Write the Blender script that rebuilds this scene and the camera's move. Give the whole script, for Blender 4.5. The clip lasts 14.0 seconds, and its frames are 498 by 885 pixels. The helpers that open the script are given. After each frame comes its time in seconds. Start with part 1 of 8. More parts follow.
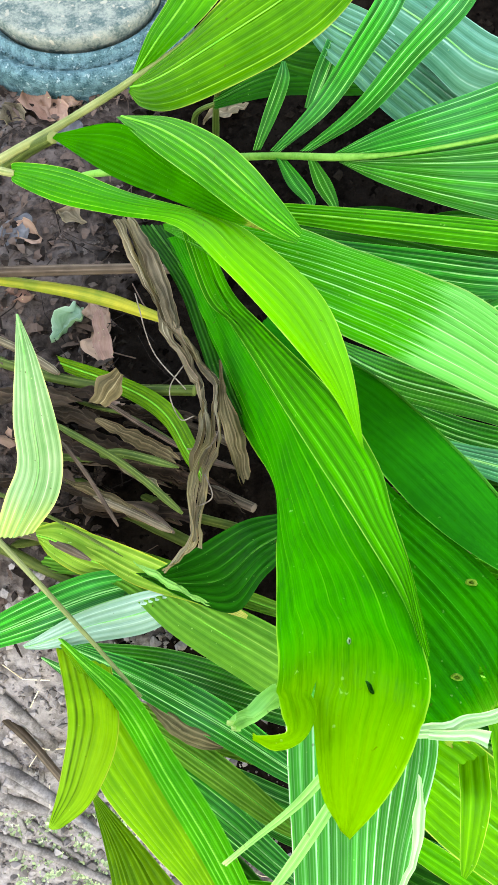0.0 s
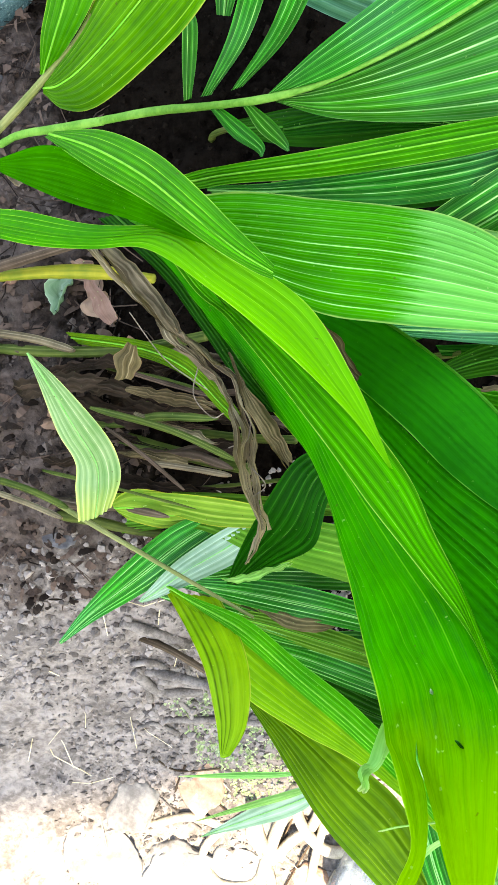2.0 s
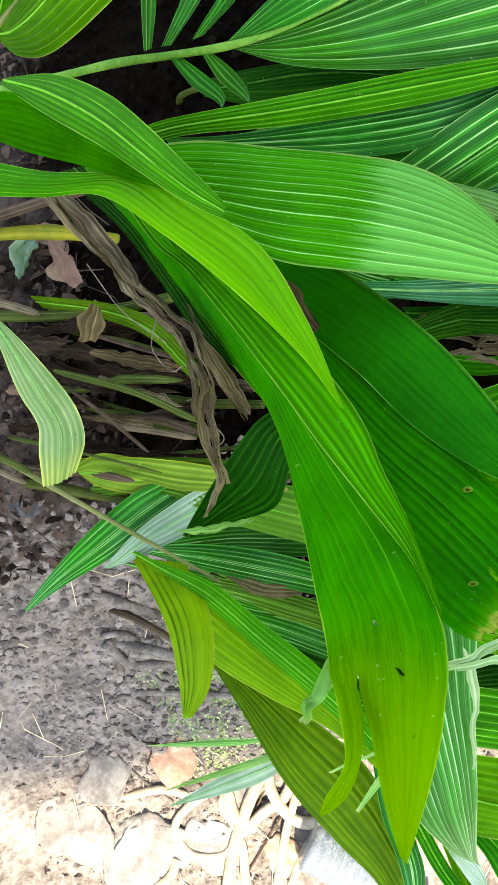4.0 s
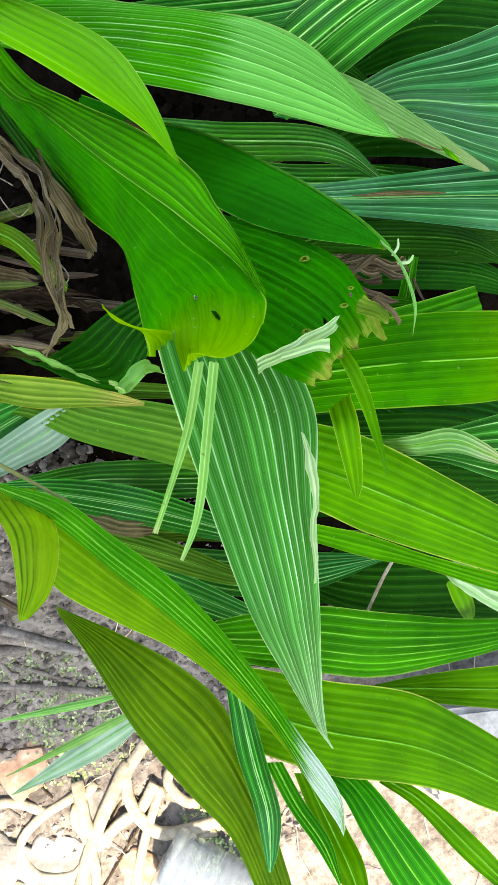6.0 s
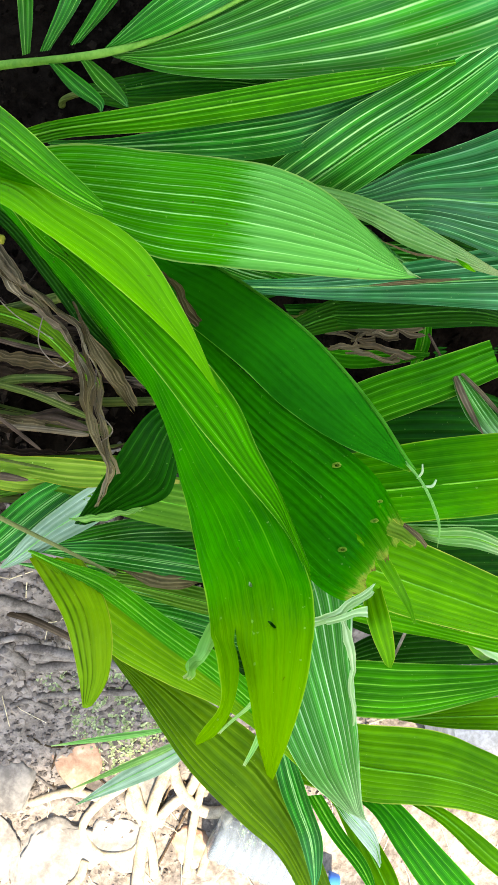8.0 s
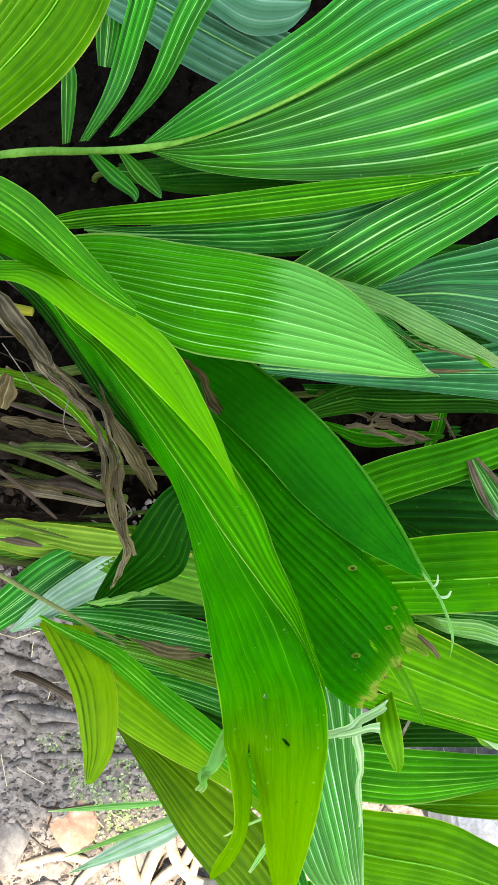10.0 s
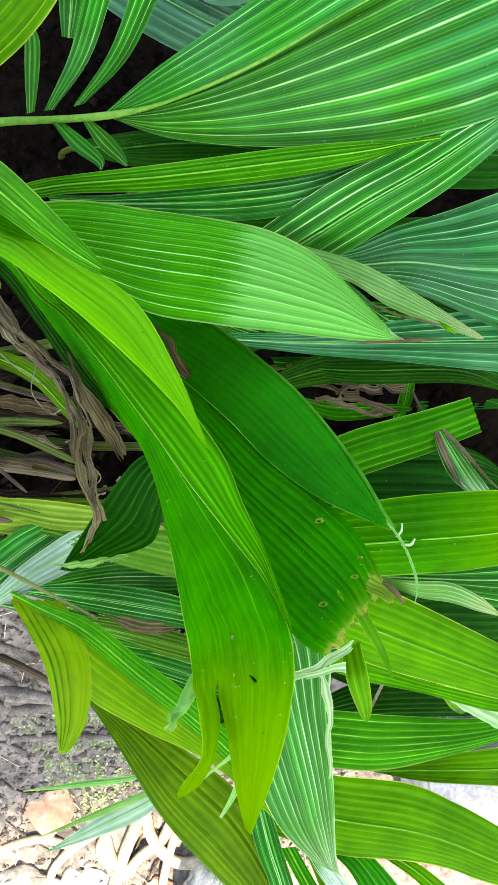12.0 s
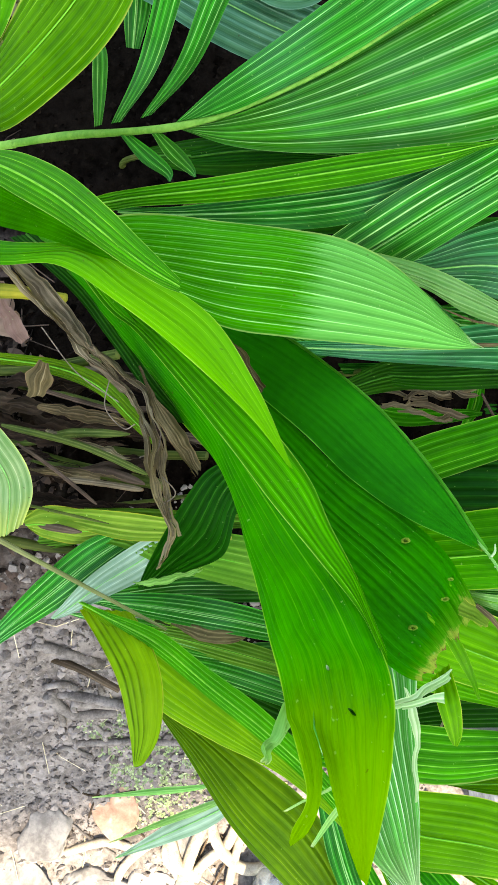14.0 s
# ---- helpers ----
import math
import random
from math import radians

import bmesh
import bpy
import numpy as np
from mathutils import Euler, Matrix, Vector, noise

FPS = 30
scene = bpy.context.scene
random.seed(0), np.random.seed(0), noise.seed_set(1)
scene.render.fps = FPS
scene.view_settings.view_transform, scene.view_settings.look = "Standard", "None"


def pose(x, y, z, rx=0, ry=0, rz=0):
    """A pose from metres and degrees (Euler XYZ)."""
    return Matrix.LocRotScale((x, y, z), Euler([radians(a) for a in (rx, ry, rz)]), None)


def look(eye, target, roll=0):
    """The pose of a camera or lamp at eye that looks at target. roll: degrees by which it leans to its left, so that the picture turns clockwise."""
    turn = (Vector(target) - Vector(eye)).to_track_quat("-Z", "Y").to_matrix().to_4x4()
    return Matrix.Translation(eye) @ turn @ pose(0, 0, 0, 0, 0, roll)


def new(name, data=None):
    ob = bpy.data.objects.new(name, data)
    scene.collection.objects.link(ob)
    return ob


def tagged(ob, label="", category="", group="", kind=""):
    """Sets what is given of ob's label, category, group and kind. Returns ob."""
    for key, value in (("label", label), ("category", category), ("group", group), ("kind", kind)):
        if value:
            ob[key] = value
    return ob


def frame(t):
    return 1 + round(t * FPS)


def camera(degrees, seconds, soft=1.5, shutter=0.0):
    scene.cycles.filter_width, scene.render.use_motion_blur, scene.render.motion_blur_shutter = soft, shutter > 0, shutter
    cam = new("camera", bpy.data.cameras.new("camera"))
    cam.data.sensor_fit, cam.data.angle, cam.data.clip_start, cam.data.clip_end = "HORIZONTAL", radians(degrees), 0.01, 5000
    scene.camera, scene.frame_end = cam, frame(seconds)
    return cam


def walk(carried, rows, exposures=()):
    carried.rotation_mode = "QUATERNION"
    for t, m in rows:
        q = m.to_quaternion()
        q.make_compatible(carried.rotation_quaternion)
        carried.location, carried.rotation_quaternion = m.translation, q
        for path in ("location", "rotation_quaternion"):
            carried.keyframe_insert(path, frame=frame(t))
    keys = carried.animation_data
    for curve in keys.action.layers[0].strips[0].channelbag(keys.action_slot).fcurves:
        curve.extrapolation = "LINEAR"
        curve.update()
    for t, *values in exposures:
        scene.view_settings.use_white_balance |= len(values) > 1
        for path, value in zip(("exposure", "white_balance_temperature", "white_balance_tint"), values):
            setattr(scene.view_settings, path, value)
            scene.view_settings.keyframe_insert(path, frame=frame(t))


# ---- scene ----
import itertools
cam = camera(34.71, 14.0, soft=1.5)
METRES, EYE, TILT, LEAN, TURN = 0.9, 1.5, -66.0, 0.0, 0.0
ROWS = [
    (0.0, 0.0000, -0.0000, 0.0000, 0.00, 0.00, 0.00),
    (0.5, -0.0146, 0.0050, -0.0006, 0.98, 2.00, 0.52),
    (1.0, 0.0165, -0.0077, 0.0238, -0.01, -0.08, 4.24),
    (1.5, 0.0341, -0.0169, 0.1384, -0.08, -8.02, 13.16),
    (2.0, 0.0314, -0.0331, 0.1914, 0.05, -15.18, 18.67),
    (2.2, 0.0285, -0.0384, 0.1913, -0.33, -18.37, 19.79),
    (4.3, 0.0452, -0.0319, 0.1259, -2.06, -16.43, 17.94),
    (4.5, 0.0463, -0.0332, 0.0923, -3.28, -16.75, 17.71),
    (5.0, 0.0481, -0.0439, 0.0103, -6.10, -16.14, 16.96),
    (5.5, 0.0300, -0.0566, -0.0512, -8.64, -13.74, 15.27),
    (6.0, 0.0087, -0.0663, -0.0915, -9.07, -11.89, 15.15),
    (6.5, 0.0298, -0.0766, -0.0517, -9.92, -11.17, 15.16),
    (7.0, 0.0479, -0.0809, 0.0269, -10.35, -11.30, 15.00),
    (7.5, 0.0551, -0.0815, 0.0982, -9.44, -14.47, 15.69),
    (8.0, 0.0529, -0.0785, 0.1406, -8.85, -18.42, 17.98),
    (8.5, 0.0643, -0.0737, 0.1612, -8.11, -19.16, 17.78),
    (9.0, 0.0666, -0.0754, 0.1748, -8.30, -18.07, 16.81),
    (9.2, 0.0648, -0.0747, 0.1805, -8.08, -17.20, 16.48),
    (11.3, 0.0537, -0.0864, 0.1929, -8.20, -13.69, 15.18),
    (11.5, 0.0539, -0.0912, 0.1803, -8.50, -13.67, 15.01),
    (12.0, 0.0525, -0.0948, 0.1578, -9.57, -15.70, 16.02),
    (12.5, 0.0481, -0.0963, 0.1635, -9.47, -17.16, 17.34),
    (13.0, 0.0471, -0.0929, 0.1710, -9.36, -15.14, 19.24),
    (13.5, 0.0467, -0.0907, 0.1688, -9.20, -15.85, 18.69),
    (14.0, 0.0319, -0.0738, 0.1796, -6.32, -15.04, 17.57),
]
walk(cam, [(t, pose(0, 0, EYE, TILT, LEAN, TURN) @ pose(METRES * x, METRES * y, METRES * z, 90 + pitch, roll, yaw)) for t, x, y, z, yaw, pitch, roll in ROWS],
     [(t, stops, 8200, 11) for t, stops in ((0.0, 3.62), (1.5, 3.6), (2.2, 3.3), (5.0, 2.85), (9.0, 2.97), (14.0, 3.07))])

# ---- world, sun and exposure ----
world = bpy.data.worlds.new("sky")
scene.world = world
world.use_nodes = True
wn = world.node_tree.nodes
sky = wn.new("ShaderNodeTexSky")
sky.sky_type, sky.sun_disc = "NISHITA", False
SUN_UP, SUN_ROUND = radians(62), radians(174)
sky.sun_elevation, sky.sun_rotation = SUN_UP, SUN_ROUND
world.node_tree.links.new(sky.outputs[0], wn["Background"].inputs[0])
wn["Background"].inputs[1].default_value = 0.15
sun = new("sun", bpy.data.lights.new("sun", "SUN"))
sun.data.energy, sun.data.angle, sun.data.color = 2.9, radians(1.5), (1.0, 0.96, 0.9)
sun.matrix_world = look((0.3, -3.2, 6.0), (0, 0, 0))


# ---- materials ----
class Nodes:
    """A node material under construction."""

    def __init__(self, name):
        self.mat = bpy.data.materials.new(name)
        self.mat.use_nodes = True
        self.tree = self.mat.node_tree
        self.shader = self.tree.nodes["Principled BSDF"]
        self.out = self.tree.nodes["Material Output"]

    def put(self, socket, value):
        if isinstance(value, bpy.types.NodeSocket):
            self.tree.links.new(value, socket)
        elif isinstance(value, tuple) and len(value) == 3 and socket.type == "RGBA":
            socket.default_value = (*value, 1)
        else:
            socket.default_value = value

    def node(self, kind, ins, out=0, **settings):
        n = self.tree.nodes.new(kind)
        for k, v in settings.items():
            setattr(n, k, v)
        for k, v in ins.items():
            self.put(n.inputs[k], v)
        return n.outputs[out]

    def math(self, op, a, b=0.0, c=0.0):
        return self.node("ShaderNodeMath", {0: a, 1: b, 2: c}, operation=op)

    def mix(self, f, a, b, blend="MIX"):
        return self.node("ShaderNodeMix", {0: f, 6: a, 7: b}, 2, data_type="RGBA", blend_type=blend)

    def ramp(self, x, lo, hi):
        return self.node("ShaderNodeMapRange", {0: x, 1: lo, 2: hi}, interpolation_type="SMOOTHSTEP")

    def noise(self, vec, scale, detail=3.0, rough=0.55):
        return self.node("ShaderNodeTexNoise", {"Vector": vec, "Scale": scale, "Detail": detail, "Roughness": rough})

    def place(self):
        return self.node("ShaderNodeTexCoord", {}, 3)

    def bump(self, height, strength, distance):
        self.put(self.shader.inputs["Normal"], self.node("ShaderNodeBump", {"Height": height, "Strength": strength, "Distance": distance}))


def leaf_material(name, dark, light, vein, line=0.6, rough=0.42, through_light=0.25, tip=None, tip_from=0.75, tip_soft=0.25, edge=None, spots=0.1, gloss=0.05, scorch=None, sheen=0.0, crest=0.55, fade=None, furrow_shade=0.5):
    """Palm leaf: two greens in soft patches, pale soft veins on the pleat ridges, painted shade in the furrows, fine
    fibre streaks, specks, painted sky sheen, and an aged or lit tip, edge or scorch marks.
    """
    n = Nodes(name)
    uv = n.node("ShaderNodeUVMap", {}, uv_map="pleat")
    sh = n.node("ShaderNodeUVMap", {}, uv_map="shape")
    sep = n.node("ShaderNodeSeparateXYZ", {0: uv})
    px, py = sep, sep.node.outputs[1]
    sep2 = n.node("ShaderNodeSeparateXYZ", {0: sh})
    sx, sy = sep2, sep2.node.outputs[1]
    where = n.place()
    rnd = n.node("ShaderNodeObjectInfo", {}, 5)
    patch = n.noise(where, 14.0, 3.0)
    blotch = n.noise(where, 48.0, 4.0, 0.6)
    streak_at = n.node("ShaderNodeCombineXYZ", {0: n.math("MULTIPLY", px, 2.6), 1: n.math("MULTIPLY", py, 5.0), 2: n.math("MULTIPLY", rnd, 40.0)})
    streak = n.noise(streak_at, 2.0, 4.0, 0.65)
    tone = n.ramp(n.math("ADD", n.math("MULTIPLY", patch, 0.5), n.math("ADD", n.math("MULTIPLY", streak, 0.35), n.math("MULTIPLY", blotch, 0.2))), 0.36, 0.68)
    col = n.mix(tone, dark, light)
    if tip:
        aged_or_lit = n.ramp(n.math("ADD", sy, n.math("MULTIPLY", n.math("SUBTRACT", streak, 0.5), 0.25)), tip_from, tip_from + tip_soft)
        col = n.mix(aged_or_lit, col, tip)
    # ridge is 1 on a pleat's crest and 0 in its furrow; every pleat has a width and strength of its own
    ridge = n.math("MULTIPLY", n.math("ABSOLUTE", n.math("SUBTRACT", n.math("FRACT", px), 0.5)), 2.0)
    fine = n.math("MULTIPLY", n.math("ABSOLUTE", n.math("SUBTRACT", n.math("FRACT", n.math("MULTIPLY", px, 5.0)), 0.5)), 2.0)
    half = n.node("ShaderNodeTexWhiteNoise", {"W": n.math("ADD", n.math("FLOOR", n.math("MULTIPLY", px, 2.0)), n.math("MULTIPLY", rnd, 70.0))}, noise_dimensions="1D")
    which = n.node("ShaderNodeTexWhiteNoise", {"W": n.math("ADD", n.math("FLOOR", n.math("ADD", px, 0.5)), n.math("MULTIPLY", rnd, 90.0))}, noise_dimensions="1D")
    # shade between pleats put into the colour: random flanks and all furrows darkened
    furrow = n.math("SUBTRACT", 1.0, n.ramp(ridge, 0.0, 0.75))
    col = n.mix(n.math("MULTIPLY", half, min(1.0, 1.25 * furrow_shade * line)), col, (dark[0] * 0.3, dark[1] * 0.55, dark[2] * 0.3))
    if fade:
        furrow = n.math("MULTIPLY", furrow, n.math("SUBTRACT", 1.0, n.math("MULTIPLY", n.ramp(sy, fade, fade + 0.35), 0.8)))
    col = n.mix(n.math("MULTIPLY", furrow, min(1.0, furrow_shade * line)), col, (dark[0] * 0.25, dark[1] * 0.5, dark[2] * 0.25))
    # some veins stand out, most are faint, and each comes and goes along the blade
    along = n.noise(streak_at, 0.7, 2.0)
    width = n.math("MINIMUM", n.math("ADD", crest + 0.05, n.math("MULTIPLY", along, 0.36)), 0.93)
    strong = n.math("ADD", 0.16, n.math("MULTIPLY", n.math("POWER", which, 1.6), 0.84))
    comes = n.math("ADD", 0.45, n.math("MULTIPLY", n.ramp(n.noise(where, 22.0, 2.0), 0.35, 0.65), 0.55))
    lines = n.math("MULTIPLY", n.ramp(ridge, width, 1.0), n.math("MULTIPLY", n.math("MULTIPLY", strong, comes), line))
    if fade:
        lines = n.math("MULTIPLY", lines, n.math("SUBTRACT", 1.0, n.math("MULTIPLY", n.ramp(sy, fade, fade + 0.35), 0.75)))
    lines = n.math("MAXIMUM", lines, n.math("MULTIPLY", n.ramp(fine, 0.55, 1.0), line * 0.06))
    col = n.mix(lines, col, vein)
    # fibre streaks
    col = n.mix(n.math("MULTIPLY", n.ramp(streak, 0.56, 0.75), 0.28), col, (dark[0] * 0.3, dark[1] * 0.5, dark[2] * 0.3))
    if sheen:
        # sky sheen painted into the colour as pale bluish patches
        sheen_mask = n.ramp(n.math("ADD", n.math("MULTIPLY", n.noise(where, 9.0, 2.0), 0.7), n.math("MULTIPLY", streak, 0.4)), 0.48, 0.75)
        col = n.mix(n.math("MULTIPLY", sheen_mask, sheen), col, (0.16, 0.34, 0.25))
    if edge:
        rim = n.math("ABSOLUTE", n.math("SUBTRACT", n.math("MULTIPLY", sx, 2.0), 1.0))
        col = n.mix(n.math("MULTIPLY", n.ramp(n.math("ADD", rim, n.math("MULTIPLY", n.math("SUBTRACT", patch, 0.5), 0.10)), 0.965, 0.995), 0.6), col, edge)
    if scorch:
        burn = n.math("ADD", n.math("ADD", n.math("MULTIPLY", blotch, 0.8), n.math("MULTIPLY", streak, 0.25)), n.math("MULTIPLY", n.math("SUBTRACT", sy, scorch), 2.4))
        col = n.mix(n.math("MULTIPLY", n.ramp(burn, 0.60, 0.72), 0.75), col, (0.20, 0.24, 0.03))
        col = n.mix(n.math("MULTIPLY", n.ramp(burn, 0.72, 0.80), 0.9), col, (0.085, 0.045, 0.015))
    speck = n.noise(where, 170.0, 1.0)
    col = n.mix(n.math("MULTIPLY", n.ramp(speck, 0.76, 0.80), min(1.0, spots * 5)), col, (0.05, 0.035, 0.01))
    pale = n.noise(where, 230.0, 1.0)
    col = n.mix(n.math("MULTIPLY", n.ramp(pale, 0.75, 0.79), min(1.0, spots * 2.0)), col, (0.35, 0.55, 0.16))
    hue = n.node("ShaderNodeHueSaturation", {"Hue": n.math("ADD", 0.49, n.math("MULTIPLY", rnd, 0.02)), "Saturation": 1.0,
                                             "Value": n.math("ADD", 0.9, n.math("MULTIPLY", rnd, 0.2)), "Color": col})
    b = n.shader
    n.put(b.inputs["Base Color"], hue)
    n.put(b.inputs["Roughness"], n.math("ADD", rough - 0.12, n.math("MULTIPLY", n.math("ADD", patch, blotch), 0.12)))
    b.inputs["Specular IOR Level"].default_value = gloss
    n.bump(n.math("ADD", n.math("MULTIPLY", streak, 0.8), n.math("ADD", n.math("MULTIPLY", ridge, 0.8 * line), n.math("MULTIPLY", fine, 0.12))), 0.4, 0.0014)
    glow = n.node("ShaderNodeBsdfTranslucent", {"Color": n.mix(1.0, hue, (1.25, 1.2, 0.55), "MULTIPLY")})
    both = n.node("ShaderNodeMixShader", {0: through_light, 1: b.outputs[0], 2: glow})
    n.put(n.out.inputs[0], both)
    return n.mat


def rough_material(name, dark, light, scale=20.0, rough=0.8, relief=0.004, fleck=None, stretch=(1, 1, 1), gloss=0.06, pieces=False):
    """Soil, bark, stone or dry matter: two tones at two scales with relief."""
    n = Nodes(name)
    at = n.node("ShaderNodeMapping", {0: n.place(), 3: stretch})
    big, small = n.noise(at, scale, 5.0, 0.6), n.noise(at, scale * 6, 4.0, 0.65)
    rnd = n.node("ShaderNodeNewGeometry", {}, 8) if pieces else n.node("ShaderNodeObjectInfo", {}, 5)
    if pieces:
        big = n.math("ADD", n.math("MULTIPLY", big, 0.35), n.math("MULTIPLY", rnd, 0.65))
    col = n.mix(n.ramp(n.math("ADD", n.math("MULTIPLY", big, 0.6), n.math("MULTIPLY", small, 0.4)), 0.35, 0.65), dark, light)
    if fleck:
        col = n.mix(n.ramp(n.noise(at, scale * 2.3, 2.0), 0.6, 0.7), col, fleck)
    col = n.node("ShaderNodeHueSaturation", {"Value": n.math("ADD", 0.85, n.math("MULTIPLY", rnd, 0.3)), "Color": col})
    n.put(n.shader.inputs["Base Color"], col)
    n.put(n.shader.inputs["Roughness"], n.math("ADD", rough - 0.1, n.math("MULTIPLY", small, 0.2)))
    n.shader.inputs["Specular IOR Level"].default_value = gloss
    n.bump(n.math("ADD", big, n.math("MULTIPLY", small, 0.6)), 0.7, relief)
    return n.mat


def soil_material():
    """Pale grey crumbly soil in front and at the side, that turns to brown and then, with shade painted in, to
    near-black under the planting.
    """
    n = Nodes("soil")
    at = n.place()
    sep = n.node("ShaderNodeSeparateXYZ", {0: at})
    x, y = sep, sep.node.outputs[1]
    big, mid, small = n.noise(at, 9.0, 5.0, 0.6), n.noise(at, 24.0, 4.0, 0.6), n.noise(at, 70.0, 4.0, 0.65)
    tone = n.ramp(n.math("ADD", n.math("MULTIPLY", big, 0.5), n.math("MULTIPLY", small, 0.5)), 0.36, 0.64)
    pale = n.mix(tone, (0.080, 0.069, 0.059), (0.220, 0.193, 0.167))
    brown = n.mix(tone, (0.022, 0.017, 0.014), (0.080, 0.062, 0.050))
    # near-black tone puts the shade under the planting into the soil colour
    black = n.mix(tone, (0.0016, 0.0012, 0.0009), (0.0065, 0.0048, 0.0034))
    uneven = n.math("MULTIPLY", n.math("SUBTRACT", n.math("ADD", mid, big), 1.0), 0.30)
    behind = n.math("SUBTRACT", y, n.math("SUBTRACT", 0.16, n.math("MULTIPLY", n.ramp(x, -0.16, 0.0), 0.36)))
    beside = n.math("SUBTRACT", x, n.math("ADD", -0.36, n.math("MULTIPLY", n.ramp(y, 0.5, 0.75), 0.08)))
    under_shade = n.math("ADD", n.math("MINIMUM", behind, beside), uneven)
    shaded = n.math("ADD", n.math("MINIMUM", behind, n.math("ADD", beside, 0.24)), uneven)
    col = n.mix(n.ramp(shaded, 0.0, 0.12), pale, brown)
    col = n.mix(n.ramp(under_shade, 0.0, 0.14), col, black)
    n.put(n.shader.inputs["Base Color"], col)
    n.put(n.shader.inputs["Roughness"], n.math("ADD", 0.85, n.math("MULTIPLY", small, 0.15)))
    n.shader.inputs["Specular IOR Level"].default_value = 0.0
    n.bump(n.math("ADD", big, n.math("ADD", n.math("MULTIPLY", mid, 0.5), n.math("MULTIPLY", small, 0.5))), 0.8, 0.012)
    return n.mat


# darker base end is partly painted shade; the yellowing tip is leaf colour
LUSH = leaf_material("leaf_lush", (0.002, 0.1, 0.001), (0.01, 0.192, 0.001), (0.13, 0.4, 0.015), 0.9, tip=(0.125, 0.270, 0.001), tip_from=0.50, tip_soft=0.5, edge=(0.20, 0.36, 0.03), gloss=0.02, fade=0.3, crest=0.64, furrow_shade=0.16)
# darker base end paints in the shade of leaves above
FOLD = leaf_material("leaf_fold", (0.003, 0.15, 0.001), (0.012, 0.3, 0.001), (0.22, 0.64, 0.06), 1.0, tip=(0.012, 0.32, 0.001), tip_from=0.30, tip_soft=0.35, edge=(0.3, 0.5, 0.08), crest=0.62, furrow_shade=0.5, gloss=0.02)
LIME = leaf_material("leaf_lime", (0.005, 0.12, 0.001), (0.02, 0.205, 0.001), (0.2, 0.5, 0.03), 1.0, tip=(0.075, 0.31, 0.002), tip_from=0.36, tip_soft=0.3, edge=(0.30, 0.46, 0.06), gloss=0.04, fade=0.8, furrow_shade=0.15, crest=0.62)
BRIGHT = leaf_material("leaf_bright", (0.006, 0.165, 0.001), (0.026, 0.3, 0.002), (0.26, 0.66, 0.06), 1.0, edge=(0.32, 0.48, 0.10), crest=0.6, furrow_shade=0.5)
# pale outer half: brighter light on the leaf put into its colour
LIT_OUTER = leaf_material("leaf_lit_outer", (0.002, 0.2, 0.001), (0.006, 0.3, 0.001), (0.38, 0.84, 0.24), 1.0, tip=(0.085, 0.425, 0.065), tip_from=0.515, tip_soft=0.06, edge=(0.28, 0.42, 0.10), gloss=0.03, crest=0.64, furrow_shade=0.25)
GREEN = leaf_material("leaf_green", (0.006, 0.145, 0.001), (0.026, 0.29, 0.002), (0.18, 0.54, 0.05), 1.0, edge=(0.26, 0.36, 0.08), gloss=0.05, furrow_shade=0.5, crest=0.6)
UGREEN = leaf_material("leaf_upright", (0.015, 0.115, 0.001), (0.05, 0.225, 0.002), (0.2, 0.44, 0.04), 0.85, edge=(0.30, 0.34, 0.06), furrow_shade=0.3, crest=0.6)
# leaf green painted dark for shade in the clump; also colours one scar
DEEP_SHADE = leaf_material("leaf_deep_shade", (0.002, 0.038, 0.001), (0.006, 0.075, 0.002), (0.03, 0.15, 0.012), 0.7, through_light=0.10, gloss=0.03)
FLATDEEP = leaf_material("leaf_flat_deep", (0.001, 0.1, 0.0005), (0.003, 0.14, 0.0005), (0.012, 0.2, 0.003), 0.35, tip=(0.05, 0.16, 0.006), tip_from=0.90, tip_soft=0.1, edge=(0.16, 0.46, 0.06), spots=0.05, gloss=0.0, scorch=0.93, furrow_shade=0.25)
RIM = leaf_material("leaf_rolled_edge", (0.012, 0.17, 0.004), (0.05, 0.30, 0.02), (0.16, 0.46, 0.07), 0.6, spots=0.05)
DEEPFAN = leaf_material("leaf_deep_fan", (0.0015, 0.1, 0.0005), (0.006, 0.175, 0.0008), (0.05, 0.34, 0.02), 0.85, tip=(0.06, 0.19, 0.006), tip_from=0.80, tip_soft=0.2, spots=0.08, gloss=0.005, scorch=0.86, fade=0.55, crest=0.72, furrow_shade=0.2)
# bluish tip stands in for sky sheen towards the blade's end
FROND = leaf_material("leaf_frond", (0.003, 0.13, 0.003), (0.012, 0.29, 0.006), (0.46, 0.88, 0.28), 1.0, through_light=0.18, tip=(0.014, 0.24, 0.055), tip_from=0.58, tip_soft=0.4, gloss=0.04, sheen=0.08, crest=0.58, furrow_shade=0.72)
BLUE = leaf_material("leaf_blue_green", (0.002, 0.1, 0.02), (0.01, 0.225, 0.05), (0.3, 0.66, 0.3), 0.95, through_light=0.15, gloss=0.1, sheen=0.26, crest=0.62, furrow_shade=0.6)
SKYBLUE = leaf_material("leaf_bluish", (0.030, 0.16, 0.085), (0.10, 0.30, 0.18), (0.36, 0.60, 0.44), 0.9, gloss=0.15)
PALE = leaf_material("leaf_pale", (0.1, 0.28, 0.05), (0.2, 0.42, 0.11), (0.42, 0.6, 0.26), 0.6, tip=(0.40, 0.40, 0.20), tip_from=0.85)
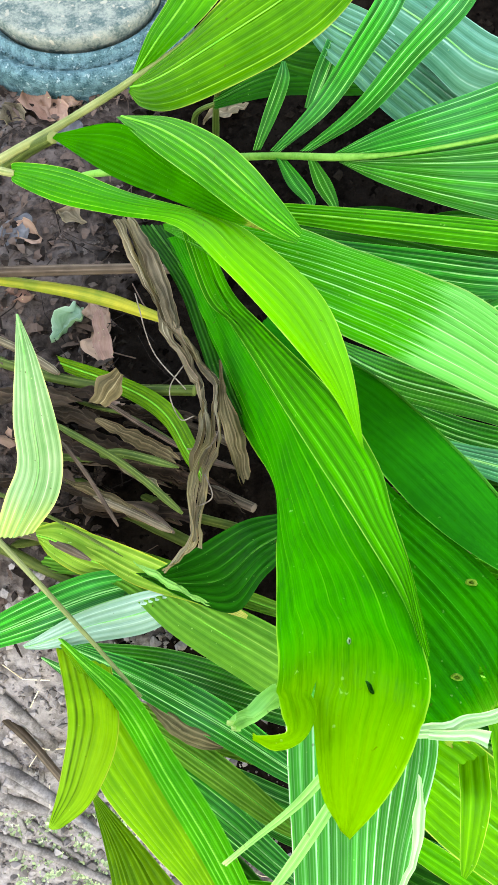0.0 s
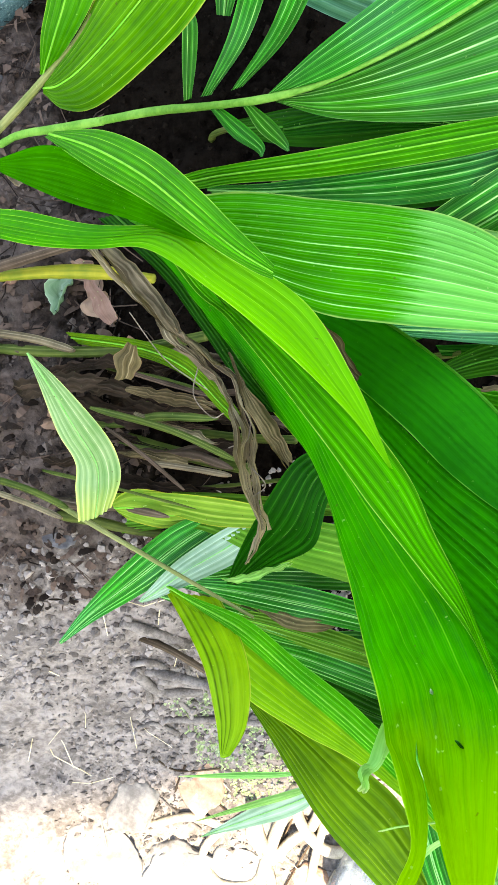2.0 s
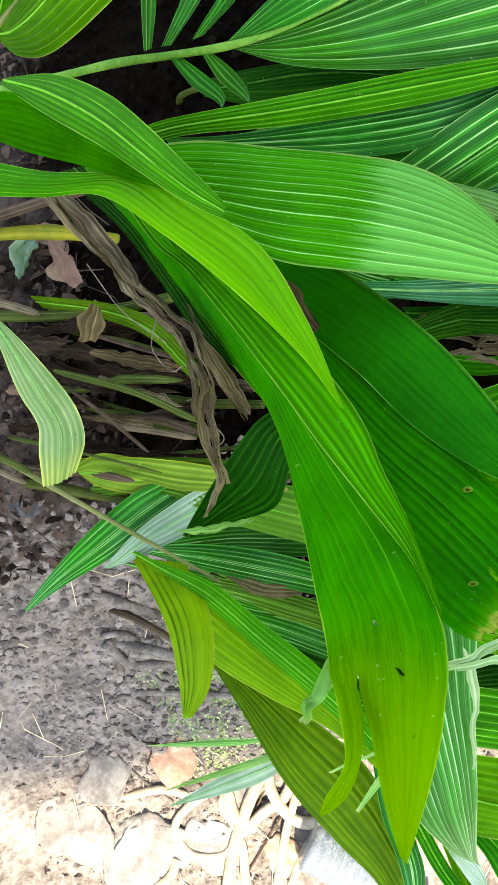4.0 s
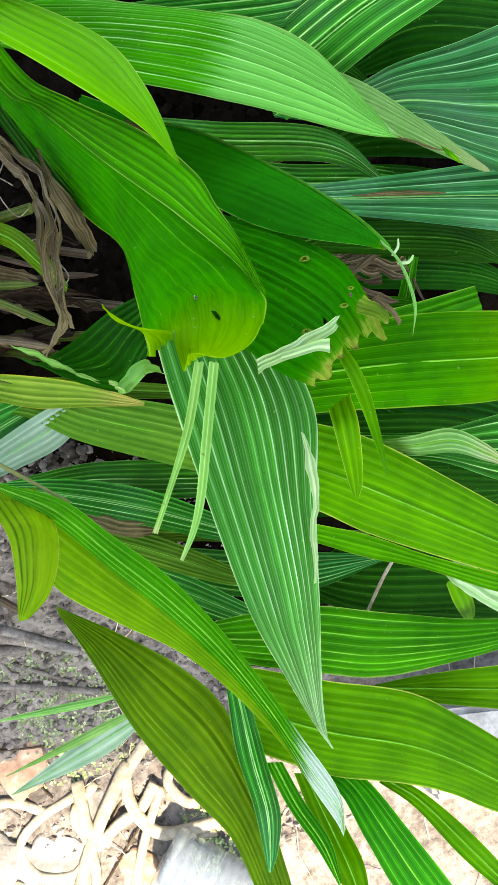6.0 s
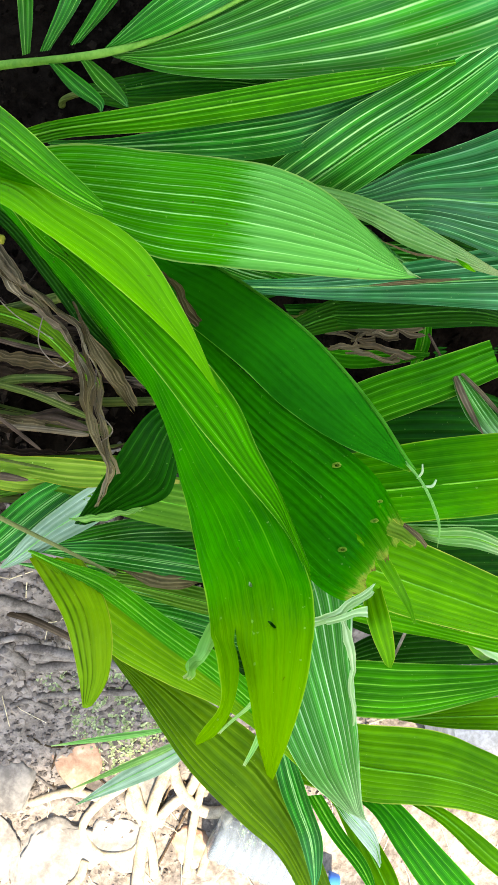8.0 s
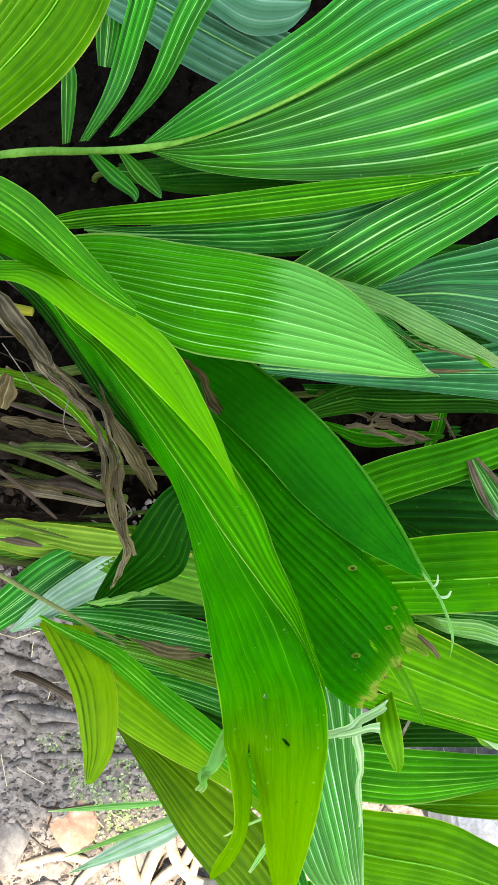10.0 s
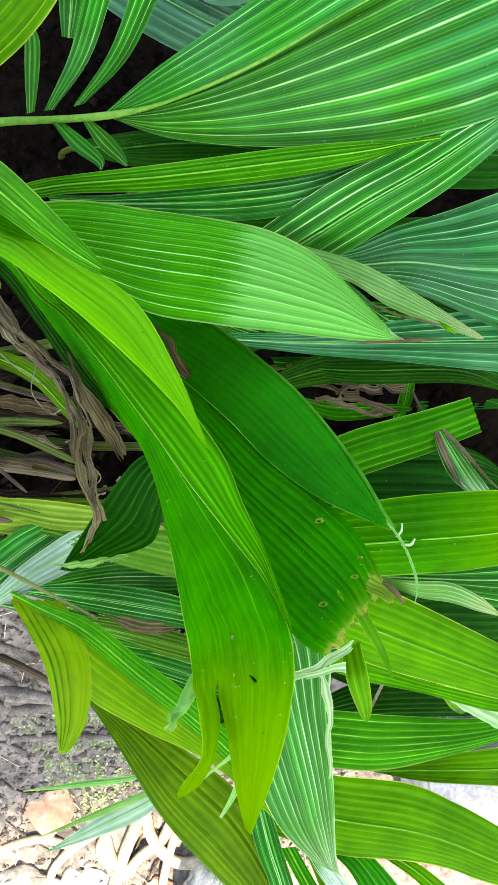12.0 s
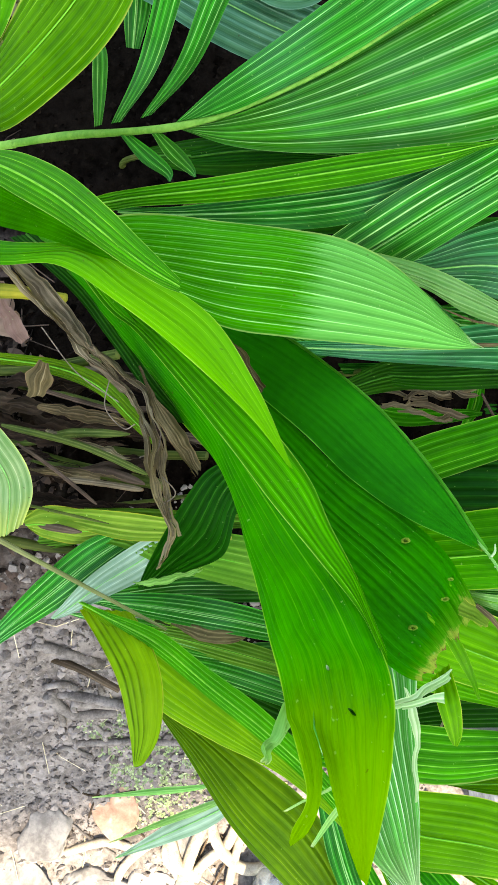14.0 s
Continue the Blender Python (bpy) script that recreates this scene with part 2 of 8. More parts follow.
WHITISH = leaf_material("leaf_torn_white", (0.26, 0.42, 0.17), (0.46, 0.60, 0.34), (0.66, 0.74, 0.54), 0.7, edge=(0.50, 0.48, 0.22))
# whitish outer half paints a broad white sheen into the colour
SILVER_SHEEN = leaf_material("leaf_silver_sheen", (0.006, 0.19, 0.006), (0.024, 0.32, 0.02), (0.58, 0.84, 0.52), 1.0, tip=(0.42, 0.65, 0.38), tip_from=0.45, tip_soft=0.6, edge=(0.5, 0.6, 0.4), gloss=0.12, crest=0.55, furrow_shade=0.62)
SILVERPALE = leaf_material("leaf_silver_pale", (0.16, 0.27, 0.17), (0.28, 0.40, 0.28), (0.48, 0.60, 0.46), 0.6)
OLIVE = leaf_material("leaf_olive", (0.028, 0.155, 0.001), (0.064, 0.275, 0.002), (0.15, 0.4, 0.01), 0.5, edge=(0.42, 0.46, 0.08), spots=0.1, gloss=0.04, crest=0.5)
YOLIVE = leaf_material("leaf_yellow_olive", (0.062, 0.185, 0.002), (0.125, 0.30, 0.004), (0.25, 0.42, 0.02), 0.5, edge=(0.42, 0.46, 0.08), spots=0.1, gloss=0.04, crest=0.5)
VGREEN = leaf_material("leaf_green_white_tip", (0.018, 0.175, 0.002), (0.05, 0.29, 0.003), (0.24, 0.52, 0.06), 0.85, tip=(0.50, 0.60, 0.50), tip_from=0.745, tip_soft=0.05, spots=0.1, scorch=1.02, furrow_shade=0.25, crest=0.62)
DARKOLIVE = leaf_material("leaf_dark_olive", (0.042, 0.125, 0.002), (0.098, 0.23, 0.004), (0.19, 0.34, 0.02), 0.7, spots=0.08, gloss=0.04, furrow_shade=0.5)
STRIPED = leaf_material("leaf_dark_striped", (0.1, 0.265, 0.006), (0.165, 0.36, 0.01), (0.01, 0.038, 0.001), 1.0, edge=(0.36, 0.42, 0.05), spots=0.12, furrow_shade=0.08, crest=0.1)
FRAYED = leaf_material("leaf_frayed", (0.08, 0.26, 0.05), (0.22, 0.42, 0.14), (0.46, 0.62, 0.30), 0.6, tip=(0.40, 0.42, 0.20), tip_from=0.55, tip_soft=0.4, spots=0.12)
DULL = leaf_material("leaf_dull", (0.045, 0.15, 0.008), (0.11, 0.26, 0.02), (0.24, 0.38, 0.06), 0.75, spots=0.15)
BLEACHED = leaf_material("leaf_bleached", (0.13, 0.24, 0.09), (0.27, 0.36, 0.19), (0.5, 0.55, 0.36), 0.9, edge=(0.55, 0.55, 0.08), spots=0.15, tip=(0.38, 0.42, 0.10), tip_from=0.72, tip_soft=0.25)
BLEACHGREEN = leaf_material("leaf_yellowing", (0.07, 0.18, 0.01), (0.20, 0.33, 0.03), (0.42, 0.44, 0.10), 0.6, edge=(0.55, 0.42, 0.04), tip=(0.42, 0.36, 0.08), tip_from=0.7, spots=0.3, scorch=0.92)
DEAD = leaf_material("leaf_dead", (0.05, 0.037, 0.021), (0.25, 0.198, 0.118), (0.5, 0.43, 0.285), 0.6, rough=0.85, through_light=0.3, edge=(0.26, 0.13, 0.06), spots=0.05, gloss=0.04, crest=0.5, furrow_shade=0.45)
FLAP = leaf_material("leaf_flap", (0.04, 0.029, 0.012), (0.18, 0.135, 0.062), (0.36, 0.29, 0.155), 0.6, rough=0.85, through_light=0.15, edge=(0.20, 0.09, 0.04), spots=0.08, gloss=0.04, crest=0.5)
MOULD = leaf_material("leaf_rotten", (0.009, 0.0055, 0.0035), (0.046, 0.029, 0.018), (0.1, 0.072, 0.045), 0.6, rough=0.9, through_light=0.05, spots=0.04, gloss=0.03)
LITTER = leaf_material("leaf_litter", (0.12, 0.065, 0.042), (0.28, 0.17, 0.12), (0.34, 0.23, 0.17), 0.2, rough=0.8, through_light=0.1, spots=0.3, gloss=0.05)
RIB = rough_material("rib_green", (0.06, 0.26, 0.015), (0.13, 0.36, 0.03), 30.0, 0.5, 0.0005)
# RIB copied darker to match the leaves coloured as shaded
RIB_SHADE = rough_material("rib_shade", (0.010, 0.07, 0.004), (0.03, 0.14, 0.012), 30.0, 0.5, 0.0005)
RIB_PALE = rough_material("rib_pale", (0.09, 0.30, 0.06), (0.18, 0.42, 0.12), 30.0, 0.5, 0.0005)
STEM = leaf_material("stalk_green", (0.026, 0.044, 0.006), (0.085, 0.108, 0.02), (0.18, 0.19, 0.06), 0.7, rough=0.5, through_light=0.02, spots=0.08)
PALE_STEM = rough_material("stalk_pale", (0.06, 0.19, 0.018), (0.14, 0.30, 0.045), 30.0, 0.5, 0.001)
DRY = leaf_material("stalk_dry", (0.028, 0.017, 0.011), (0.115, 0.08, 0.052), (0.21, 0.165, 0.115), 0.6, rough=0.85, through_light=0.02, spots=0.05, gloss=0.04)
GREY = rough_material("stick_grey", (0.065, 0.056, 0.047), (0.19, 0.168, 0.145), 40.0, 0.9, 0.002)
YELLOW = leaf_material("stalk_yellow", (0.10, 0.13, 0.012), (0.30, 0.24, 0.02), (0.38, 0.34, 0.07), 0.5, rough=0.5, through_light=0.03, spots=0.06)
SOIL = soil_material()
STONE = rough_material("stone", (0.10, 0.093, 0.084), (0.23, 0.215, 0.19), 14.0, 0.85, 0.004)
# STONE darkened in its colour for stones lying in the shaded bed
SHADE_STONE = rough_material("shade_stone", (0.035, 0.034, 0.034), (0.10, 0.097, 0.094), 14.0, 0.85, 0.003)
TAN_STEM = leaf_material("stalk_tan", (0.11, 0.13, 0.034), (0.23, 0.225, 0.085), (0.32, 0.30, 0.14), 0.4, rough=0.5, through_light=0.02)
ROPE = rough_material("root_white", (0.20, 0.16, 0.105), (0.36, 0.31, 0.23), 60.0, 0.7, 0.001)
DEAD_FIBRE = rough_material("dead_fibre", (0.07, 0.055, 0.038), (0.20, 0.165, 0.125), 60.0, 0.9, 0.0005)
STRAW = rough_material("straw", (0.38, 0.30, 0.16), (0.62, 0.54, 0.36), 60.0, 0.8, 0.001)
WALL = rough_material("plain_render", (0.42, 0.41, 0.38), (0.55, 0.53, 0.50), 3.0, 0.9, 0.002)
POT = rough_material("pot_blue_grey", (0.010, 0.036, 0.038), (0.085, 0.150, 0.146), 70.0, 0.55, 0.004, (0.17, 0.215, 0.195))
CRUST = rough_material("pot_crust", (0.035, 0.062, 0.054), (0.20, 0.20, 0.15), 38.0, 0.8, 0.004, (0.24, 0.215, 0.155))


# ---- builders ----
def empty_thing(name, label, category):
    return tagged(new(name), label, category)


def part(name, bm, material, parent=None, label="", smooth=True):
    """Links a bmesh as one mesh object under its thing."""
    me = bpy.data.meshes.new(name)
    bm.to_mesh(me)
    bm.free()
    me.materials.append(material)
    if smooth:
        me.polygons.foreach_set("use_smooth", [True] * len(me.polygons))
    ob = new(name, me)
    ob.parent = parent
    if label:
        ob["label"] = label
    return ob


def spline(rows, s):
    """Catmull-Rom through rows at s from 0 to 1."""
    n = len(rows) - 1
    x = min(s * n, n - 1e-6)
    i, f = int(x), x - int(x)
    p = [rows[max(0, min(n, i + k))] for k in (-1, 0, 1, 2)]
    if i == 0:
        p[0] = 2 * p[1] - p[2]
    if i == n - 1:
        p[3] = 2 * p[2] - p[1]
    return 0.5 * (2 * p[1] + (p[2] - p[0]) * f + (2 * p[0] - 5 * p[1] + 4 * p[2] - p[3]) * f * f + (3 * p[1] - p[0] - 3 * p[2] + p[3]) * f ** 3)


def blade(thing, name, material, sections, pleats=8, fold=0.002, label="", ragged=0.0, tear=0.0, crumple=0.0, seed=1, rib=None, upto=1.0, lobes=(), eaten=0.0):
    """A pleated leaf blade. Each section: middle of the blade, half its span, and how far it bows up between its edges.
    Lobes (first pleat, last pleat, sections) go on from its end, in the same mesh. Past the share eaten of its length it has holes."""
    rows = np.array(sections, float)
    rng, pleat_rng = random.Random(seed * 97 + len(sections)), random.Random(seed * 31 + pleats)
    bm = bmesh.new()
    uv1, uv2 = bm.loops.layers.uv.new("pleat"), bm.loops.layers.uv.new("shape")

    def run(rows, first, last, s0, s1, start, seam=None):
        length = sum(np.linalg.norm(rows[i + 1, :3] - rows[i, :3]) for i in range(len(rows) - 1))
        steps = max(14, min(80, int(length / 0.007)))
        count = last - first
        cols = count * 4
        ends = [1.0 - ragged * rng.random() for _ in range(count + 1)]
        # creases stand at uneven distances across the blade
        crease = [0.0] + [i + pleat_rng.uniform(-0.22, 0.22) for i in range(1, count)] + [float(count)]
        grid, info, known = [], {}, {}

        def at(s):
            if s not in known:
                r = spline(rows, s)
                span, along = Vector(r[3:6]), Vector((spline(rows, min(1, s + 0.01)) - spline(rows, max(0, s - 0.01)))[:3])
                up = span.cross(along)
                up = up.normalized() if up.length > 1e-9 else Vector((0, 0, 1))
                known[s] = Vector(r[:3]), span, -up if up.z < 0 else up, r[6]
            return known[s]

        for a in range(steps + 1):
            line = []
            for b in range(cols + 1):
                k = b / 4
                i0 = min(count - 1, b // 4)
                u = (crease[i0] + (crease[i0 + 1] - crease[i0]) * (k - i0)) / count * 2 - 1
                stop = ends[int(k)] * (1 - k % 1) + ends[min(count, int(k) + 1)] * (k % 1) if ragged else 1.0
                s = round(a / steps * stop, 5)
                mid, span, up, bow = at(s)
                half = span.length
                zig = abs((k % 1) - 0.5) * 2 - 0.5
                amp = min(fold, half / count * 0.6)
                p = mid + span * u + up * (bow * (1 - u * u) + zig * amp * 1.35)
                wob = noise.noise(p * 11 + Vector((seed, 0, 0))) + 0.3 * noise.noise(p * 34)
                p += up * (wob * min(0.0018, half * 0.07))
                if crumple:
                    for f, w in ((45, 1.0), (120, 0.45)):
                        p += Vector((noise.noise(p * f), noise.noise(p * f + Vector((7, 3, 1))), noise.noise(p * f + Vector((1, 9, 4))))) * (crumple * w)
                v = seam[b] if seam and a == 0 else bm.verts.new(p)
                info[v] = (first + k, start + s * length, (first + k) / pleats, s0 + (s1 - s0) * s)
                line.append(v)
            grid.append(line)
        slits = {int(count * q) * 4: 1 - tear * rng.uniform(0.5, 1) for q in (0.34, 0.6, 0.8)} if tear else {}
        for a in range(steps):
            for b in range(cols):
                if b in slits and a / steps > slits[b]:
                    continue
                if eaten and noise.noise(grid[a][b].co * 70 + Vector((0, seed, 0))) + (a / steps - eaten) * 2.2 > 0.42:
                    continue
                f = bm.faces.new((grid[a][b], grid[a][b + 1], grid[a + 1][b + 1], grid[a + 1][b]))
                for lp in f.loops:
                    i = info[lp.vert]
                    lp[uv1].uv, lp[uv2].uv = (i[0], i[1]), (i[2], i[3])
        return length, grid[-1]

    length, rim = run(rows, 0, pleats, 0.0, upto, 0.0)
    for first, last, more in lobes:
        run(np.array(more, float), first, last, upto, 1.0, length, rim[first * 4:last * 4 + 1])
    ob = part(name, bm, material, thing, label)
    if rib:
        keep = [i for i in range(len(rows)) if i < len(rows) - 1 or not ragged]
        up = [Vector(rows[i, 3:6]).cross(Vector(rows[min(i + 1, len(rows) - 1), :3] - rows[max(i - 1, 0), :3])) for i in keep]
        up = [(-u if u.z < 0 else u).normalized() for u in up]
        tube(ob, "midrib", rib, [(*(rows[i, :3] + np.array(u) * (rows[i, 6] + 0.0006)), 0.0011 * (1.1 - 0.8 * k / len(keep))) for k, (i, u) in enumerate(zip(keep, up))], sides=5)
    return ob


def tube(thing, name, material, points, label="", sides=9, flat=0.85, taper=0.0):
    """A tapering stalk through points with radii, a little ribbed and uneven."""
    rows = np.array(points, float)
    steps = max(8, len(points) * 7)
    bm = bmesh.new()
    uv1, uv2 = bm.loops.layers.uv.new("pleat"), bm.loops.layers.uv.new("shape")
    length = sum(np.linalg.norm(rows[i + 1, :3] - rows[i, :3]) for i in range(len(rows) - 1))
    rings = []
    for a in range(steps + 1):
        s = a / steps
        r, d = spline(rows, s), spline(rows, min(1, s + 0.01)) - spline(rows, max(0, s - 0.01))
        way = Vector(d[:3]).normalized()
        side = way.cross(Vector((0, 0, 1)))
        side = side.normalized() if side.length > 1e-6 else Vector((1, 0, 0))
        top = side.cross(way)
        ring = []
        for k in range(sides):
            q = 2 * math.pi * k / sides
            rad = r[3] * (1 - taper * max(0, 1 - 7 * min(s, 1 - s)) ** 2) * (1 + 0.10 * noise.noise(Vector((s * 30, k, r[0] * 9))))
            ring.append(bm.verts.new(Vector(r[:3]) + side * (math.cos(q) * rad) + top * (math.sin(q) * rad * flat)))
        rings.append(ring)
    for a in range(steps):
        for k in range(sides):
            f = bm.faces.new((rings[a][k], rings[a][(k + 1) % sides], rings[a + 1][(k + 1) % sides], rings[a + 1][k]))
            for lp, (i, j) in zip(f.loops, ((a, k), (a, k + 1), (a + 1, k + 1), (a + 1, k))):
                lp[uv1].uv, lp[uv2].uv = (j / sides * 7, i / steps * length), (j / sides, i / steps)
    bm.faces.new(rings[0][::-1])
    bm.faces.new(rings[-1])
    return part(name, bm, material, thing, label)


def spot(thing, name, material, at, normal, size, stretch=1.0, turn=0.0):
    """A small uneven sunken blotch lying on a leaf's face."""
    n = Vector(normal).normalized()
    m = Matrix.Translation(Vector(at) + n * 0.0022) @ n.to_track_quat("Z", "Y").to_matrix().to_4x4() @ Matrix.Rotation(radians(turn), 4, "Z")
    bm = bmesh.new()
    uv1, uv2 = bm.loops.layers.uv.new("pleat"), bm.loops.layers.uv.new("shape")
    rings = [[bm.verts.new(m @ (Vector((math.cos(q) * stretch, math.sin(q), 0)) * (size * f * (1 + 0.35 * noise.noise(Vector((q * 1.3, f, at[0] * 90))))) + Vector((0, 0, h))))
              for q in (2 * math.pi * k / 12 for k in range(12))] for f, h in ((0.35, -0.0004), (0.75, 0.0004), (1.0, -0.0012))]
    faces = [bm.faces.new(rings[0])] + [bm.faces.new((a[k], a[(k + 1) % 12], b[(k + 1) % 12], b[k])) for a, b in zip(rings, rings[1:]) for k in range(12)]
    for f in faces:
        for lp in f.loops:
            lp[uv1].uv, lp[uv2].uv = (lp.vert.co.x * 60, lp.vert.co.y), (0.5, 0.4)
    return part(name, bm, material, thing)


# ---- ground ----
def lie(x, y):
    """Height of the soil: a low planting bank that falls to the open ground in front."""
    s = min(1, max(0, (y + 0.30) / 0.80))
    return -0.10 + 0.60 * s * s * (3 - 2 * s)


def rough_lie(x, y):
    p = Vector((x, y, 0))
    return lie(x, y) + 0.018 * noise.noise(p * 9) + 0.011 * noise.noise(p * 30) + 0.007 * noise.noise(p * 75)


def ground():
    xs = np.concatenate([[-60, -15, -5, -2.5], np.arange(-1.0, 1.0, 0.008), [2.5, 5, 15, 60]])
    ys = np.concatenate([[-60, -15, -5, -2], np.arange(-0.9, 1.5, 0.009), [2.5, 5, 15, 60]])
    verts = [(x, y, rough_lie(x, y)) for y in ys for x in xs]
    w = len(xs)
    faces = [(j * w + i, j * w + i + 1, (j + 1) * w + i + 1, (j + 1) * w + i) for j in range(len(ys) - 1) for i in range(w - 1)]
    me = bpy.data.meshes.new("ground")
    me.from_pydata(verts, [], faces)
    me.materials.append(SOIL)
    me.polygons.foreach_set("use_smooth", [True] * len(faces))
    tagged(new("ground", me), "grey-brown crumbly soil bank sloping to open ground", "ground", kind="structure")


ground()


def slab(name, label, x0, y0, z0, x1, y1, z1, material, kind="structure"):
    bm = bmesh.new()
    bmesh.ops.create_cube(bm, size=1, matrix=Matrix.Translation(((x0 + x1) / 2, (y0 + y1) / 2, (z0 + z1) / 2)) @ Matrix.Diagonal((x1 - x0, y1 - y0, z1 - z0, 1)))
    bmesh.ops.bevel(bm, geom=bm.edges[:], offset=0.01, segments=2, affect="EDGES")
    return tagged(part(name, bm, material, None, smooth=False), label, name, kind=kind)


# plain awning on posts, added out of view to block the midday sun from the planting
awning = slab("awning", "unseen plain awning added to shade the planting", -3, 0, 5.9, 3, 2.3, 5.96, WALL)
awning.matrix_world = pose(-0.4, -3.39, 0, 0, 0, -10)
for ax, ay in ((-2.9, 0.1), (2.9, 0.1), (-2.9, 2.2), (2.9, 2.2)):
    post = slab("awning_post", "unseen post added under the shading awning", ax - 0.05, ay - 0.05, -0.2, ax + 0.05, ay + 0.05, 5.9, WALL)
    post.matrix_world = pose(-0.4, -3.39, 0, 0, 0, -10)

# ---- leaves ----

thing = empty_thing("palm_leaf", "broad glossy bright green arching palm leaf with split drooping tip", "leaf")
blade(thing, "blade", LUSH, [
    (-0.075, 0.518, 0.849, 0.017, -0.017, 0.027, 0),
    (-0.031, 0.401, 0.876, 0.019, -0.022, 0.035, 0),
    (0.015, 0.271, 0.932, 0.02, -0.023, 0.06, 0),
    (0.039, 0.19, 0.995, 0.019, -0.028, 0.067, 0.012),
    (0.047, 0.12, 1.049, 0.029, -0.018, 0.049, 0.02),
    (0.046, 0.069, 1.107, 0.031, -0.013, 0.038, 0.02),
    (0.043, 0.045, 1.146, 0.029, -0.007, 0.026, 0.015),
    (0.039, 0.033, 1.163, 0.027, -0.007, 0.021, 0.011),
], pleats=12, fold=.0016, upto=.74, lobes=((0, 4, [
    (0.019, 0.04, 1.152, 0.006, -0.001, 0.011, 0.001),
    (0.019, 0.028, 1.187, 0.006, 0, 0.01, 0),
    (0.015, 0.018, 1.23, 0.003, -0.001, 0.002, 0),
    (0.006, 0.014, 1.255, 0.003, -0.002, -0.001, 0),
    (0.001, 0.015, 1.271, 0, -0.001, 0, 0),
]), (4, 12, [
    (0.046, 0.033, 1.173, 0.02, -0.006, 0.01, 0.005),
    (0.04, 0.015, 1.192, 0.015, -0.004, 0.013, 0.007),
    (0.031, -0.001, 1.231, 0.008, -0.002, 0.007, 0.004),
    (0.025, -0.009, 1.269, 0.001, -0.001, 0.002, 0),
])))
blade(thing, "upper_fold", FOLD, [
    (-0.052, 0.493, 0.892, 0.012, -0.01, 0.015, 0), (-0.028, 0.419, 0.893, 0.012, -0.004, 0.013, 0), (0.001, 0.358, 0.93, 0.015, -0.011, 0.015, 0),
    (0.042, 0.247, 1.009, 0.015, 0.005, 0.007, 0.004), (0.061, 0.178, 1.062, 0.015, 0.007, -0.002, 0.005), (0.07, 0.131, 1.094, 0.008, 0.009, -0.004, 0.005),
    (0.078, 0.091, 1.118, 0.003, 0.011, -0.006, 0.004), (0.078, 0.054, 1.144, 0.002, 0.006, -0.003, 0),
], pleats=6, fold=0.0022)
spot(thing, "dark_scar", DEEP_SHADE, (0.047, 0.0395, 1.1742), (0.3, -0.2, 0.9), 0.0009, 3.4, 60)
spot(thing, "pale_scar", WHITISH, (0.0429, 0.0622, 1.1472), (0.3, -0.2, 0.9), 0.0008, 2.0, 20)

thing = empty_thing("palm_leaf", "long yellow-green palm leaf lobe lying over the arching leaf", "leaf")
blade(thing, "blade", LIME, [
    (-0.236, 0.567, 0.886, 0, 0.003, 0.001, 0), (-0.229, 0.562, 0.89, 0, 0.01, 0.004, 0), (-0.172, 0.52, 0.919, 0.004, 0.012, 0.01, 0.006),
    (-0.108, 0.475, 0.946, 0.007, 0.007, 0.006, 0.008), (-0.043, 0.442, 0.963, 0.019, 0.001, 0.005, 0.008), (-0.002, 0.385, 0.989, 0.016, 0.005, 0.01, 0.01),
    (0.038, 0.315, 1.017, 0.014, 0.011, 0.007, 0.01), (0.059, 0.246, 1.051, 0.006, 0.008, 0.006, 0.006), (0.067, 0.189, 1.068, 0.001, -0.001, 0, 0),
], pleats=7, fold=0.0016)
tube(thing, "petiole", TAN_STEM, [(-0.232, 0.565, 0.887, 0.004), (-0.272, 0.588, 0.858, 0.005), (-0.345, 0.635, 0.715, 0.006), (-0.405, 0.675, 0.50, 0.007)])

thing = empty_thing("palm_leaf", "short folded palm leaf with bright pleated face and blunt tip", "leaf")
blade(thing, "blade", BRIGHT, [
    (-0.121, 0.59, 0.935, 0.005, 0.001, 0, 0), (-0.077, 0.541, 0.963, 0.011, 0.012, 0.005, 0.006), (-0.035, 0.481, 0.995, 0.009, 0.017, 0.007, 0.008),
    (-0.001, 0.415, 1.032, 0.003, 0.02, 0.006, 0.008), (0.021, 0.37, 1.056, 0, 0.015, 0.004, 0.006), (0.034, 0.343, 1.068, 0.002, 0.004, 0.002, 0),
], pleats=8, fold=0.003, rib=RIB)
blade(thing, "inner_lobe", DEEPFAN, [
    (-0.198, 0.614, 0.887, 0.002, 0.002, 0.001, 0), (-0.124, 0.554, 0.929, 0.004, 0.022, 0.01, -0.004), (-0.072, 0.496, 0.957, -0.003, 0.021, 0.004, -0.006),
    (-0.026, 0.438, 0.991, -0.002, 0.014, 0.001, -0.004), (0.011, 0.388, 1.023, -0.001, 0.003, 0.001, 0),
], pleats=8, fold=0.003)
tube(thing, "petiole", STEM, [(-0.32, 0.745, 0.699, 0.009), (-0.257, 0.687, 0.791, 0.008), (-0.199, 0.613, 0.886, 0.007)])

thing = empty_thing("palm_leaf", "upright two-lobed green palm leaf on a pale petiole beside the pot", "leaf")
tube(thing, "petiole", TAN_STEM, [(-0.345, 0.687, 0.742, 0.006), (-0.287, 0.671, 0.794, 0.006), (-0.195, 0.663, 0.859, 0.005), (-0.113, 0.657, 0.921, 0.004), (-0.053, 0.653, 0.973, 0.002), (-0.006, 0.677, 1.013, 0.001)])
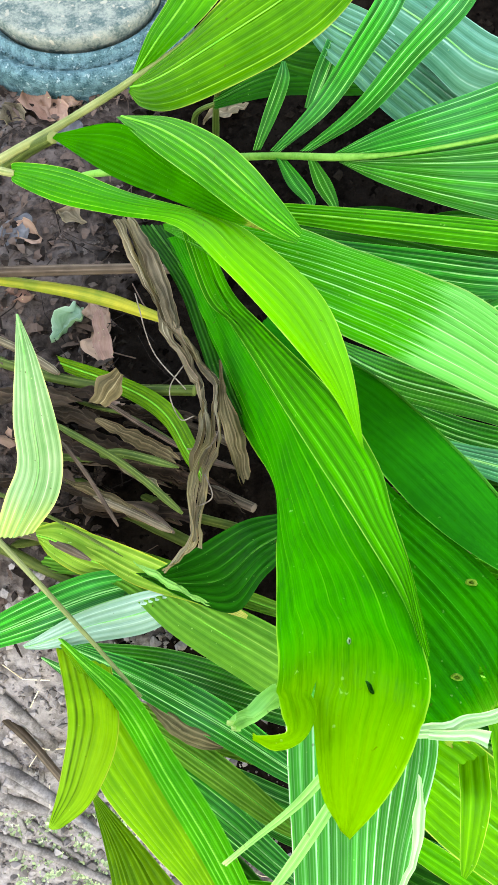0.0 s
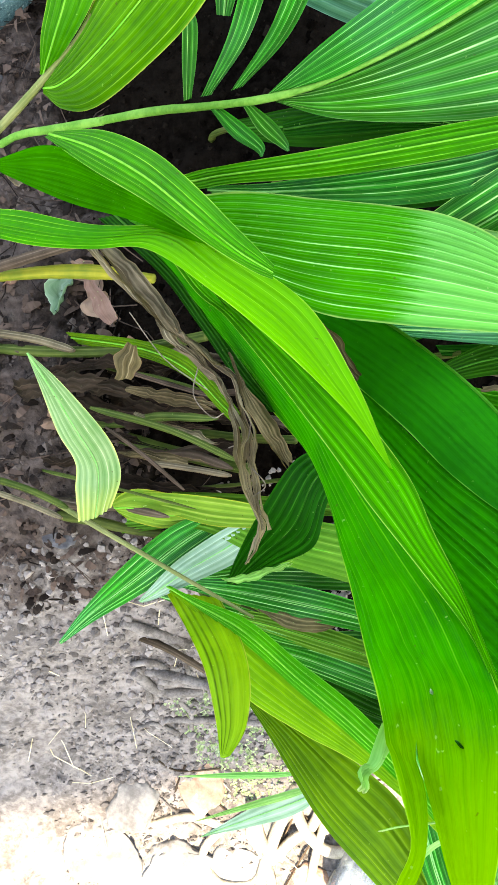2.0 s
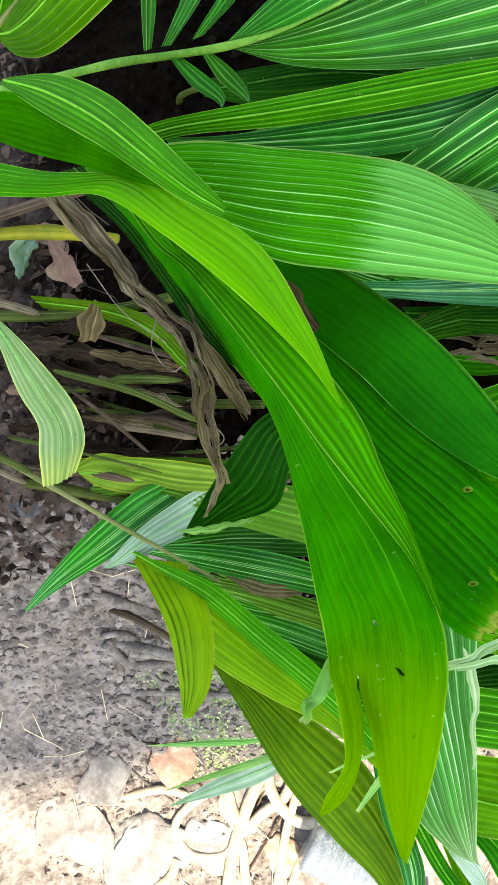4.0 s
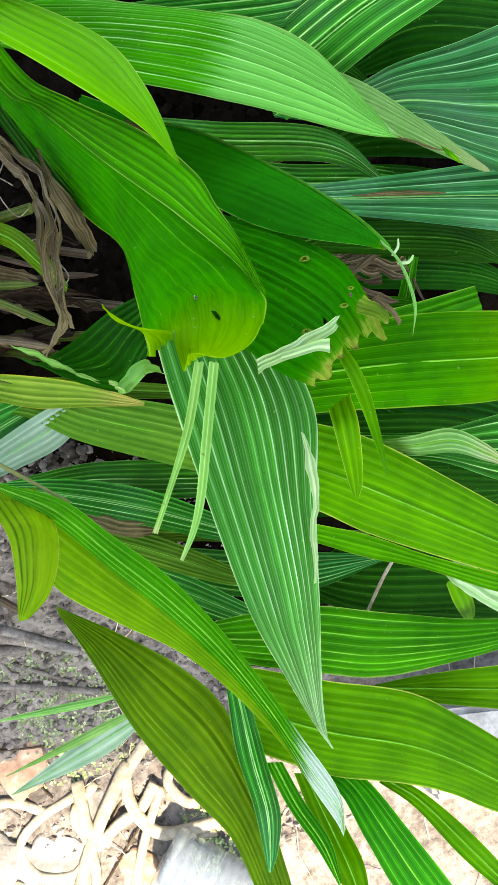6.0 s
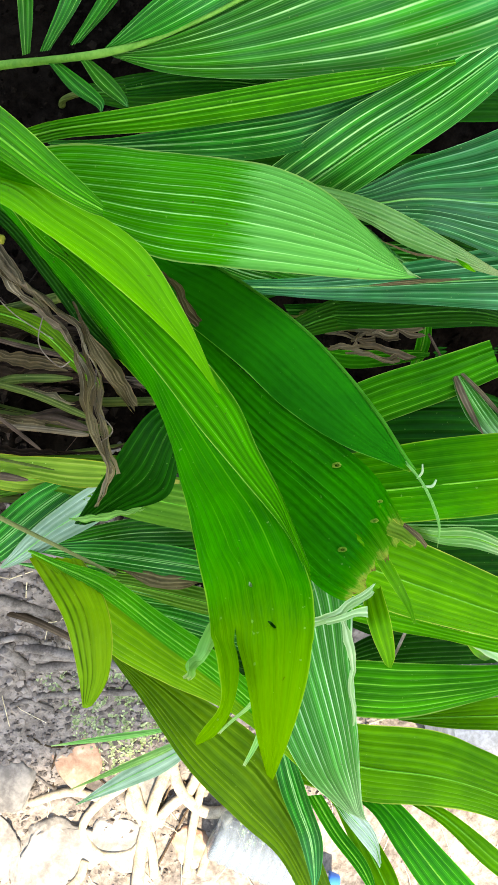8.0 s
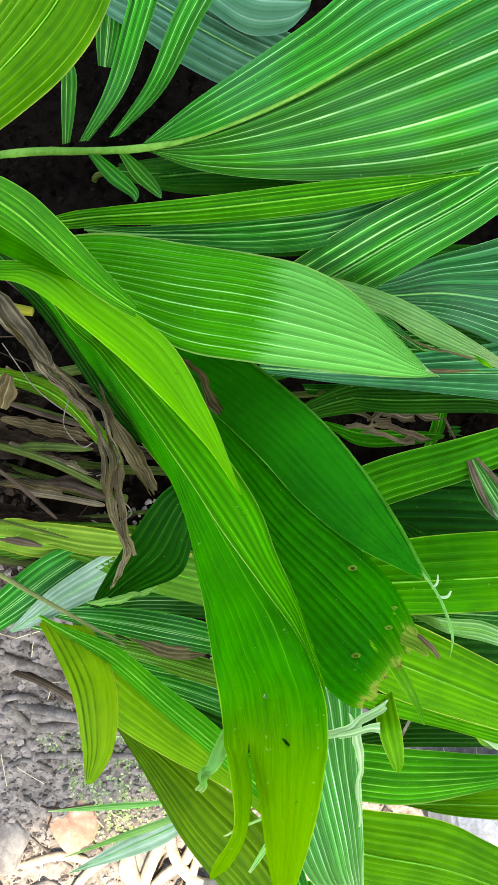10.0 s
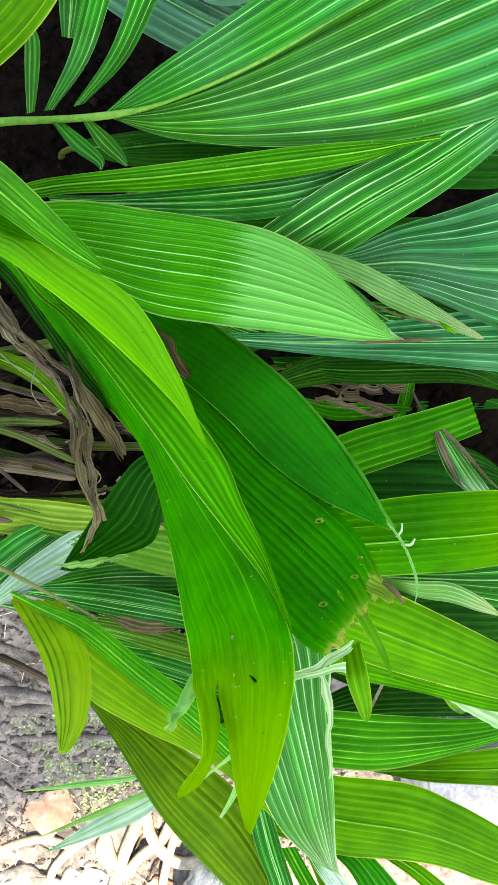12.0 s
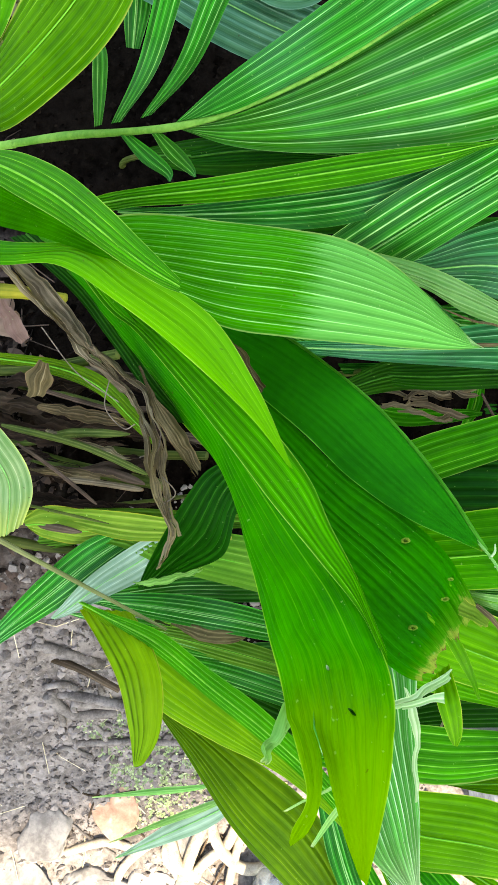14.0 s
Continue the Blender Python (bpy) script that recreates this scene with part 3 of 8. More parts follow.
blade(thing, "wide_lobe", UGREEN, [
    (-0.119, 0.653, 0.913, 0.003, 0.001, 0.005, 0), (-0.098, 0.638, 0.928, 0.007, 0.015, 0.013, 0.005), (-0.064, 0.629, 0.95, 0.007, 0.027, 0.019, 0.012),
    (-0.015, 0.633, 0.984, -0.004, 0.03, 0.023, 0.016), (0.032, 0.648, 1.01, -0.008, 0.034, 0.025, 0.014), (0.07, 0.679, 1.024, -0.011, 0.035, 0.025, 0.01),
    (0.123, 0.73, 1.032, -0.006, 0.021, 0.014, 0),
], pleats=11, fold=0.0022, rib=RIB)
blade(thing, "narrow_lobe", UGREEN, [
    (-0.114, 0.66, 0.922, -0.003, 0.001, 0, 0), (-0.084, 0.66, 0.962, -0.013, 0.009, -0.001, 0.005), (-0.054, 0.672, 0.991, -0.02, 0.014, -0.004, 0.008),
    (-0.024, 0.698, 1.023, -0.023, 0.016, -0.003, 0.008), (0.01, 0.733, 1.043, -0.01, 0.009, -0.001, 0),
], pleats=6, fold=0.0022, rib=RIB)

thing = empty_thing("palm_frond", "dark green feathered palm frond with a pale rachis and split leaflets", "leaf")
tube(thing, "petiole", PALE_STEM, [(-0.315, 0.905, 0.48, 0.007), (-0.245, 0.845, 0.578, 0.006), (-0.173, 0.781, 0.657, 0.006), (-0.098, 0.714, 0.739, 0.0055)])
tube(thing, "rachis", PALE_STEM, [(-0.101, 0.717, 0.736, 0.005), (-0.029, 0.653, 0.815, 0.005), (0.032, 0.596, 0.878, 0.004), (0.087, 0.562, 0.912, 0.004), (0.142, 0.545, 0.935, 0.002), (0.225, 0.54, 0.962, 0.002), (0.319, 0.548, 0.99, 0.001), (0.418, 0.56, 1.01, 0.001)])
blade(thing, "upper_half", FROND, [
    (0.085, 0.566, 0.911, -0.002, 0.001, 0.002, 0), (0.14, 0.559, 0.941, -0.002, 0.014, 0.006, 0.008), (0.208, 0.563, 0.963, -0.002, 0.02, 0.009, 0.012),
    (0.261, 0.566, 0.984, -0.004, 0.023, 0.01, 0.013), (0.329, 0.581, 1, -0.003, 0.028, 0.013, 0.012), (0.417, 0.589, 1.014, -0.005, 0.024, 0.011, 0),
], pleats=6, fold=0.003)
blade(thing, "lower_half", FROND, [
    (0.087, 0.561, 0.908, 0, -0.002, 0, 0), (0.137, 0.531, 0.926, -0.005, -0.016, -0.004, 0.006), (0.214, 0.512, 0.94, -0.007, -0.032, -0.014, 0.01),
    (0.31, 0.503, 0.95, -0.003, -0.053, -0.023, 0.014), (0.398, 0.5, 0.964, -0.005, -0.066, -0.029, 0.014), (0.473, 0.503, 0.975, -0.007, -0.071, -0.032, 0.01),
], pleats=8, fold=0.003)
blade(thing, "leaflet", FROND, [
    (0.027, 0.623, 0.856, 0.005, -0.001, 0, 0), (0.074, 0.642, 0.899, 0.009, -0.004, -0.002, 0.003), (0.109, 0.665, 0.949, 0.011, -0.005, -0.002, 0.004),
    (0.135, 0.692, 0.981, 0.012, -0.004, -0.002, 0), (0.149, 0.719, 1.003, 0.007, -0.002, -0.001, 0),
], pleats=4, fold=0.0025)
blade(thing, "leaflet", FROND, [
    (0.058, 0.61, 0.87, 0.006, 0, 0, 0), (0.112, 0.624, 0.911, 0.008, -0.005, -0.002, 0.003), (0.157, 0.654, 0.954, 0.011, -0.006, -0.003, 0.004),
    (0.194, 0.674, 0.992, 0.012, -0.006, -0.003, 0), (0.216, 0.698, 1.023, 0.008, -0.002, -0.001, 0),
], pleats=4, fold=0.0025)
blade(thing, "leaflet", FROND, [
    (0.008, 0.628, 0.853, 0.004, 0, 0, 0), (0.022, 0.648, 0.882, 0.007, -0.001, -0.001, 0.002), (0.034, 0.666, 0.91, 0.007, -0.001, -0.001, 0.002),
    (0.035, 0.676, 0.924, 0.002, 0, 0, 0),
], pleats=3, fold=0.002)
blade(thing, "leaflet", FROND, [
    (0.032, 0.593, 0.878, 0.005, -0.001, 0, 0), (0.048, 0.561, 0.876, 0.009, 0, 0.002, 0.002), (0.061, 0.538, 0.877, 0.005, 0.001, 0.001, 0),
    (0.06, 0.531, 0.873, 0.001, 0, 0, 0),
], pleats=3, fold=0.002)
blade(thing, "leaflet", FROND, [
    (0.061, 0.574, 0.898, 0.004, -0.001, 0, 0), (0.073, 0.551, 0.887, 0.008, 0.001, 0.002, 0.002), (0.084, 0.533, 0.878, 0.004, 0.002, 0.001, 0),
    (0.086, 0.526, 0.875, 0.001, 0, 0, 0),
], pleats=3, fold=0.002)

thing = empty_thing("palm_leaf", "broad pleated palm leaf, its outer half painted as lit", "leaf")
blade(thing, "blade", LIT_OUTER, [
    (-0.087, 0.53, 0.849, 0.001, -0.003, -0.001, 0), (-0.022, 0.471, 0.902, -0.002, -0.036, 0.014, 0.004), (0.029, 0.431, 0.926, -0.004, -0.053, 0.018, 0.008),
    (0.074, 0.394, 0.941, -0.015, -0.06, 0.028, 0.014), (0.13, 0.363, 0.945, -0.026, -0.053, 0.023, 0.016), (0.176, 0.339, 0.942, -0.019, -0.049, 0.013, 0.014),
    (0.223, 0.311, 0.932, -0.004, -0.04, 0, 0.009), (0.255, 0.281, 0.921, 0, -0.019, -0.003, 0.004), (0.277, 0.26, 0.914, 0.002, -0.003, -0.001, 0),
], pleats=13, fold=0.0026)
blade(thing, "dry_tip", FRAYED, [
    (0.269, 0.268, 0.918, 0.002, -0.007, -0.001, 0.001), (0.276, 0.261, 0.915, 0.002, -0.003, -0.001, 0.001), (0.282, 0.256, 0.913, 0.0005, -0.0008, 0, 0),
], pleats=3, fold=0.0006)

thing = empty_thing("palm_leaf", "narrow pale green palm leaf with a brown streaked frayed tip", "leaf")
blade(thing, "blade", FRAYED, [
    (0.206, 0.395, 0.848, 0.018, -0.023, -0.01, 0), (0.252, 0.371, 0.857, 0.015, -0.02, -0.009, 0.003), (0.296, 0.333, 0.85, 0.008, -0.023, -0.01, 0.004),
    (0.344, 0.294, 0.835, 0.005, -0.016, -0.007, 0.003), (0.384, 0.261, 0.822, 0.002, -0.006, -0.003, 0), (0.395, 0.253, 0.819, 0.001, -0.002, -0.001, 0),
], pleats=7, fold=0.002)
blade(thing, "brown_streak", FLAP, [
    (0.279, 0.32, 0.851, 0.0005, -0.0009, -0.0005, 0), (0.31, 0.298, 0.844, 0, -0.0014, -0.0005, 0.002), (0.337, 0.283, 0.839, -0.0005, -0.0009, -0.0005, 0),
    (0.351, 0.276, 0.836, 0, -0.0005, 0, 0),
], pleats=3, fold=0.001, crumple=0.002)
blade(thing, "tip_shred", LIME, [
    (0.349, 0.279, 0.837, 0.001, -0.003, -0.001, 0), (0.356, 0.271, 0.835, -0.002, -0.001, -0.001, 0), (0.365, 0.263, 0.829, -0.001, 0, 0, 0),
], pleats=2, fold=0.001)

thing = empty_thing("palm_leaf", "wide dark green palm leaf with a ragged brown-spotted end", "leaf")
blade(thing, "upper_lobe", FLATDEEP, [
    (0.014, 0.453, 0.79, -0.015, -0.016, -0.002, 0), (0.064, 0.365, 0.84, -0.024, -0.017, -0.003, 0), (0.096, 0.312, 0.878, -0.026, -0.016, -0.005, 0.004),
    (0.126, 0.243, 0.931, -0.031, -0.008, -0.001, 0.008), (0.142, 0.184, 0.986, -0.028, -0.007, 0.002, 0.012), (0.156, 0.134, 1.035, -0.018, -0.004, 0.001, 0.008),
    (0.167, 0.104, 1.065, -0.006, -0.001, -0.001, 0.004), (0.173, 0.092, 1.073, -0.002, 0, 0, 0),
], pleats=9, fold=0.0010, eaten=0.93)
tube(thing, "rolled_edge", RIM, [(0.0879, 0.3819, 0.844, 0.0012), (0.1219, 0.3279, 0.884, 0.0016), (0.1568, 0.251, 0.933, 0.0016), (0.1699, 0.191, 0.985, 0.0016), (0.1739, 0.138, 1.035, 0.0016), (0.173, 0.105, 1.067, 0.0016), (0.175, 0.092, 1.074, 0.0008)], "pale rolled leaf edge", sides=6)
blade(thing, "lower_lobe", DEEPFAN, [
    (0.007, 0.365, 0.825, -0.023, 0.003, 0.001, 0), (0.043, 0.299, 0.872, -0.027, 0, 0.003, 0), (0.067, 0.212, 0.927, -0.028, -0.025, 0.006, 0.004),
    (0.087, 0.148, 0.986, -0.027, -0.032, 0.005, 0.008), (0.106, 0.103, 1.027, -0.03, -0.035, 0.006, 0.008), (0.118, 0.073, 1.051, -0.033, -0.031, 0.005, 0.006),
    (0.126, 0.052, 1.058, -0.031, -0.024, 0.007, 0.004), (0.133, 0.032, 1.056, -0.027, -0.01, 0.005, 0),
], pleats=14, fold=0.0022, ragged=0.10, seed=6, eaten=0.86)
blade(thing, "torn_strip", PALE, [
    (0.171, 0.1, 1.071, -0.001, 0, 0, 0), (0.175, 0.085, 1.077, -0.001, 0, 0, 0), (0.177, 0.069, 1.077, -0.001, 0, 0, 0),
    (0.177, 0.051, 1.072, -0.001, 0, 0, 0), (0.172, 0.036, 1.063, 0, 0, 0, 0),
], pleats=2, fold=0.001)
blade(thing, "torn_strip", OLIVE, [
    (0.124, 0.019, 1.026, 0.008, 0.003, 0.001, 0), (0.119, -0.003, 1.04, 0.008, 0, 0, 0), (0.121, -0.031, 1.006, 0.005, 0, 0, 0),
    (0.12, -0.041, 0.994, 0.001, -0.001, 0, 0),
], pleats=3, fold=0.002)
blade(thing, "torn_strip", OLIVE, [
    (0.135, 0.059, 1.024, 0.004, 0, 0, 0), (0.143, 0.029, 1.016, 0.005, -0.001, 0, 0), (0.155, -0.004, 0.966, 0.003, 0, 0, 0),
    (0.159, -0.026, 0.943, 0.001, 0, 0, 0),
], pleats=2, fold=0.002)

blade(thing, "burnt_corner", BLEACHGREEN, [
    (0.145, 0.062, 1.072, 0.005, 0.004, 0.001, 0.001), (0.150, 0.055, 1.075, 0.004, 0.003, 0.001, 0.002), (0.154, 0.049, 1.076, 0.002, 0.0015, 0, 0.001),
    (0.156, 0.045, 1.075, 0.0006, 0.0006, 0, 0),
], pleats=4, fold=0.0015, crumple=0.004, ragged=0.3, seed=4)
blade(thing, "burnt_rim", FLAP, [
    (0.153, 0.060, 1.080, 0.001, 0.001, 0, 0), (0.158, 0.051, 1.081, 0.0015, 0.001, 0, 0.001), (0.161, 0.042, 1.079, 0.001, 0.001, 0, 0),
], pleats=2, fold=0.001, crumple=0.003, seed=5)
tube(thing, "curled_shred", WHITISH, [(0.174, 0.086, 1.075, 0.0008), (0.178, 0.089, 1.078, 0.0009), (0.180, 0.094, 1.079, 0.0005)], sides=5)
tube(thing, "curled_shred", WHITISH, [(0.175, 0.080, 1.076, 0.0008), (0.181, 0.078, 1.078, 0.0011), (0.185, 0.081, 1.079, 0.0006)], sides=5)
for at, size in (((0.1309, 0.1151, 1.0385), 0.0042), ((0.1106, 0.0582, 1.0625), 0.0036), ((0.1391, 0.0690, 1.0595), 0.0030), ((0.1480, 0.0800, 1.0560), 0.0022)):
    spot(thing, "brown_spot", BLEACHGREEN, at, (-0.2, -0.1, 0.95), size * 0.55, 1.7, 50)

thing = empty_thing("dead_leaf", "brown dry leaf scrap caught between two leaves", "dead leaf")
blade(thing, "blade", FLAP, [
    (0.058, 0.353, 0.894, 0.001, 0, 0, 0), (0.069, 0.321, 0.904, 0.0035, 0.0015, 0.001, 0.002), (0.075, 0.291, 0.905, 0.005, 0.0015, 0.001, -0.002),
    (0.077, 0.281, 0.906, 0.004, 0.001, 0.001, 0),
], pleats=3, fold=0.002, crumple=0.004, ragged=0.2)

thing = empty_thing("torn_leaf_strip", "pale green torn leaf strip with a forked end", "leaf strip")
blade(thing, "blade", WHITISH, [
    (0.066, 0.026, 1.125, 0, -0.004, -0.002, 0), (0.088, 0.028, 1.132, 0, -0.003, -0.002, 0.002), (0.103, 0.031, 1.134, 0.001, -0.003, -0.001, 0),
    (0.114, 0.037, 1.135, 0.001, -0.002, -0.001, 0),
], pleats=3, fold=0.0015, crumple=0.003, ragged=0.15)
blade(thing, "prong", WHITISH, [
    (0.078, 0.025, 1.131, 0, -0.002, -0.001, 0), (0.095, 0.024, 1.136, 0, -0.002, -0.001, 0), (0.104, 0.022, 1.136, -0.001, -0.003, -0.001, 0),
], pleats=2, fold=0.001, crumple=0.002)

thing = empty_thing("torn_leaf_strip", "ragged pale torn edge of a shaded leaf", "leaf strip")
blade(thing, "blade", PALE, [
    (-0.08, 0.153, 0.94, 0.0024, -0.0018, -0.0012, 0), (-0.072, 0.15, 0.925, 0.0018, -0.0036, -0.0018, 0.003), (-0.06, 0.149, 0.895, 0.0012, -0.003, -0.0012, 0.003),
    (-0.045, 0.15, 0.85, 0.0012, -0.0024, -0.0012, -0.002), (-0.03, 0.151, 0.805, 0, -0.0018, -0.0006, 0),
], pleats=3, fold=0.002, crumple=0.003, ragged=0.2)

thing = empty_thing("torn_leaf_strip", "limp crumpled pale green leaf strip bent aside", "leaf strip")
blade(thing, "blade", PALE, [
    (0.016, 0.043, 1.119, 0.0045, -0.0045, -0.0015, 0), (0.005, 0.035, 1.141, 0.003, -0.003, -0.0015, 0.003), (-0.003, 0.03, 1.139, 0.0015, -0.003, -0.0015, -0.002),
    (-0.008, 0.026, 1.16, 0.0015, -0.0015, -0.0015, 0),
], pleats=2, fold=0.0015, crumple=0.003)

thing = empty_thing("torn_leaf_strip", "long thin green leaf strip dangling below the split tip", "leaf strip")
blade(thing, "blade", PALE, [
    (0.032, 0.013, 1.195, 0.002, -0.0007, 0, 0), (0.02, -0.002, 1.145, 0.002, -0.0007, -0.0007, 0), (0.002, -0.018, 1.088, 0.0013, -0.0007, -0.0007, 0),
    (-0.013, -0.031, 1.046, 0.0013, -0.0007, -0.0013, 0),
], pleats=2, fold=0.0012)

thing = empty_thing("torn_leaf_strip", "thin folded green leaf strip dangling below the split tip", "leaf strip")
blade(thing, "blade", PALE, [
    (0.038, 0.011, 1.195, 0.002, -0.0007, -0.0007, 0), (0.028, -0.009, 1.151, 0.002, -0.0013, -0.0007, 0), (0.018, -0.028, 1.103, 0.002, -0.0013, -0.0007, 0),
    (0.009, -0.041, 1.078, 0.0013, -0.0013, -0.0007, 0), (-0.002, -0.053, 1.063, 0.0007, -0.0007, 0, 0),
], pleats=2, fold=0.0015)

thing = empty_thing("palm_leaf", "striped palm leaf hanging straight down to a point, sheen painted in", "leaf")
blade(thing, "blade", SILVER_SHEEN, [
    (0.062, 0.117, 1.005, 0.04, -0.015, -0.012, 0), (0.068, 0.046, 0.994, 0.048, -0.013, -0.02, 0.006), (0.061, -0.023, 0.978, 0.038, -0.008, -0.023, 0.01),
    (0.055, -0.096, 0.95, 0.026, -0.007, -0.028, 0.01), (0.058, -0.153, 0.885, 0.013, -0.005, -0.017, 0.006), (0.065, -0.199, 0.815, 0.004, -0.005, -0.007, 0),
    (0.073, -0.223, 0.77, 0.001, -0.001, -0.001, 0),
], pleats=13, fold=0.003)
blade(thing, "torn_edge", WHITISH, [
    (0.1, 0.012, 1.0, 0.001, -0.001, 0, 0), (0.098, -0.012, 0.989, 0.003, -0.001, -0.001, 0.001), (0.094, -0.036, 0.975, 0.002, -0.001, -0.001, 0),
    (0.088, -0.062, 0.957, 0.002, 0, 0, 0.001), (0.083, -0.085, 0.943, 0.001, 0, 0, 0),
], pleats=2, fold=0.001, crumple=0.003)

thing = empty_thing("palm_leaf", "long green palm leaf with a brown papery tip", "leaf")
blade(thing, "blade", GREEN, [
    (-0.057, 0.564, 0.825, 0, -0.001, -0.001, 0), (-0.01, 0.541, 0.854, 0, -0.008, -0.003, 0), (0.026, 0.519, 0.884, 0, -0.008, -0.004, 0),
    (0.12, 0.482, 0.912, -0.004, -0.011, -0.005, 0.006), (0.224, 0.454, 0.929, -0.007, -0.012, -0.005, 0.006), (0.302, 0.436, 0.94, -0.005, -0.008, -0.004, 0.004),
    (0.34, 0.43, 0.945, 0, -0.003, -0.001, 0), (0.376, 0.426, 0.943, 0, -0.002, -0.001, 0),
], pleats=6, fold=0.0022, rib=RIB)

thing = empty_thing("palm_leaf", "shaded dark striped palm leaf below a longer leaf", "leaf")
blade(thing, "blade", FROND, [
    (-0.001, 0.542, 0.825, 0.004, -0.006, -0.003, 0), (0.064, 0.5, 0.856, 0, -0.008, -0.004, 0), (0.172, 0.462, 0.868, -0.006, -0.017, -0.008, 0.004),
    (0.257, 0.443, 0.879, -0.011, -0.016, -0.007, 0.004), (0.339, 0.446, 0.891, 0, -0.01, -0.004, 0),
], pleats=6, fold=0.003, rib=RIB_PALE)

thing = empty_thing("palm_leaf", "broad dark green pleated palm leaf slanting upward", "leaf")
blade(thing, "blade", FROND, [
    (0.195, 0.409, 0.796, 0.033, -0.023, -0.01, 0), (0.251, 0.407, 0.854, 0.027, -0.026, -0.011, 0.006), (0.301, 0.408, 0.893, 0.02, -0.027, -0.012, 0.01),
    (0.364, 0.414, 0.916, 0.015, -0.024, -0.011, 0.01), (0.429, 0.43, 0.928, 0.007, -0.02, -0.009, 0.008), (0.484, 0.447, 0.936, 0.006, -0.014, -0.006, 0),
], pleats=7, fold=0.0026, rib=RIB_PALE)

thing = empty_thing("palm_leaf", "blue-green fan shaped pleated palm leaf", "leaf")
blade(thing, "blade", BLUE, [
    (0.224, 0.429, 0.755, 0.003, -0.013, -0.006, 0), (0.294, 0.393, 0.769, 0.002, -0.016, -0.007, 0), (0.358, 0.37, 0.788, 0.004, -0.036, -0.016, 0.008),
    (0.417, 0.341, 0.795, 0.003, -0.059, -0.026, 0.014), (0.473, 0.317, 0.804, -0.001, -0.08, -0.036, 0.016), (0.531, 0.298, 0.805, -0.006, -0.098, -0.044, 0.014),
], pleats=12, fold=0.003, rib=RIB_PALE)

thing = empty_thing("palm_leaf", "long narrow blue-green palm leaf lying flat", "leaf")
blade(thing, "blade", BLUE, [
    (0.146, 0.368, 0.708, 0.001, -0.007, -0.003, 0), (0.234, 0.333, 0.712, 0, -0.013, -0.006, 0), (0.347, 0.296, 0.721, -0.006, -0.023, -0.01, 0.004),
    (0.462, 0.259, 0.729, -0.008, -0.036, -0.016, 0.006), (0.532, 0.241, 0.721, -0.008, -0.038, -0.017, 0),
], pleats=7, fold=0.0022, rib=RIB_PALE)

blade(thing, "brown_streak", FLAP, [
    (0.285, 0.312, 0.727, 0.0005, -0.0005, 0, 0), (0.315, 0.303, 0.731, 0, -0.0023, -0.0009, 0.001), (0.35, 0.292, 0.734, 0, -0.0023, -0.0009, 0.001),
    (0.385, 0.282, 0.735, 0, -0.0005, -0.0005, 0),
], pleats=3, fold=0.0008, crumple=0.001)

thing = empty_thing("palm_leaf", "narrow shaded dark green palm leaf", "leaf")
blade(thing, "blade", DEEP_SHADE, [
    (0.203, 0.348, 0.611, 0.002, -0.007, -0.003, 0), (0.31, 0.305, 0.621, -0.003, -0.01, -0.004, 0), (0.393, 0.273, 0.627, -0.002, -0.008, -0.004, 0),
    (0.448, 0.251, 0.627, 0, -0.002, -0.001, 0),
], pleats=6, fold=0.002, rib=RIB_SHADE)

thing = empty_thing("palm_leaf", "cut off green palm leaf stump with a square end", "leaf")
blade(thing, "blade", GREEN, [
    (0.212, 0.204, 0.49, 0.0078, -0.0273, -0.013, 0), (0.242, 0.205, 0.508, 0.0039, -0.0312, -0.0143, 0.002), (0.299, 0.207, 0.52, -0.0013, -0.0312, -0.0143, 0.004),
    (0.384, 0.203, 0.538, 0, -0.0286, -0.013, 0.004), (0.458, 0.203, 0.552, 0.0026, -0.0247, -0.0104, 0),
], pleats=6, fold=0.003, rib=RIB)
blade(thing, "lower_blade", GREEN, [
    (0.229, 0.315, 0.507, -0.001, -0.002, -0.001, 0), (0.269, 0.28, 0.511, -0.003, -0.011, -0.005, 0), (0.321, 0.259, 0.522, -0.003, -0.01, -0.004, 0),
    (0.361, 0.248, 0.527, 0, -0.007, -0.003, 0), (0.383, 0.242, 0.524, -0.001, -0.002, -0.001, 0),
], pleats=4, fold=0.002)

thing = empty_thing("palm_leaf", "small variegated striped palm leaf on a thin twig", "leaf")
blade(thing, "blade", SILVER_SHEEN, [
    (0.403, 0.209, 0.539, 0.005, -0.001, 0, 0), (0.407, 0.166, 0.54, 0.016, -0.005, -0.002, 0.003), (0.422, 0.117, 0.527, 0.023, -0.011, -0.005, 0.003),
    (0.44, 0.082, 0.522, 0.012, -0.004, -0.002, 0),
], pleats=5, fold=0.003, rib=RIB_PALE)
tube(thing, "twig", DRY, [(0.383, 0.265, 0.554, 0.002), (0.391, 0.23, 0.543, 0.002), (0.401, 0.207, 0.538, 0.002)])
blade(thing, "dry_shred", DEAD, [
    (0.400, 0.208, 0.541, 0.002, 0, 0, 0), (0.398, 0.175, 0.545, 0.005, -0.001, 0, 0.001), (0.402, 0.140, 0.540, 0.004, -0.001, 0, 0.001), (0.408, 0.112, 0.534, 0.001, 0, 0, 0),
], pleats=2, fold=0.0015)
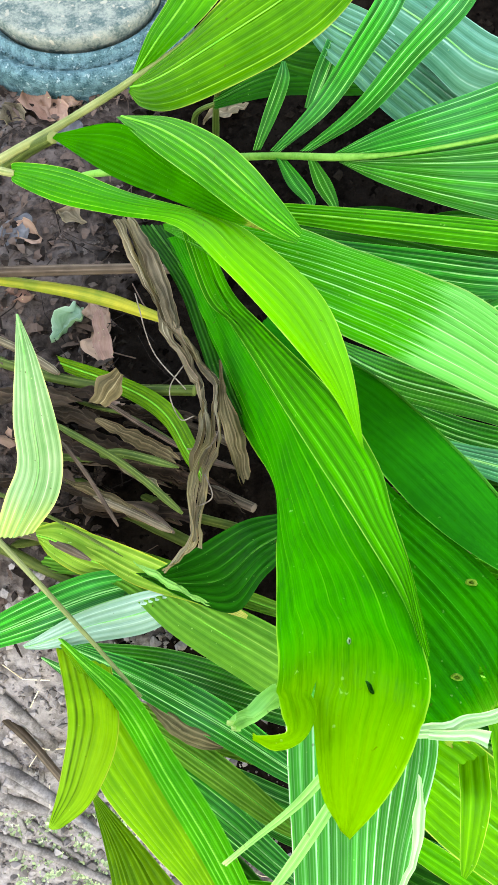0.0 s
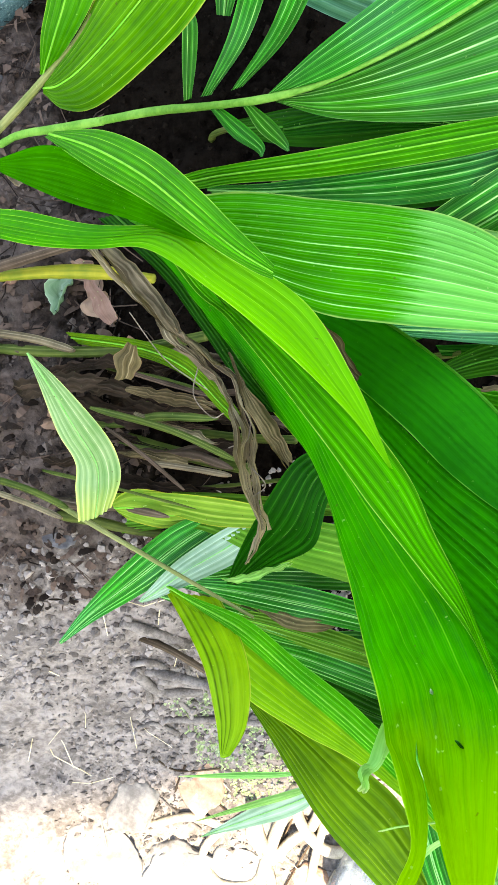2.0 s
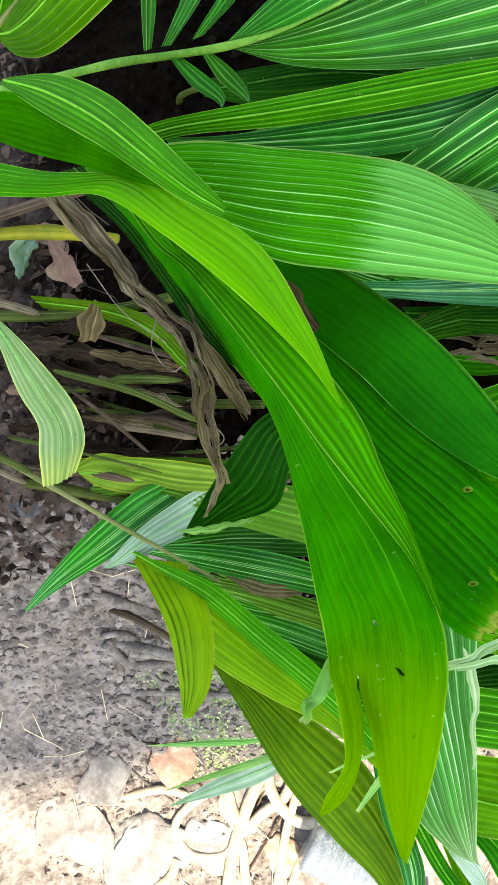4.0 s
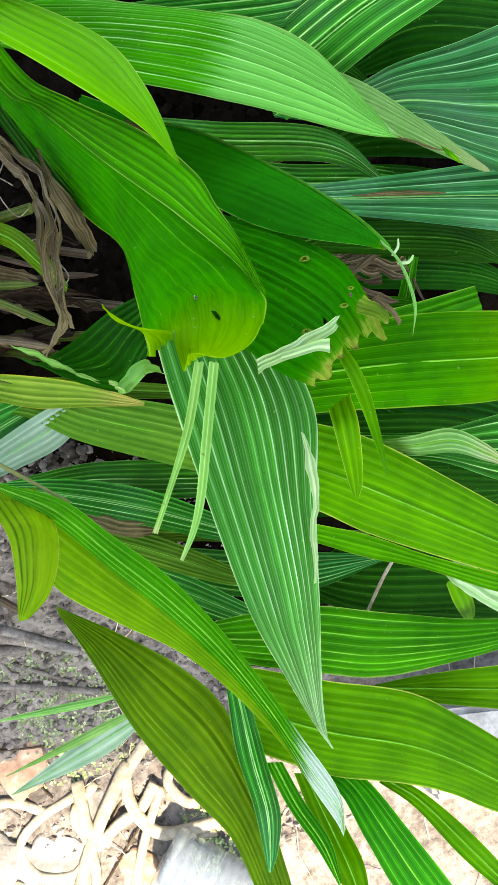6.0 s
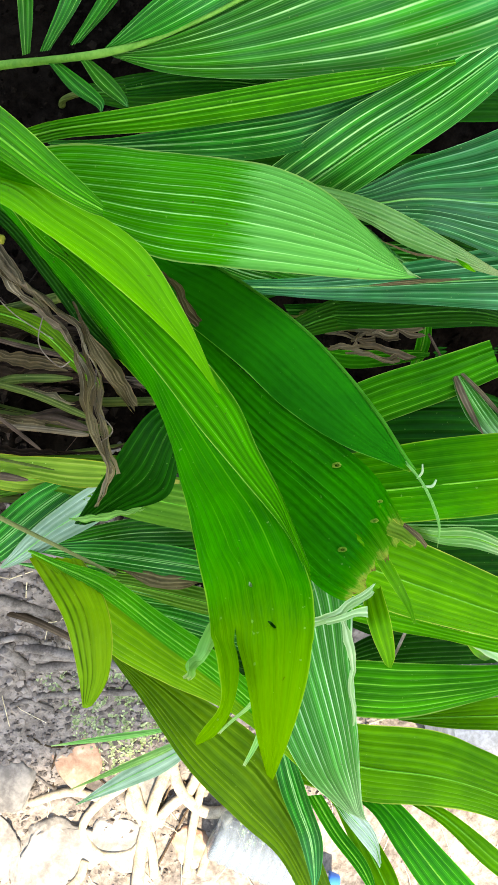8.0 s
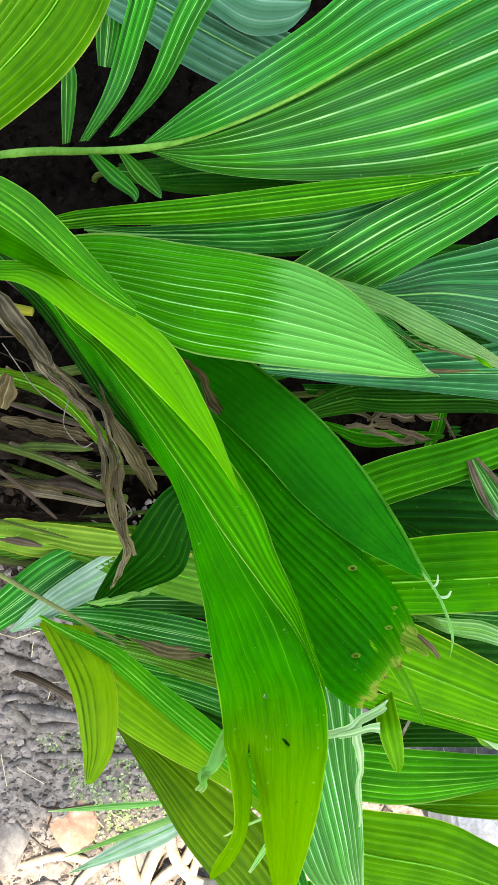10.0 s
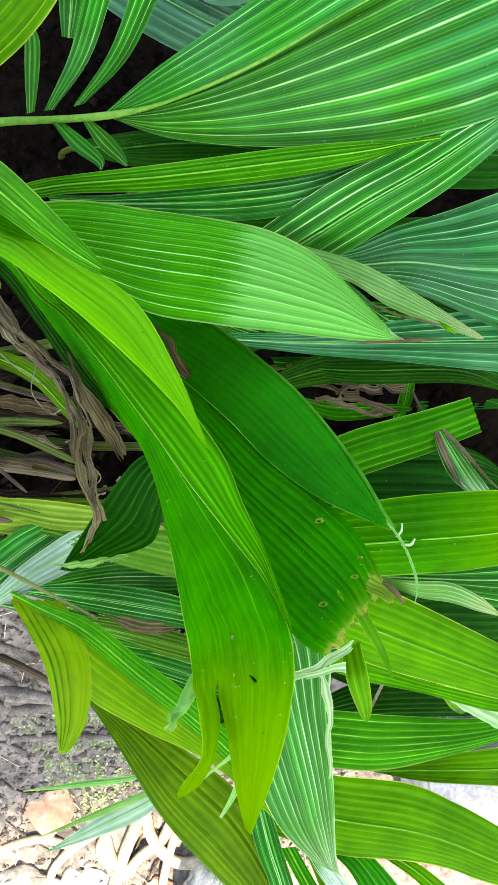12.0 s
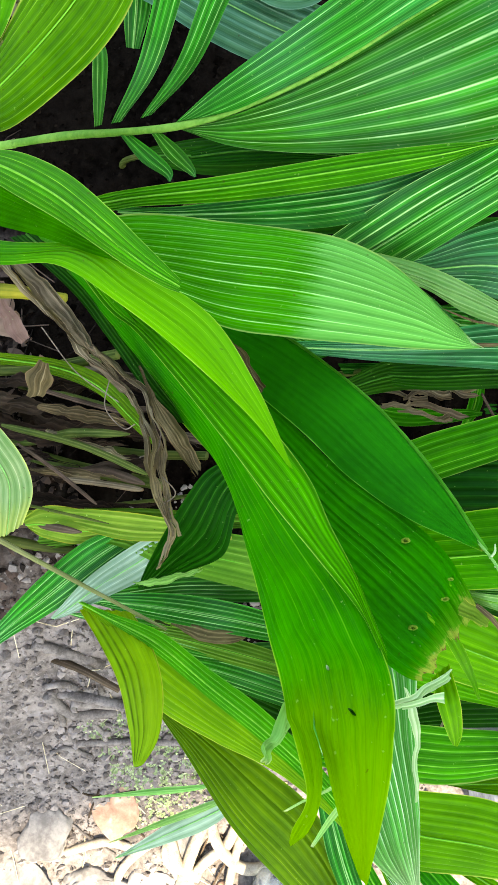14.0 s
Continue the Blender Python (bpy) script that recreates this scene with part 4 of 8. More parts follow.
blade(thing, "dry_shred", DEAD, [
    (0.405, 0.208, 0.543, 0.002, 0, 0, 0), (0.420, 0.170, 0.547, 0.004, -0.001, 0, 0.001), (0.438, 0.128, 0.542, 0.003, -0.001, 0, 0.001), (0.456, 0.095, 0.534, 0.001, 0, 0, 0),
], pleats=2, fold=0.0015)

thing = empty_thing("palm_leaf", "small dark upright palm leaf tip", "leaf")
blade(thing, "blade", GREEN, [
    (0.362, 0.231, 0.46, 0.003, -0.001, 0, 0), (0.379, 0.255, 0.51, 0.01, -0.003, -0.001, 0), (0.39, 0.283, 0.542, 0.008, -0.002, -0.001, 0),
    (0.397, 0.299, 0.569, 0.005, -0.001, -0.001, 0), (0.401, 0.306, 0.582, 0.002, 0, 0, 0),
], pleats=3, fold=0.002, rib=RIB)

thing = empty_thing("palm_leaf", "broad flat mid green palm leaf reaching sideways", "leaf")
blade(thing, "blade", LUSH, [
    (0.097, 0.116, 0.783, -0.003, -0.03, -0.013, 0), (0.142, 0.105, 0.808, -0.006, -0.032, -0.014, 0.006), (0.185, 0.093, 0.832, -0.01, -0.034, -0.015, 0.012),
    (0.246, 0.078, 0.845, -0.01, -0.037, -0.017, 0.014), (0.319, 0.06, 0.847, -0.009, -0.036, -0.016, 0.013), (0.385, 0.049, 0.847, -0.006, -0.027, -0.012, 0.01),
    (0.457, 0.033, 0.835, -0.002, -0.01, -0.005, 0),
], pleats=10, fold=0.0014, rib=RIB)

thing = empty_thing("palm_leaf", "dark striped palm leaf under a wide leaf", "leaf")
blade(thing, "blade", FROND, [
    (0.2, 0.053, 0.676, 0.003, -0.014, -0.006, 0), (0.281, 0.022, 0.692, 0.002, -0.016, -0.007, 0), (0.351, -0.001, 0.692, -0.005, -0.033, -0.015, 0.006),
    (0.426, -0.022, 0.692, -0.008, -0.048, -0.022, 0.006),
], pleats=8, fold=0.0028, rib=RIB_PALE)
tube(thing, "petiole", STEM, [(0.21, 0.053, 0.676, 0.004), (0.17, 0.083, 0.445, 0.005), (0.16, 0.113, 0.194, 0.006)])

thing = empty_thing("palm_leaf", "small pale pointed palm leaf tip", "leaf")
blade(thing, "blade", FRAYED, [
    (0.214, 0.05, 0.675, 0, -0.001, -0.001, 0), (0.246, 0.022, 0.741, 0.001, -0.009, -0.004, 0), (0.274, 0.009, 0.78, -0.001, -0.011, -0.005, 0),
    (0.298, -0.012, 0.785, -0.003, -0.007, -0.003, 0), (0.318, -0.032, 0.784, 0.001, -0.002, -0.001, 0),
], pleats=5, fold=0.002, rib=RIB)

thing = empty_thing("palm_leaf", "wide olive green palm leaf with a ragged lower edge", "leaf")
blade(thing, "blade", OLIVE, [
    (0.077, 0.078, 0.698, -0.014, -0.035, -0.025, 0), (0.145, 0.035, 0.723, -0.014, -0.037, -0.022, 0.006), (0.195, -0.004, 0.725, -0.015, -0.042, -0.019, 0.012),
    (0.264, -0.059, 0.715, -0.01, -0.038, -0.017, 0.014), (0.345, -0.124, 0.701, -0.009, -0.025, -0.011, 0.012), (0.424, -0.186, 0.678, -0.006, -0.012, -0.005, 0),
], pleats=10, fold=0.0016, rib=RIB)
blade(thing, "under_edge", OLIVE, [
    (0.129, -0.026, 0.681, -0.002, -0.009, -0.004, 0), (0.18, -0.058, 0.686, -0.003, -0.011, -0.005, 0), (0.232, -0.092, 0.691, -0.002, -0.007, -0.003, 0),
    (0.298, -0.134, 0.682, -0.002, -0.009, -0.004, 0), (0.343, -0.155, 0.682, -0.001, -0.006, -0.003, 0),
], pleats=4, fold=0.0012)

thing = empty_thing("torn_leaf_strip", "broken whitish leaf end under an olive leaf", "leaf strip")
blade(thing, "blade", WHITISH, [
    (0.262, -0.104, 0.662, 0.008, 0.006, 0.002, 0), (0.280, -0.122, 0.660, 0.010, 0.009, 0.003, 0.003), (0.305, -0.150, 0.654, 0.012, 0.010, 0.003, 0.003),
    (0.345, -0.188, 0.640, 0.010, 0.008, 0.002, 0),
], pleats=4, fold=0.0016, ragged=0.12, crumple=0.003)
blade(thing, "yellow_shred", OLIVE, [
    (0.268, -0.118, 0.640, 0.009, 0.003, 0.001, 0), (0.285, -0.142, 0.590, 0.011, 0.004, 0.001, 0.002), (0.303, -0.166, 0.535, 0.008, 0.003, 0.001, 0),
    (0.310, -0.176, 0.510, 0.002, 0.001, 0, 0),
], pleats=3, fold=0.0015)

thing = empty_thing("twig", "thin whitish twig in the gap between leaves", "twig")
tube(thing, "shaft", ROPE, [(0.232, -0.076, 0.556, 0.002), (0.214, -0.094, 0.544, 0.0022), (0.185, -0.128, 0.522, 0.0018), (0.176, -0.139, 0.512, 0.001)], sides=6)

thing = empty_thing("palm_leaf", "striped green palm leaf curving upward to its tip", "leaf")
blade(thing, "blade", GREEN, [
    (-0.049, -0.083, 0.508, -0.001, -0.003, -0.001, 0), (0.024, -0.109, 0.525, -0.008, -0.026, -0.011, 0), (0.108, -0.135, 0.553, -0.009, -0.037, -0.016, 0.006),
    (0.183, -0.165, 0.555, -0.007, -0.037, -0.017, 0.008), (0.277, -0.188, 0.559, -0.002, -0.024, -0.011, 0.008), (0.359, -0.199, 0.564, -0.001, -0.013, -0.006, 0.005),
    (0.444, -0.196, 0.566, 0.001, -0.006, -0.003, 0),
], pleats=8, fold=0.003, rib=RIB)

thing = empty_thing("palm_leaf", "yellowish olive palm leaf lying low", "leaf")
blade(thing, "blade", OLIVE, [
    (0.168, -0.218, 0.472, 0.003, -0.003, -0.001, 0), (0.229, -0.238, 0.468, 0, -0.017, -0.007, 0), (0.319, -0.265, 0.466, -0.007, -0.026, -0.012, 0.006),
    (0.409, -0.294, 0.458, -0.008, -0.033, -0.015, 0.006), (0.502, -0.319, 0.452, -0.005, -0.022, -0.01, 0),
], pleats=7, fold=0.002, rib=RIB)

thing = empty_thing("palm_leaf", "large yellow-green palm leaf spreading sideways near the slab", "leaf")
blade(thing, "blade", OLIVE, [
    (0.013, -0.192, 0.508, -0.008, -0.051, -0.023, 0), (0.094, -0.239, 0.517, -0.009, -0.057, -0.025, 0.008), (0.18, -0.278, 0.519, -0.017, -0.052, -0.023, 0.016),
    (0.233, -0.316, 0.512, -0.015, -0.045, -0.02, 0.016), (0.278, -0.358, 0.503, -0.013, -0.041, -0.018, 0.014), (0.343, -0.417, 0.487, -0.009, -0.024, -0.011, 0.01),
    (0.403, -0.468, 0.464, -0.003, -0.005, -0.002, 0),
], pleats=12, fold=0.002, rib=RIB)

thing = empty_thing("palm_leaf", "green palm leaf hanging low over the ground", "leaf")
blade(thing, "blade", GREEN, [
    (0.087, -0.289, 0.465, -0.016, -0.005, -0.002, 0), (0.111, -0.325, 0.478, -0.02, 0, 0, 0), (0.131, -0.387, 0.471, -0.027, 0.002, 0.001, 0.006),
    (0.161, -0.472, 0.443, -0.03, -0.002, -0.001, 0.005), (0.209, -0.555, 0.406, -0.008, -0.001, 0, 0),
], pleats=6, fold=0.002, rib=RIB)

thing = empty_thing("palm_leaf", "narrow yellow-edged palm leaf by the slab", "leaf")
blade(thing, "blade", OLIVE, [
    (0.149, -0.324, 0.469, -0.008, -0.003, -0.001, 0), (0.182, -0.361, 0.482, -0.01, -0.004, -0.002, 0), (0.221, -0.43, 0.481, -0.013, -0.006, -0.003, 0),
    (0.261, -0.502, 0.469, -0.007, -0.005, -0.002, 0),
], pleats=4, fold=0.0016, rib=RIB)

thing = empty_thing("palm_leaf", "long olive palm leaf with a bleached white tip", "leaf")
tube(thing, "petiole", TAN_STEM, [(-0.651, 0.551, 0.248, 0.005), (-0.513, 0.455, 0.363, 0.005), (-0.383, 0.355, 0.476, 0.004), (-0.315, 0.295, 0.528, 0.004), (-0.204, 0.187, 0.569, 0.003), (-0.12, 0.102, 0.575, 0.002)])
blade(thing, "blade", VGREEN, [
    (-0.244, 0.188, 0.52, 0, -0.001, 0, 0), (-0.192, 0.144, 0.559, -0.002, -0.005, -0.002, 0.002), (-0.132, 0.091, 0.595, -0.008, -0.012, -0.005, 0.003),
    (-0.082, 0.022, 0.613, -0.007, -0.017, -0.008, 0.004), (-0.033, -0.046, 0.625, -0.004, -0.024, -0.008, 0.005), (0.004, -0.111, 0.628, -0.002, -0.025, -0.006, 0.005),
    (0.033, -0.18, 0.627, -0.001, -0.025, -0.006, 0.005), (0.056, -0.252, 0.617, -0.004, -0.022, -0.007, 0.004), (0.073, -0.304, 0.611, -0.006, -0.015, -0.006, 0),
    (0.072, -0.334, 0.603, -0.002, -0.003, -0.001, 0),
], pleats=6, fold=0.0024, rib=RIB)
blade(thing, "lower_half", YOLIVE, [
    (-0.244, 0.186, 0.519, 0, -0.001, 0, 0), (-0.196, 0.133, 0.553, -0.002, -0.006, -0.002, 0.002), (-0.152, 0.049, 0.57, -0.014, -0.032, -0.018, 0.008),
    (-0.096, -0.019, 0.589, -0.008, -0.028, -0.016, 0.008), (-0.038, -0.086, 0.601, -0.002, -0.019, -0.015, 0.006), (0.004, -0.15, 0.609, 0, -0.016, -0.01, 0.004),
    (0.035, -0.215, 0.612, 0.001, -0.013, -0.006, 0), (0.051, -0.269, 0.606, 0, -0.005, -0.002, 0),
], pleats=7, fold=0.0018)
blade(thing, "curled_lobe", STRIPED, [
    (-0.198, 0.153, 0.529, 0.038, -0.015, 0.018, 0), (-0.173, 0.096, 0.587, 0.032, -0.013, 0.004, 0.008), (-0.159, 0.049, 0.65, 0.024, -0.013, -0.001, 0.012),
    (-0.163, 0.004, 0.684, 0.015, -0.009, -0.004, 0.01), (-0.173, -0.02, 0.703, 0.006, -0.004, -0.002, 0), (-0.179, -0.026, 0.702, 0.002, -0.001, 0, 0),
], pleats=7, fold=0.002)
blade(thing, "lower_lobe", DARKOLIVE, [
    (-0.203, 0.003, 0.368, 0, -0.006, -0.003, 0), (-0.14, -0.068, 0.445, -0.026, -0.007, -0.013, 0.006), (-0.088, -0.15, 0.497, -0.037, -0.03, -0.014, 0.012),
    (-0.049, -0.226, 0.493, -0.036, -0.041, -0.018, 0.014), (-0.026, -0.309, 0.476, -0.025, -0.026, -0.011, 0.01), (-0.018, -0.423, 0.435, -0.02, -0.001, -0.001, 0.006),
    (-0.007, -0.494, 0.403, -0.006, -0.002, -0.001, 0),
], pleats=9, fold=0.0024)

thing = empty_thing("palm_leaf", "narrow dark pleated palm leaf hanging to a dry tip", "leaf")
blade(thing, "blade", FROND, [
    (0.006, -0.163, 0.541, 0.01, -0.017, -0.008, 0), (0, -0.241, 0.536, 0.015, -0.019, -0.008, 0.004), (0, -0.301, 0.519, 0.014, -0.012, -0.005, 0.004),
    (-0.009, -0.347, 0.508, 0.008, -0.005, -0.002, 0), (-0.018, -0.374, 0.496, 0.002, -0.001, 0, 0),
], pleats=5, fold=0.003, rib=RIB_PALE)

thing = empty_thing("palm_leaf", "narrow green palm leaf pointing at the ground", "leaf")
blade(thing, "blade", GREEN, [
    (0.023, -0.257, 0.519, 0.01, -0.003, -0.001, 0), (0.034, -0.308, 0.526, 0.01, 0, 0, 0), (0.05, -0.355, 0.534, 0.009, 0, 0, 0),
    (0.055, -0.401, 0.533, 0.002, 0.001, 0, 0),
], pleats=4, fold=0.002, rib=RIB)

thing = empty_thing("palm_leaf", "yellowing narrow palm leaf pointing at the ground", "leaf")
blade(thing, "blade", OLIVE, [
    (0.056, -0.286, 0.486, 0.013, -0.005, -0.002, 0), (0.066, -0.354, 0.495, 0.018, -0.006, -0.003, 0), (0.071, -0.391, 0.518, 0.018, -0.003, -0.001, 0),
    (0.073, -0.429, 0.521, 0.01, -0.002, -0.001, 0),
], pleats=4, fold=0.002, rib=RIB)

thing = empty_thing("palm_leaf", "wide dull olive palm leaf in the shade", "leaf")
blade(thing, "blade", DULL, [
    (-0.258, 0.277, 0.52, -0.014, -0.015, -0.007, 0), (-0.139, 0.243, 0.564, -0.024, -0.01, -0.004, 0), (-0.066, 0.193, 0.581, -0.026, -0.019, -0.009, 0.006),
    (0.006, 0.15, 0.591, -0.019, -0.027, -0.012, 0.008), (0.074, 0.111, 0.594, -0.012, -0.031, -0.014, 0.008), (0.14, 0.085, 0.592, -0.006, -0.022, -0.01, 0),
], pleats=8, fold=0.0016, rib=RIB)

thing = empty_thing("palm_leaf", "olive palm leaf strip in the shade", "leaf")
blade(thing, "blade", DULL, [
    (-0.185, 0.283, 0.542, -0.003, -0.009, -0.004, 0), (-0.101, 0.249, 0.567, -0.004, -0.011, -0.005, 0), (0.018, 0.202, 0.585, -0.003, -0.008, -0.004, 0),
    (0.097, 0.174, 0.592, -0.001, -0.003, -0.001, 0),
], pleats=5, fold=0.002, rib=RIB)

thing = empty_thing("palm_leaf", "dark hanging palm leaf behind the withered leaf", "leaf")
blade(thing, "blade", DEEP_SHADE, [
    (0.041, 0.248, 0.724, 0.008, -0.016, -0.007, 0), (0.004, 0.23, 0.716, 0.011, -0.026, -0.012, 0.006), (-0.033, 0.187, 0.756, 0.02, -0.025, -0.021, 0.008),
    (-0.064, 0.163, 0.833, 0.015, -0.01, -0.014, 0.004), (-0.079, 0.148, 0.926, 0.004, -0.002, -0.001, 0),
], pleats=8, fold=0.003, rib=RIB_SHADE)

thing = empty_thing("palm_leaf", "dark green pointed palm leaf with pale stripes", "leaf")
blade(thing, "blade", FROND, [
    (-0.119, 0.236, 0.561, 0.01, -0.015, -0.006, 0), (-0.184, 0.222, 0.554, 0.011, -0.023, -0.01, 0), (-0.26, 0.198, 0.534, 0.012, -0.02, -0.009, 0.004),
    (-0.347, 0.17, 0.502, 0.006, -0.01, -0.005, 0), (-0.411, 0.143, 0.48, 0.001, -0.002, -0.001, 0),
], pleats=7, fold=0.003, rib=RIB_PALE)

thing = empty_thing("palm_leaf", "silvery pale underside of a pointed palm leaf", "leaf")
blade(thing, "blade", SILVERPALE, [
    (-0.082, 0.21, 0.579, 0.006, -0.015, -0.007, 0), (-0.13, 0.197, 0.563, 0.007, -0.021, -0.01, 0), (-0.194, 0.184, 0.548, 0.008, -0.016, -0.007, 0),
    (-0.248, 0.169, 0.531, 0.005, -0.007, -0.003, 0), (-0.269, 0.164, 0.529, 0.002, -0.002, -0.001, 0),
], pleats=6, fold=0.002, rib=RIB_PALE)

thing = empty_thing("palm_leaf", "shaded striped palm leaf beneath olive leaves", "leaf")
blade(thing, "blade", FROND, [
    (-0.268, 0.189, 0.402, 0.001, -0.001, -0.001, 0), (-0.203, 0.174, 0.415, 0.001, -0.014, -0.006, 0), (-0.103, 0.154, 0.436, 0, -0.022, -0.01, 0),
    (0.006, 0.119, 0.45, 0, -0.026, -0.012, 0), (0.126, 0.088, 0.455, 0, -0.022, -0.01, 0), (0.252, 0.075, 0.45, 0, -0.003, -0.001, 0),
], pleats=8, fold=0.003, rib=RIB_PALE)

thing = empty_thing("palm_leaf", "shaded green palm leaf close to the soil", "leaf")
blade(thing, "blade", DULL, [
    (-0.195, 0.138, 0.36, 0.001, -0.002, -0.001, 0), (-0.132, 0.101, 0.363, -0.001, -0.012, -0.005, 0), (-0.049, 0.07, 0.378, -0.004, -0.014, -0.006, 0),
    (0.029, 0.043, 0.386, 0, -0.012, -0.005, 0), (0.143, 0.001, 0.387, 0, -0.013, -0.006, 0), (0.256, -0.027, 0.385, 0, -0.002, -0.001, 0),
], pleats=6, fold=0.003, rib=RIB)

thing = empty_thing("palm_leaf", "shaded striped green palm leaf close to the soil", "leaf")
blade(thing, "blade", FROND, [
    (-0.152, 0.062, 0.355, 0.001, -0.002, -0.001, 0), (-0.085, 0.032, 0.362, -0.002, -0.017, -0.008, 0), (-0.015, 0.008, 0.371, 0, -0.027, -0.012, 0),
    (0.057, -0.025, 0.376, 0, -0.033, -0.015, 0), (0.156, -0.051, 0.374, 0, -0.026, -0.012, 0), (0.268, -0.066, 0.377, 0, -0.003, -0.001, 0),
], pleats=8, fold=0.003, rib=RIB_PALE)

thing = empty_thing("palm_leaf", "yellowing bleached palm leaf with grey-green stripes", "leaf")
blade(thing, "blade", BLEACHED, [
    (-0.228, 0.434, 0.836, 0.001, 0, 0, 0), (-0.226, 0.405, 0.794, 0.012, 0, 0, 0.004), (-0.23, 0.372, 0.73, 0.023, 0, 0, 0.008),
    (-0.236, 0.345, 0.668, 0.026, 0, 0, 0.01), (-0.256, 0.321, 0.618, 0.03, -0.002, -0.001, 0.01), (-0.284, 0.29, 0.575, 0.024, 0.002, 0.001, 0.006),
], pleats=7, fold=0.003, rib=RIB_PALE)

thing = empty_thing("palm_leaf", "crumpled yellow-green palm leaf with dry brown edge", "leaf")
blade(thing, "blade", BLEACHGREEN, [
    (-0.259, 0.292, 0.566, 0.003, -0.008, -0.004, 0), (-0.233, 0.289, 0.56, -0.011, -0.018, -0.013, 0.01), (-0.182, 0.263, 0.558, -0.018, -0.016, -0.012, 0.012),
    (-0.128, 0.248, 0.566, -0.007, -0.01, -0.005, 0.004), (-0.115, 0.241, 0.563, -0.002, -0.004, -0.002, 0),
], pleats=5, fold=0.004, rib=RIB)
blade(thing, "upper_lobe", BLEACHGREEN, [
    (-0.269, 0.306, 0.552, -0.004, -0.009, -0.004, 0), (-0.198, 0.281, 0.571, -0.005, -0.011, -0.005, 0), (-0.128, 0.245, 0.585, -0.006, -0.017, -0.007, 0),
    (-0.059, 0.214, 0.6, -0.004, -0.011, -0.005, 0), (-0.002, 0.184, 0.607, -0.001, -0.002, -0.001, 0),
], pleats=5, fold=0.003)

thing = empty_thing("dead_leaf", "withered grey-brown shredded leaf hanging limp", "dead leaf")
blade(thing, "strand", DEAD, [
    (-0.123, 0.494, 0.905, 0.0038, 0.0026, -0.0026, 0.001), (-0.11, 0.458, 0.899, 0.0051, -0.0051, 0.0051, -0.002), (-0.08, 0.407, 0.886, 0.0051, -0.0026, 0, 0.001),
    (-0.072, 0.378, 0.883, 0.004, 0.001, 0, 0.002), (-0.042, 0.329, 0.888, 0.0012, 0.0006, -0.0012, -0.002), (-0.042, 0.283, 0.893, 0.0025, 0.0006, -0.0031, 0.003),
    (-0.047, 0.235, 0.888, 0.0025, -0.0006, -0.0043, 0), (-0.047, 0.189, 0.888, 0.0012, -0.0031, 0.0037, -0.002), (-0.068, 0.166, 0.882, 0.0012, -0.0006, 0.0025, 0),
], pleats=3, fold=0.0022, crumple=0.0045, tear=0.3, seed=2)
blade(thing, "strand", DEAD, [
    (-0.118, 0.497, 0.902, 0.0016, 0.0008, -0.0008, 0.003), (-0.097, 0.453, 0.897, 0.004, 0.004, -0.008, 0.001), (-0.082, 0.408, 0.885, 0.0024, 0.0024, -0.0064, 0.001),
    (-0.064, 0.379, 0.884, 0.0012, 0.0006, -0.0006, -0.002), (-0.042, 0.331, 0.884, 0.0025, -0.0025, 0.005, 0.002), (-0.036, 0.28, 0.895, 0.0012, 0.0012, -0.0031, 0.003),
    (-0.047, 0.233, 0.893, 0.0012, 0, -0.0031, -0.001), (-0.046, 0.189, 0.88, 0.0006, 0.0006, -0.0068, -0.002), (-0.068, 0.163, 0.892, 0.0012, -0.0012, 0.0037, -0.001),
], pleats=3, fold=0.0022, crumple=0.0045, tear=0.3, seed=3)
blade(thing, "strand", DEAD, [
    (-0.111, 0.491, 0.91, 0.0013, 0.0064, -0.0077, -0.001), (-0.087, 0.445, 0.903, 0.009, -0.0038, 0, 0), (-0.073, 0.401, 0.889, 0.0051, 0, -0.0038, 0.004),
    (-0.062, 0.379, 0.886, 0.003, -0.002, 0.005, -0.002), (-0.031, 0.327, 0.891, 0.0025, -0.0031, 0.0056, -0.001), (-0.032, 0.281, 0.889, 0.0012, 0.0006, -0.0019, -0.004),
    (-0.041, 0.232, 0.88, 0.0019, -0.0019, 0.0012, 0.002), (-0.045, 0.185, 0.887, 0.0006, 0, -0.0025, 0.004),
], pleats=3, fold=0.0022, crumple=0.0045, tear=0.3, seed=4)
blade(thing, "strand", DEAD, [
    (-0.11, 0.497, 0.902, 0.0013, -0.0038, 0.0038, -0.001), (-0.087, 0.448, 0.9, 0.0051, -0.0051, 0.0038, -0.001), (-0.067, 0.398, 0.888, 0.0013, 0.0026, -0.0064, -0.002),
    (-0.059, 0.375, 0.894, 0.003, -0.003, 0.006, -0.001), (-0.028, 0.325, 0.894, 0, -0.0012, 0.0019, 0.003),
], pleats=3, fold=0.0022, crumple=0.0045, tear=0.3, seed=5)
blade(thing, "strand", DEAD, [
    (-0.029, 0.324, 0.897, 0.0006, -0.0012, 0.0019, 0.001), (-0.026, 0.277, 0.895, 0.0019, -0.0025, 0.0043, 0), (-0.039, 0.231, 0.877, 0.0025, -0.0031, 0.0031, -0.002),
    (-0.043, 0.186, 0.872, 0, -0.0006, 0.0019, -0.003),
], pleats=3, fold=0.0022, crumple=0.0045, tear=0.3, seed=6)
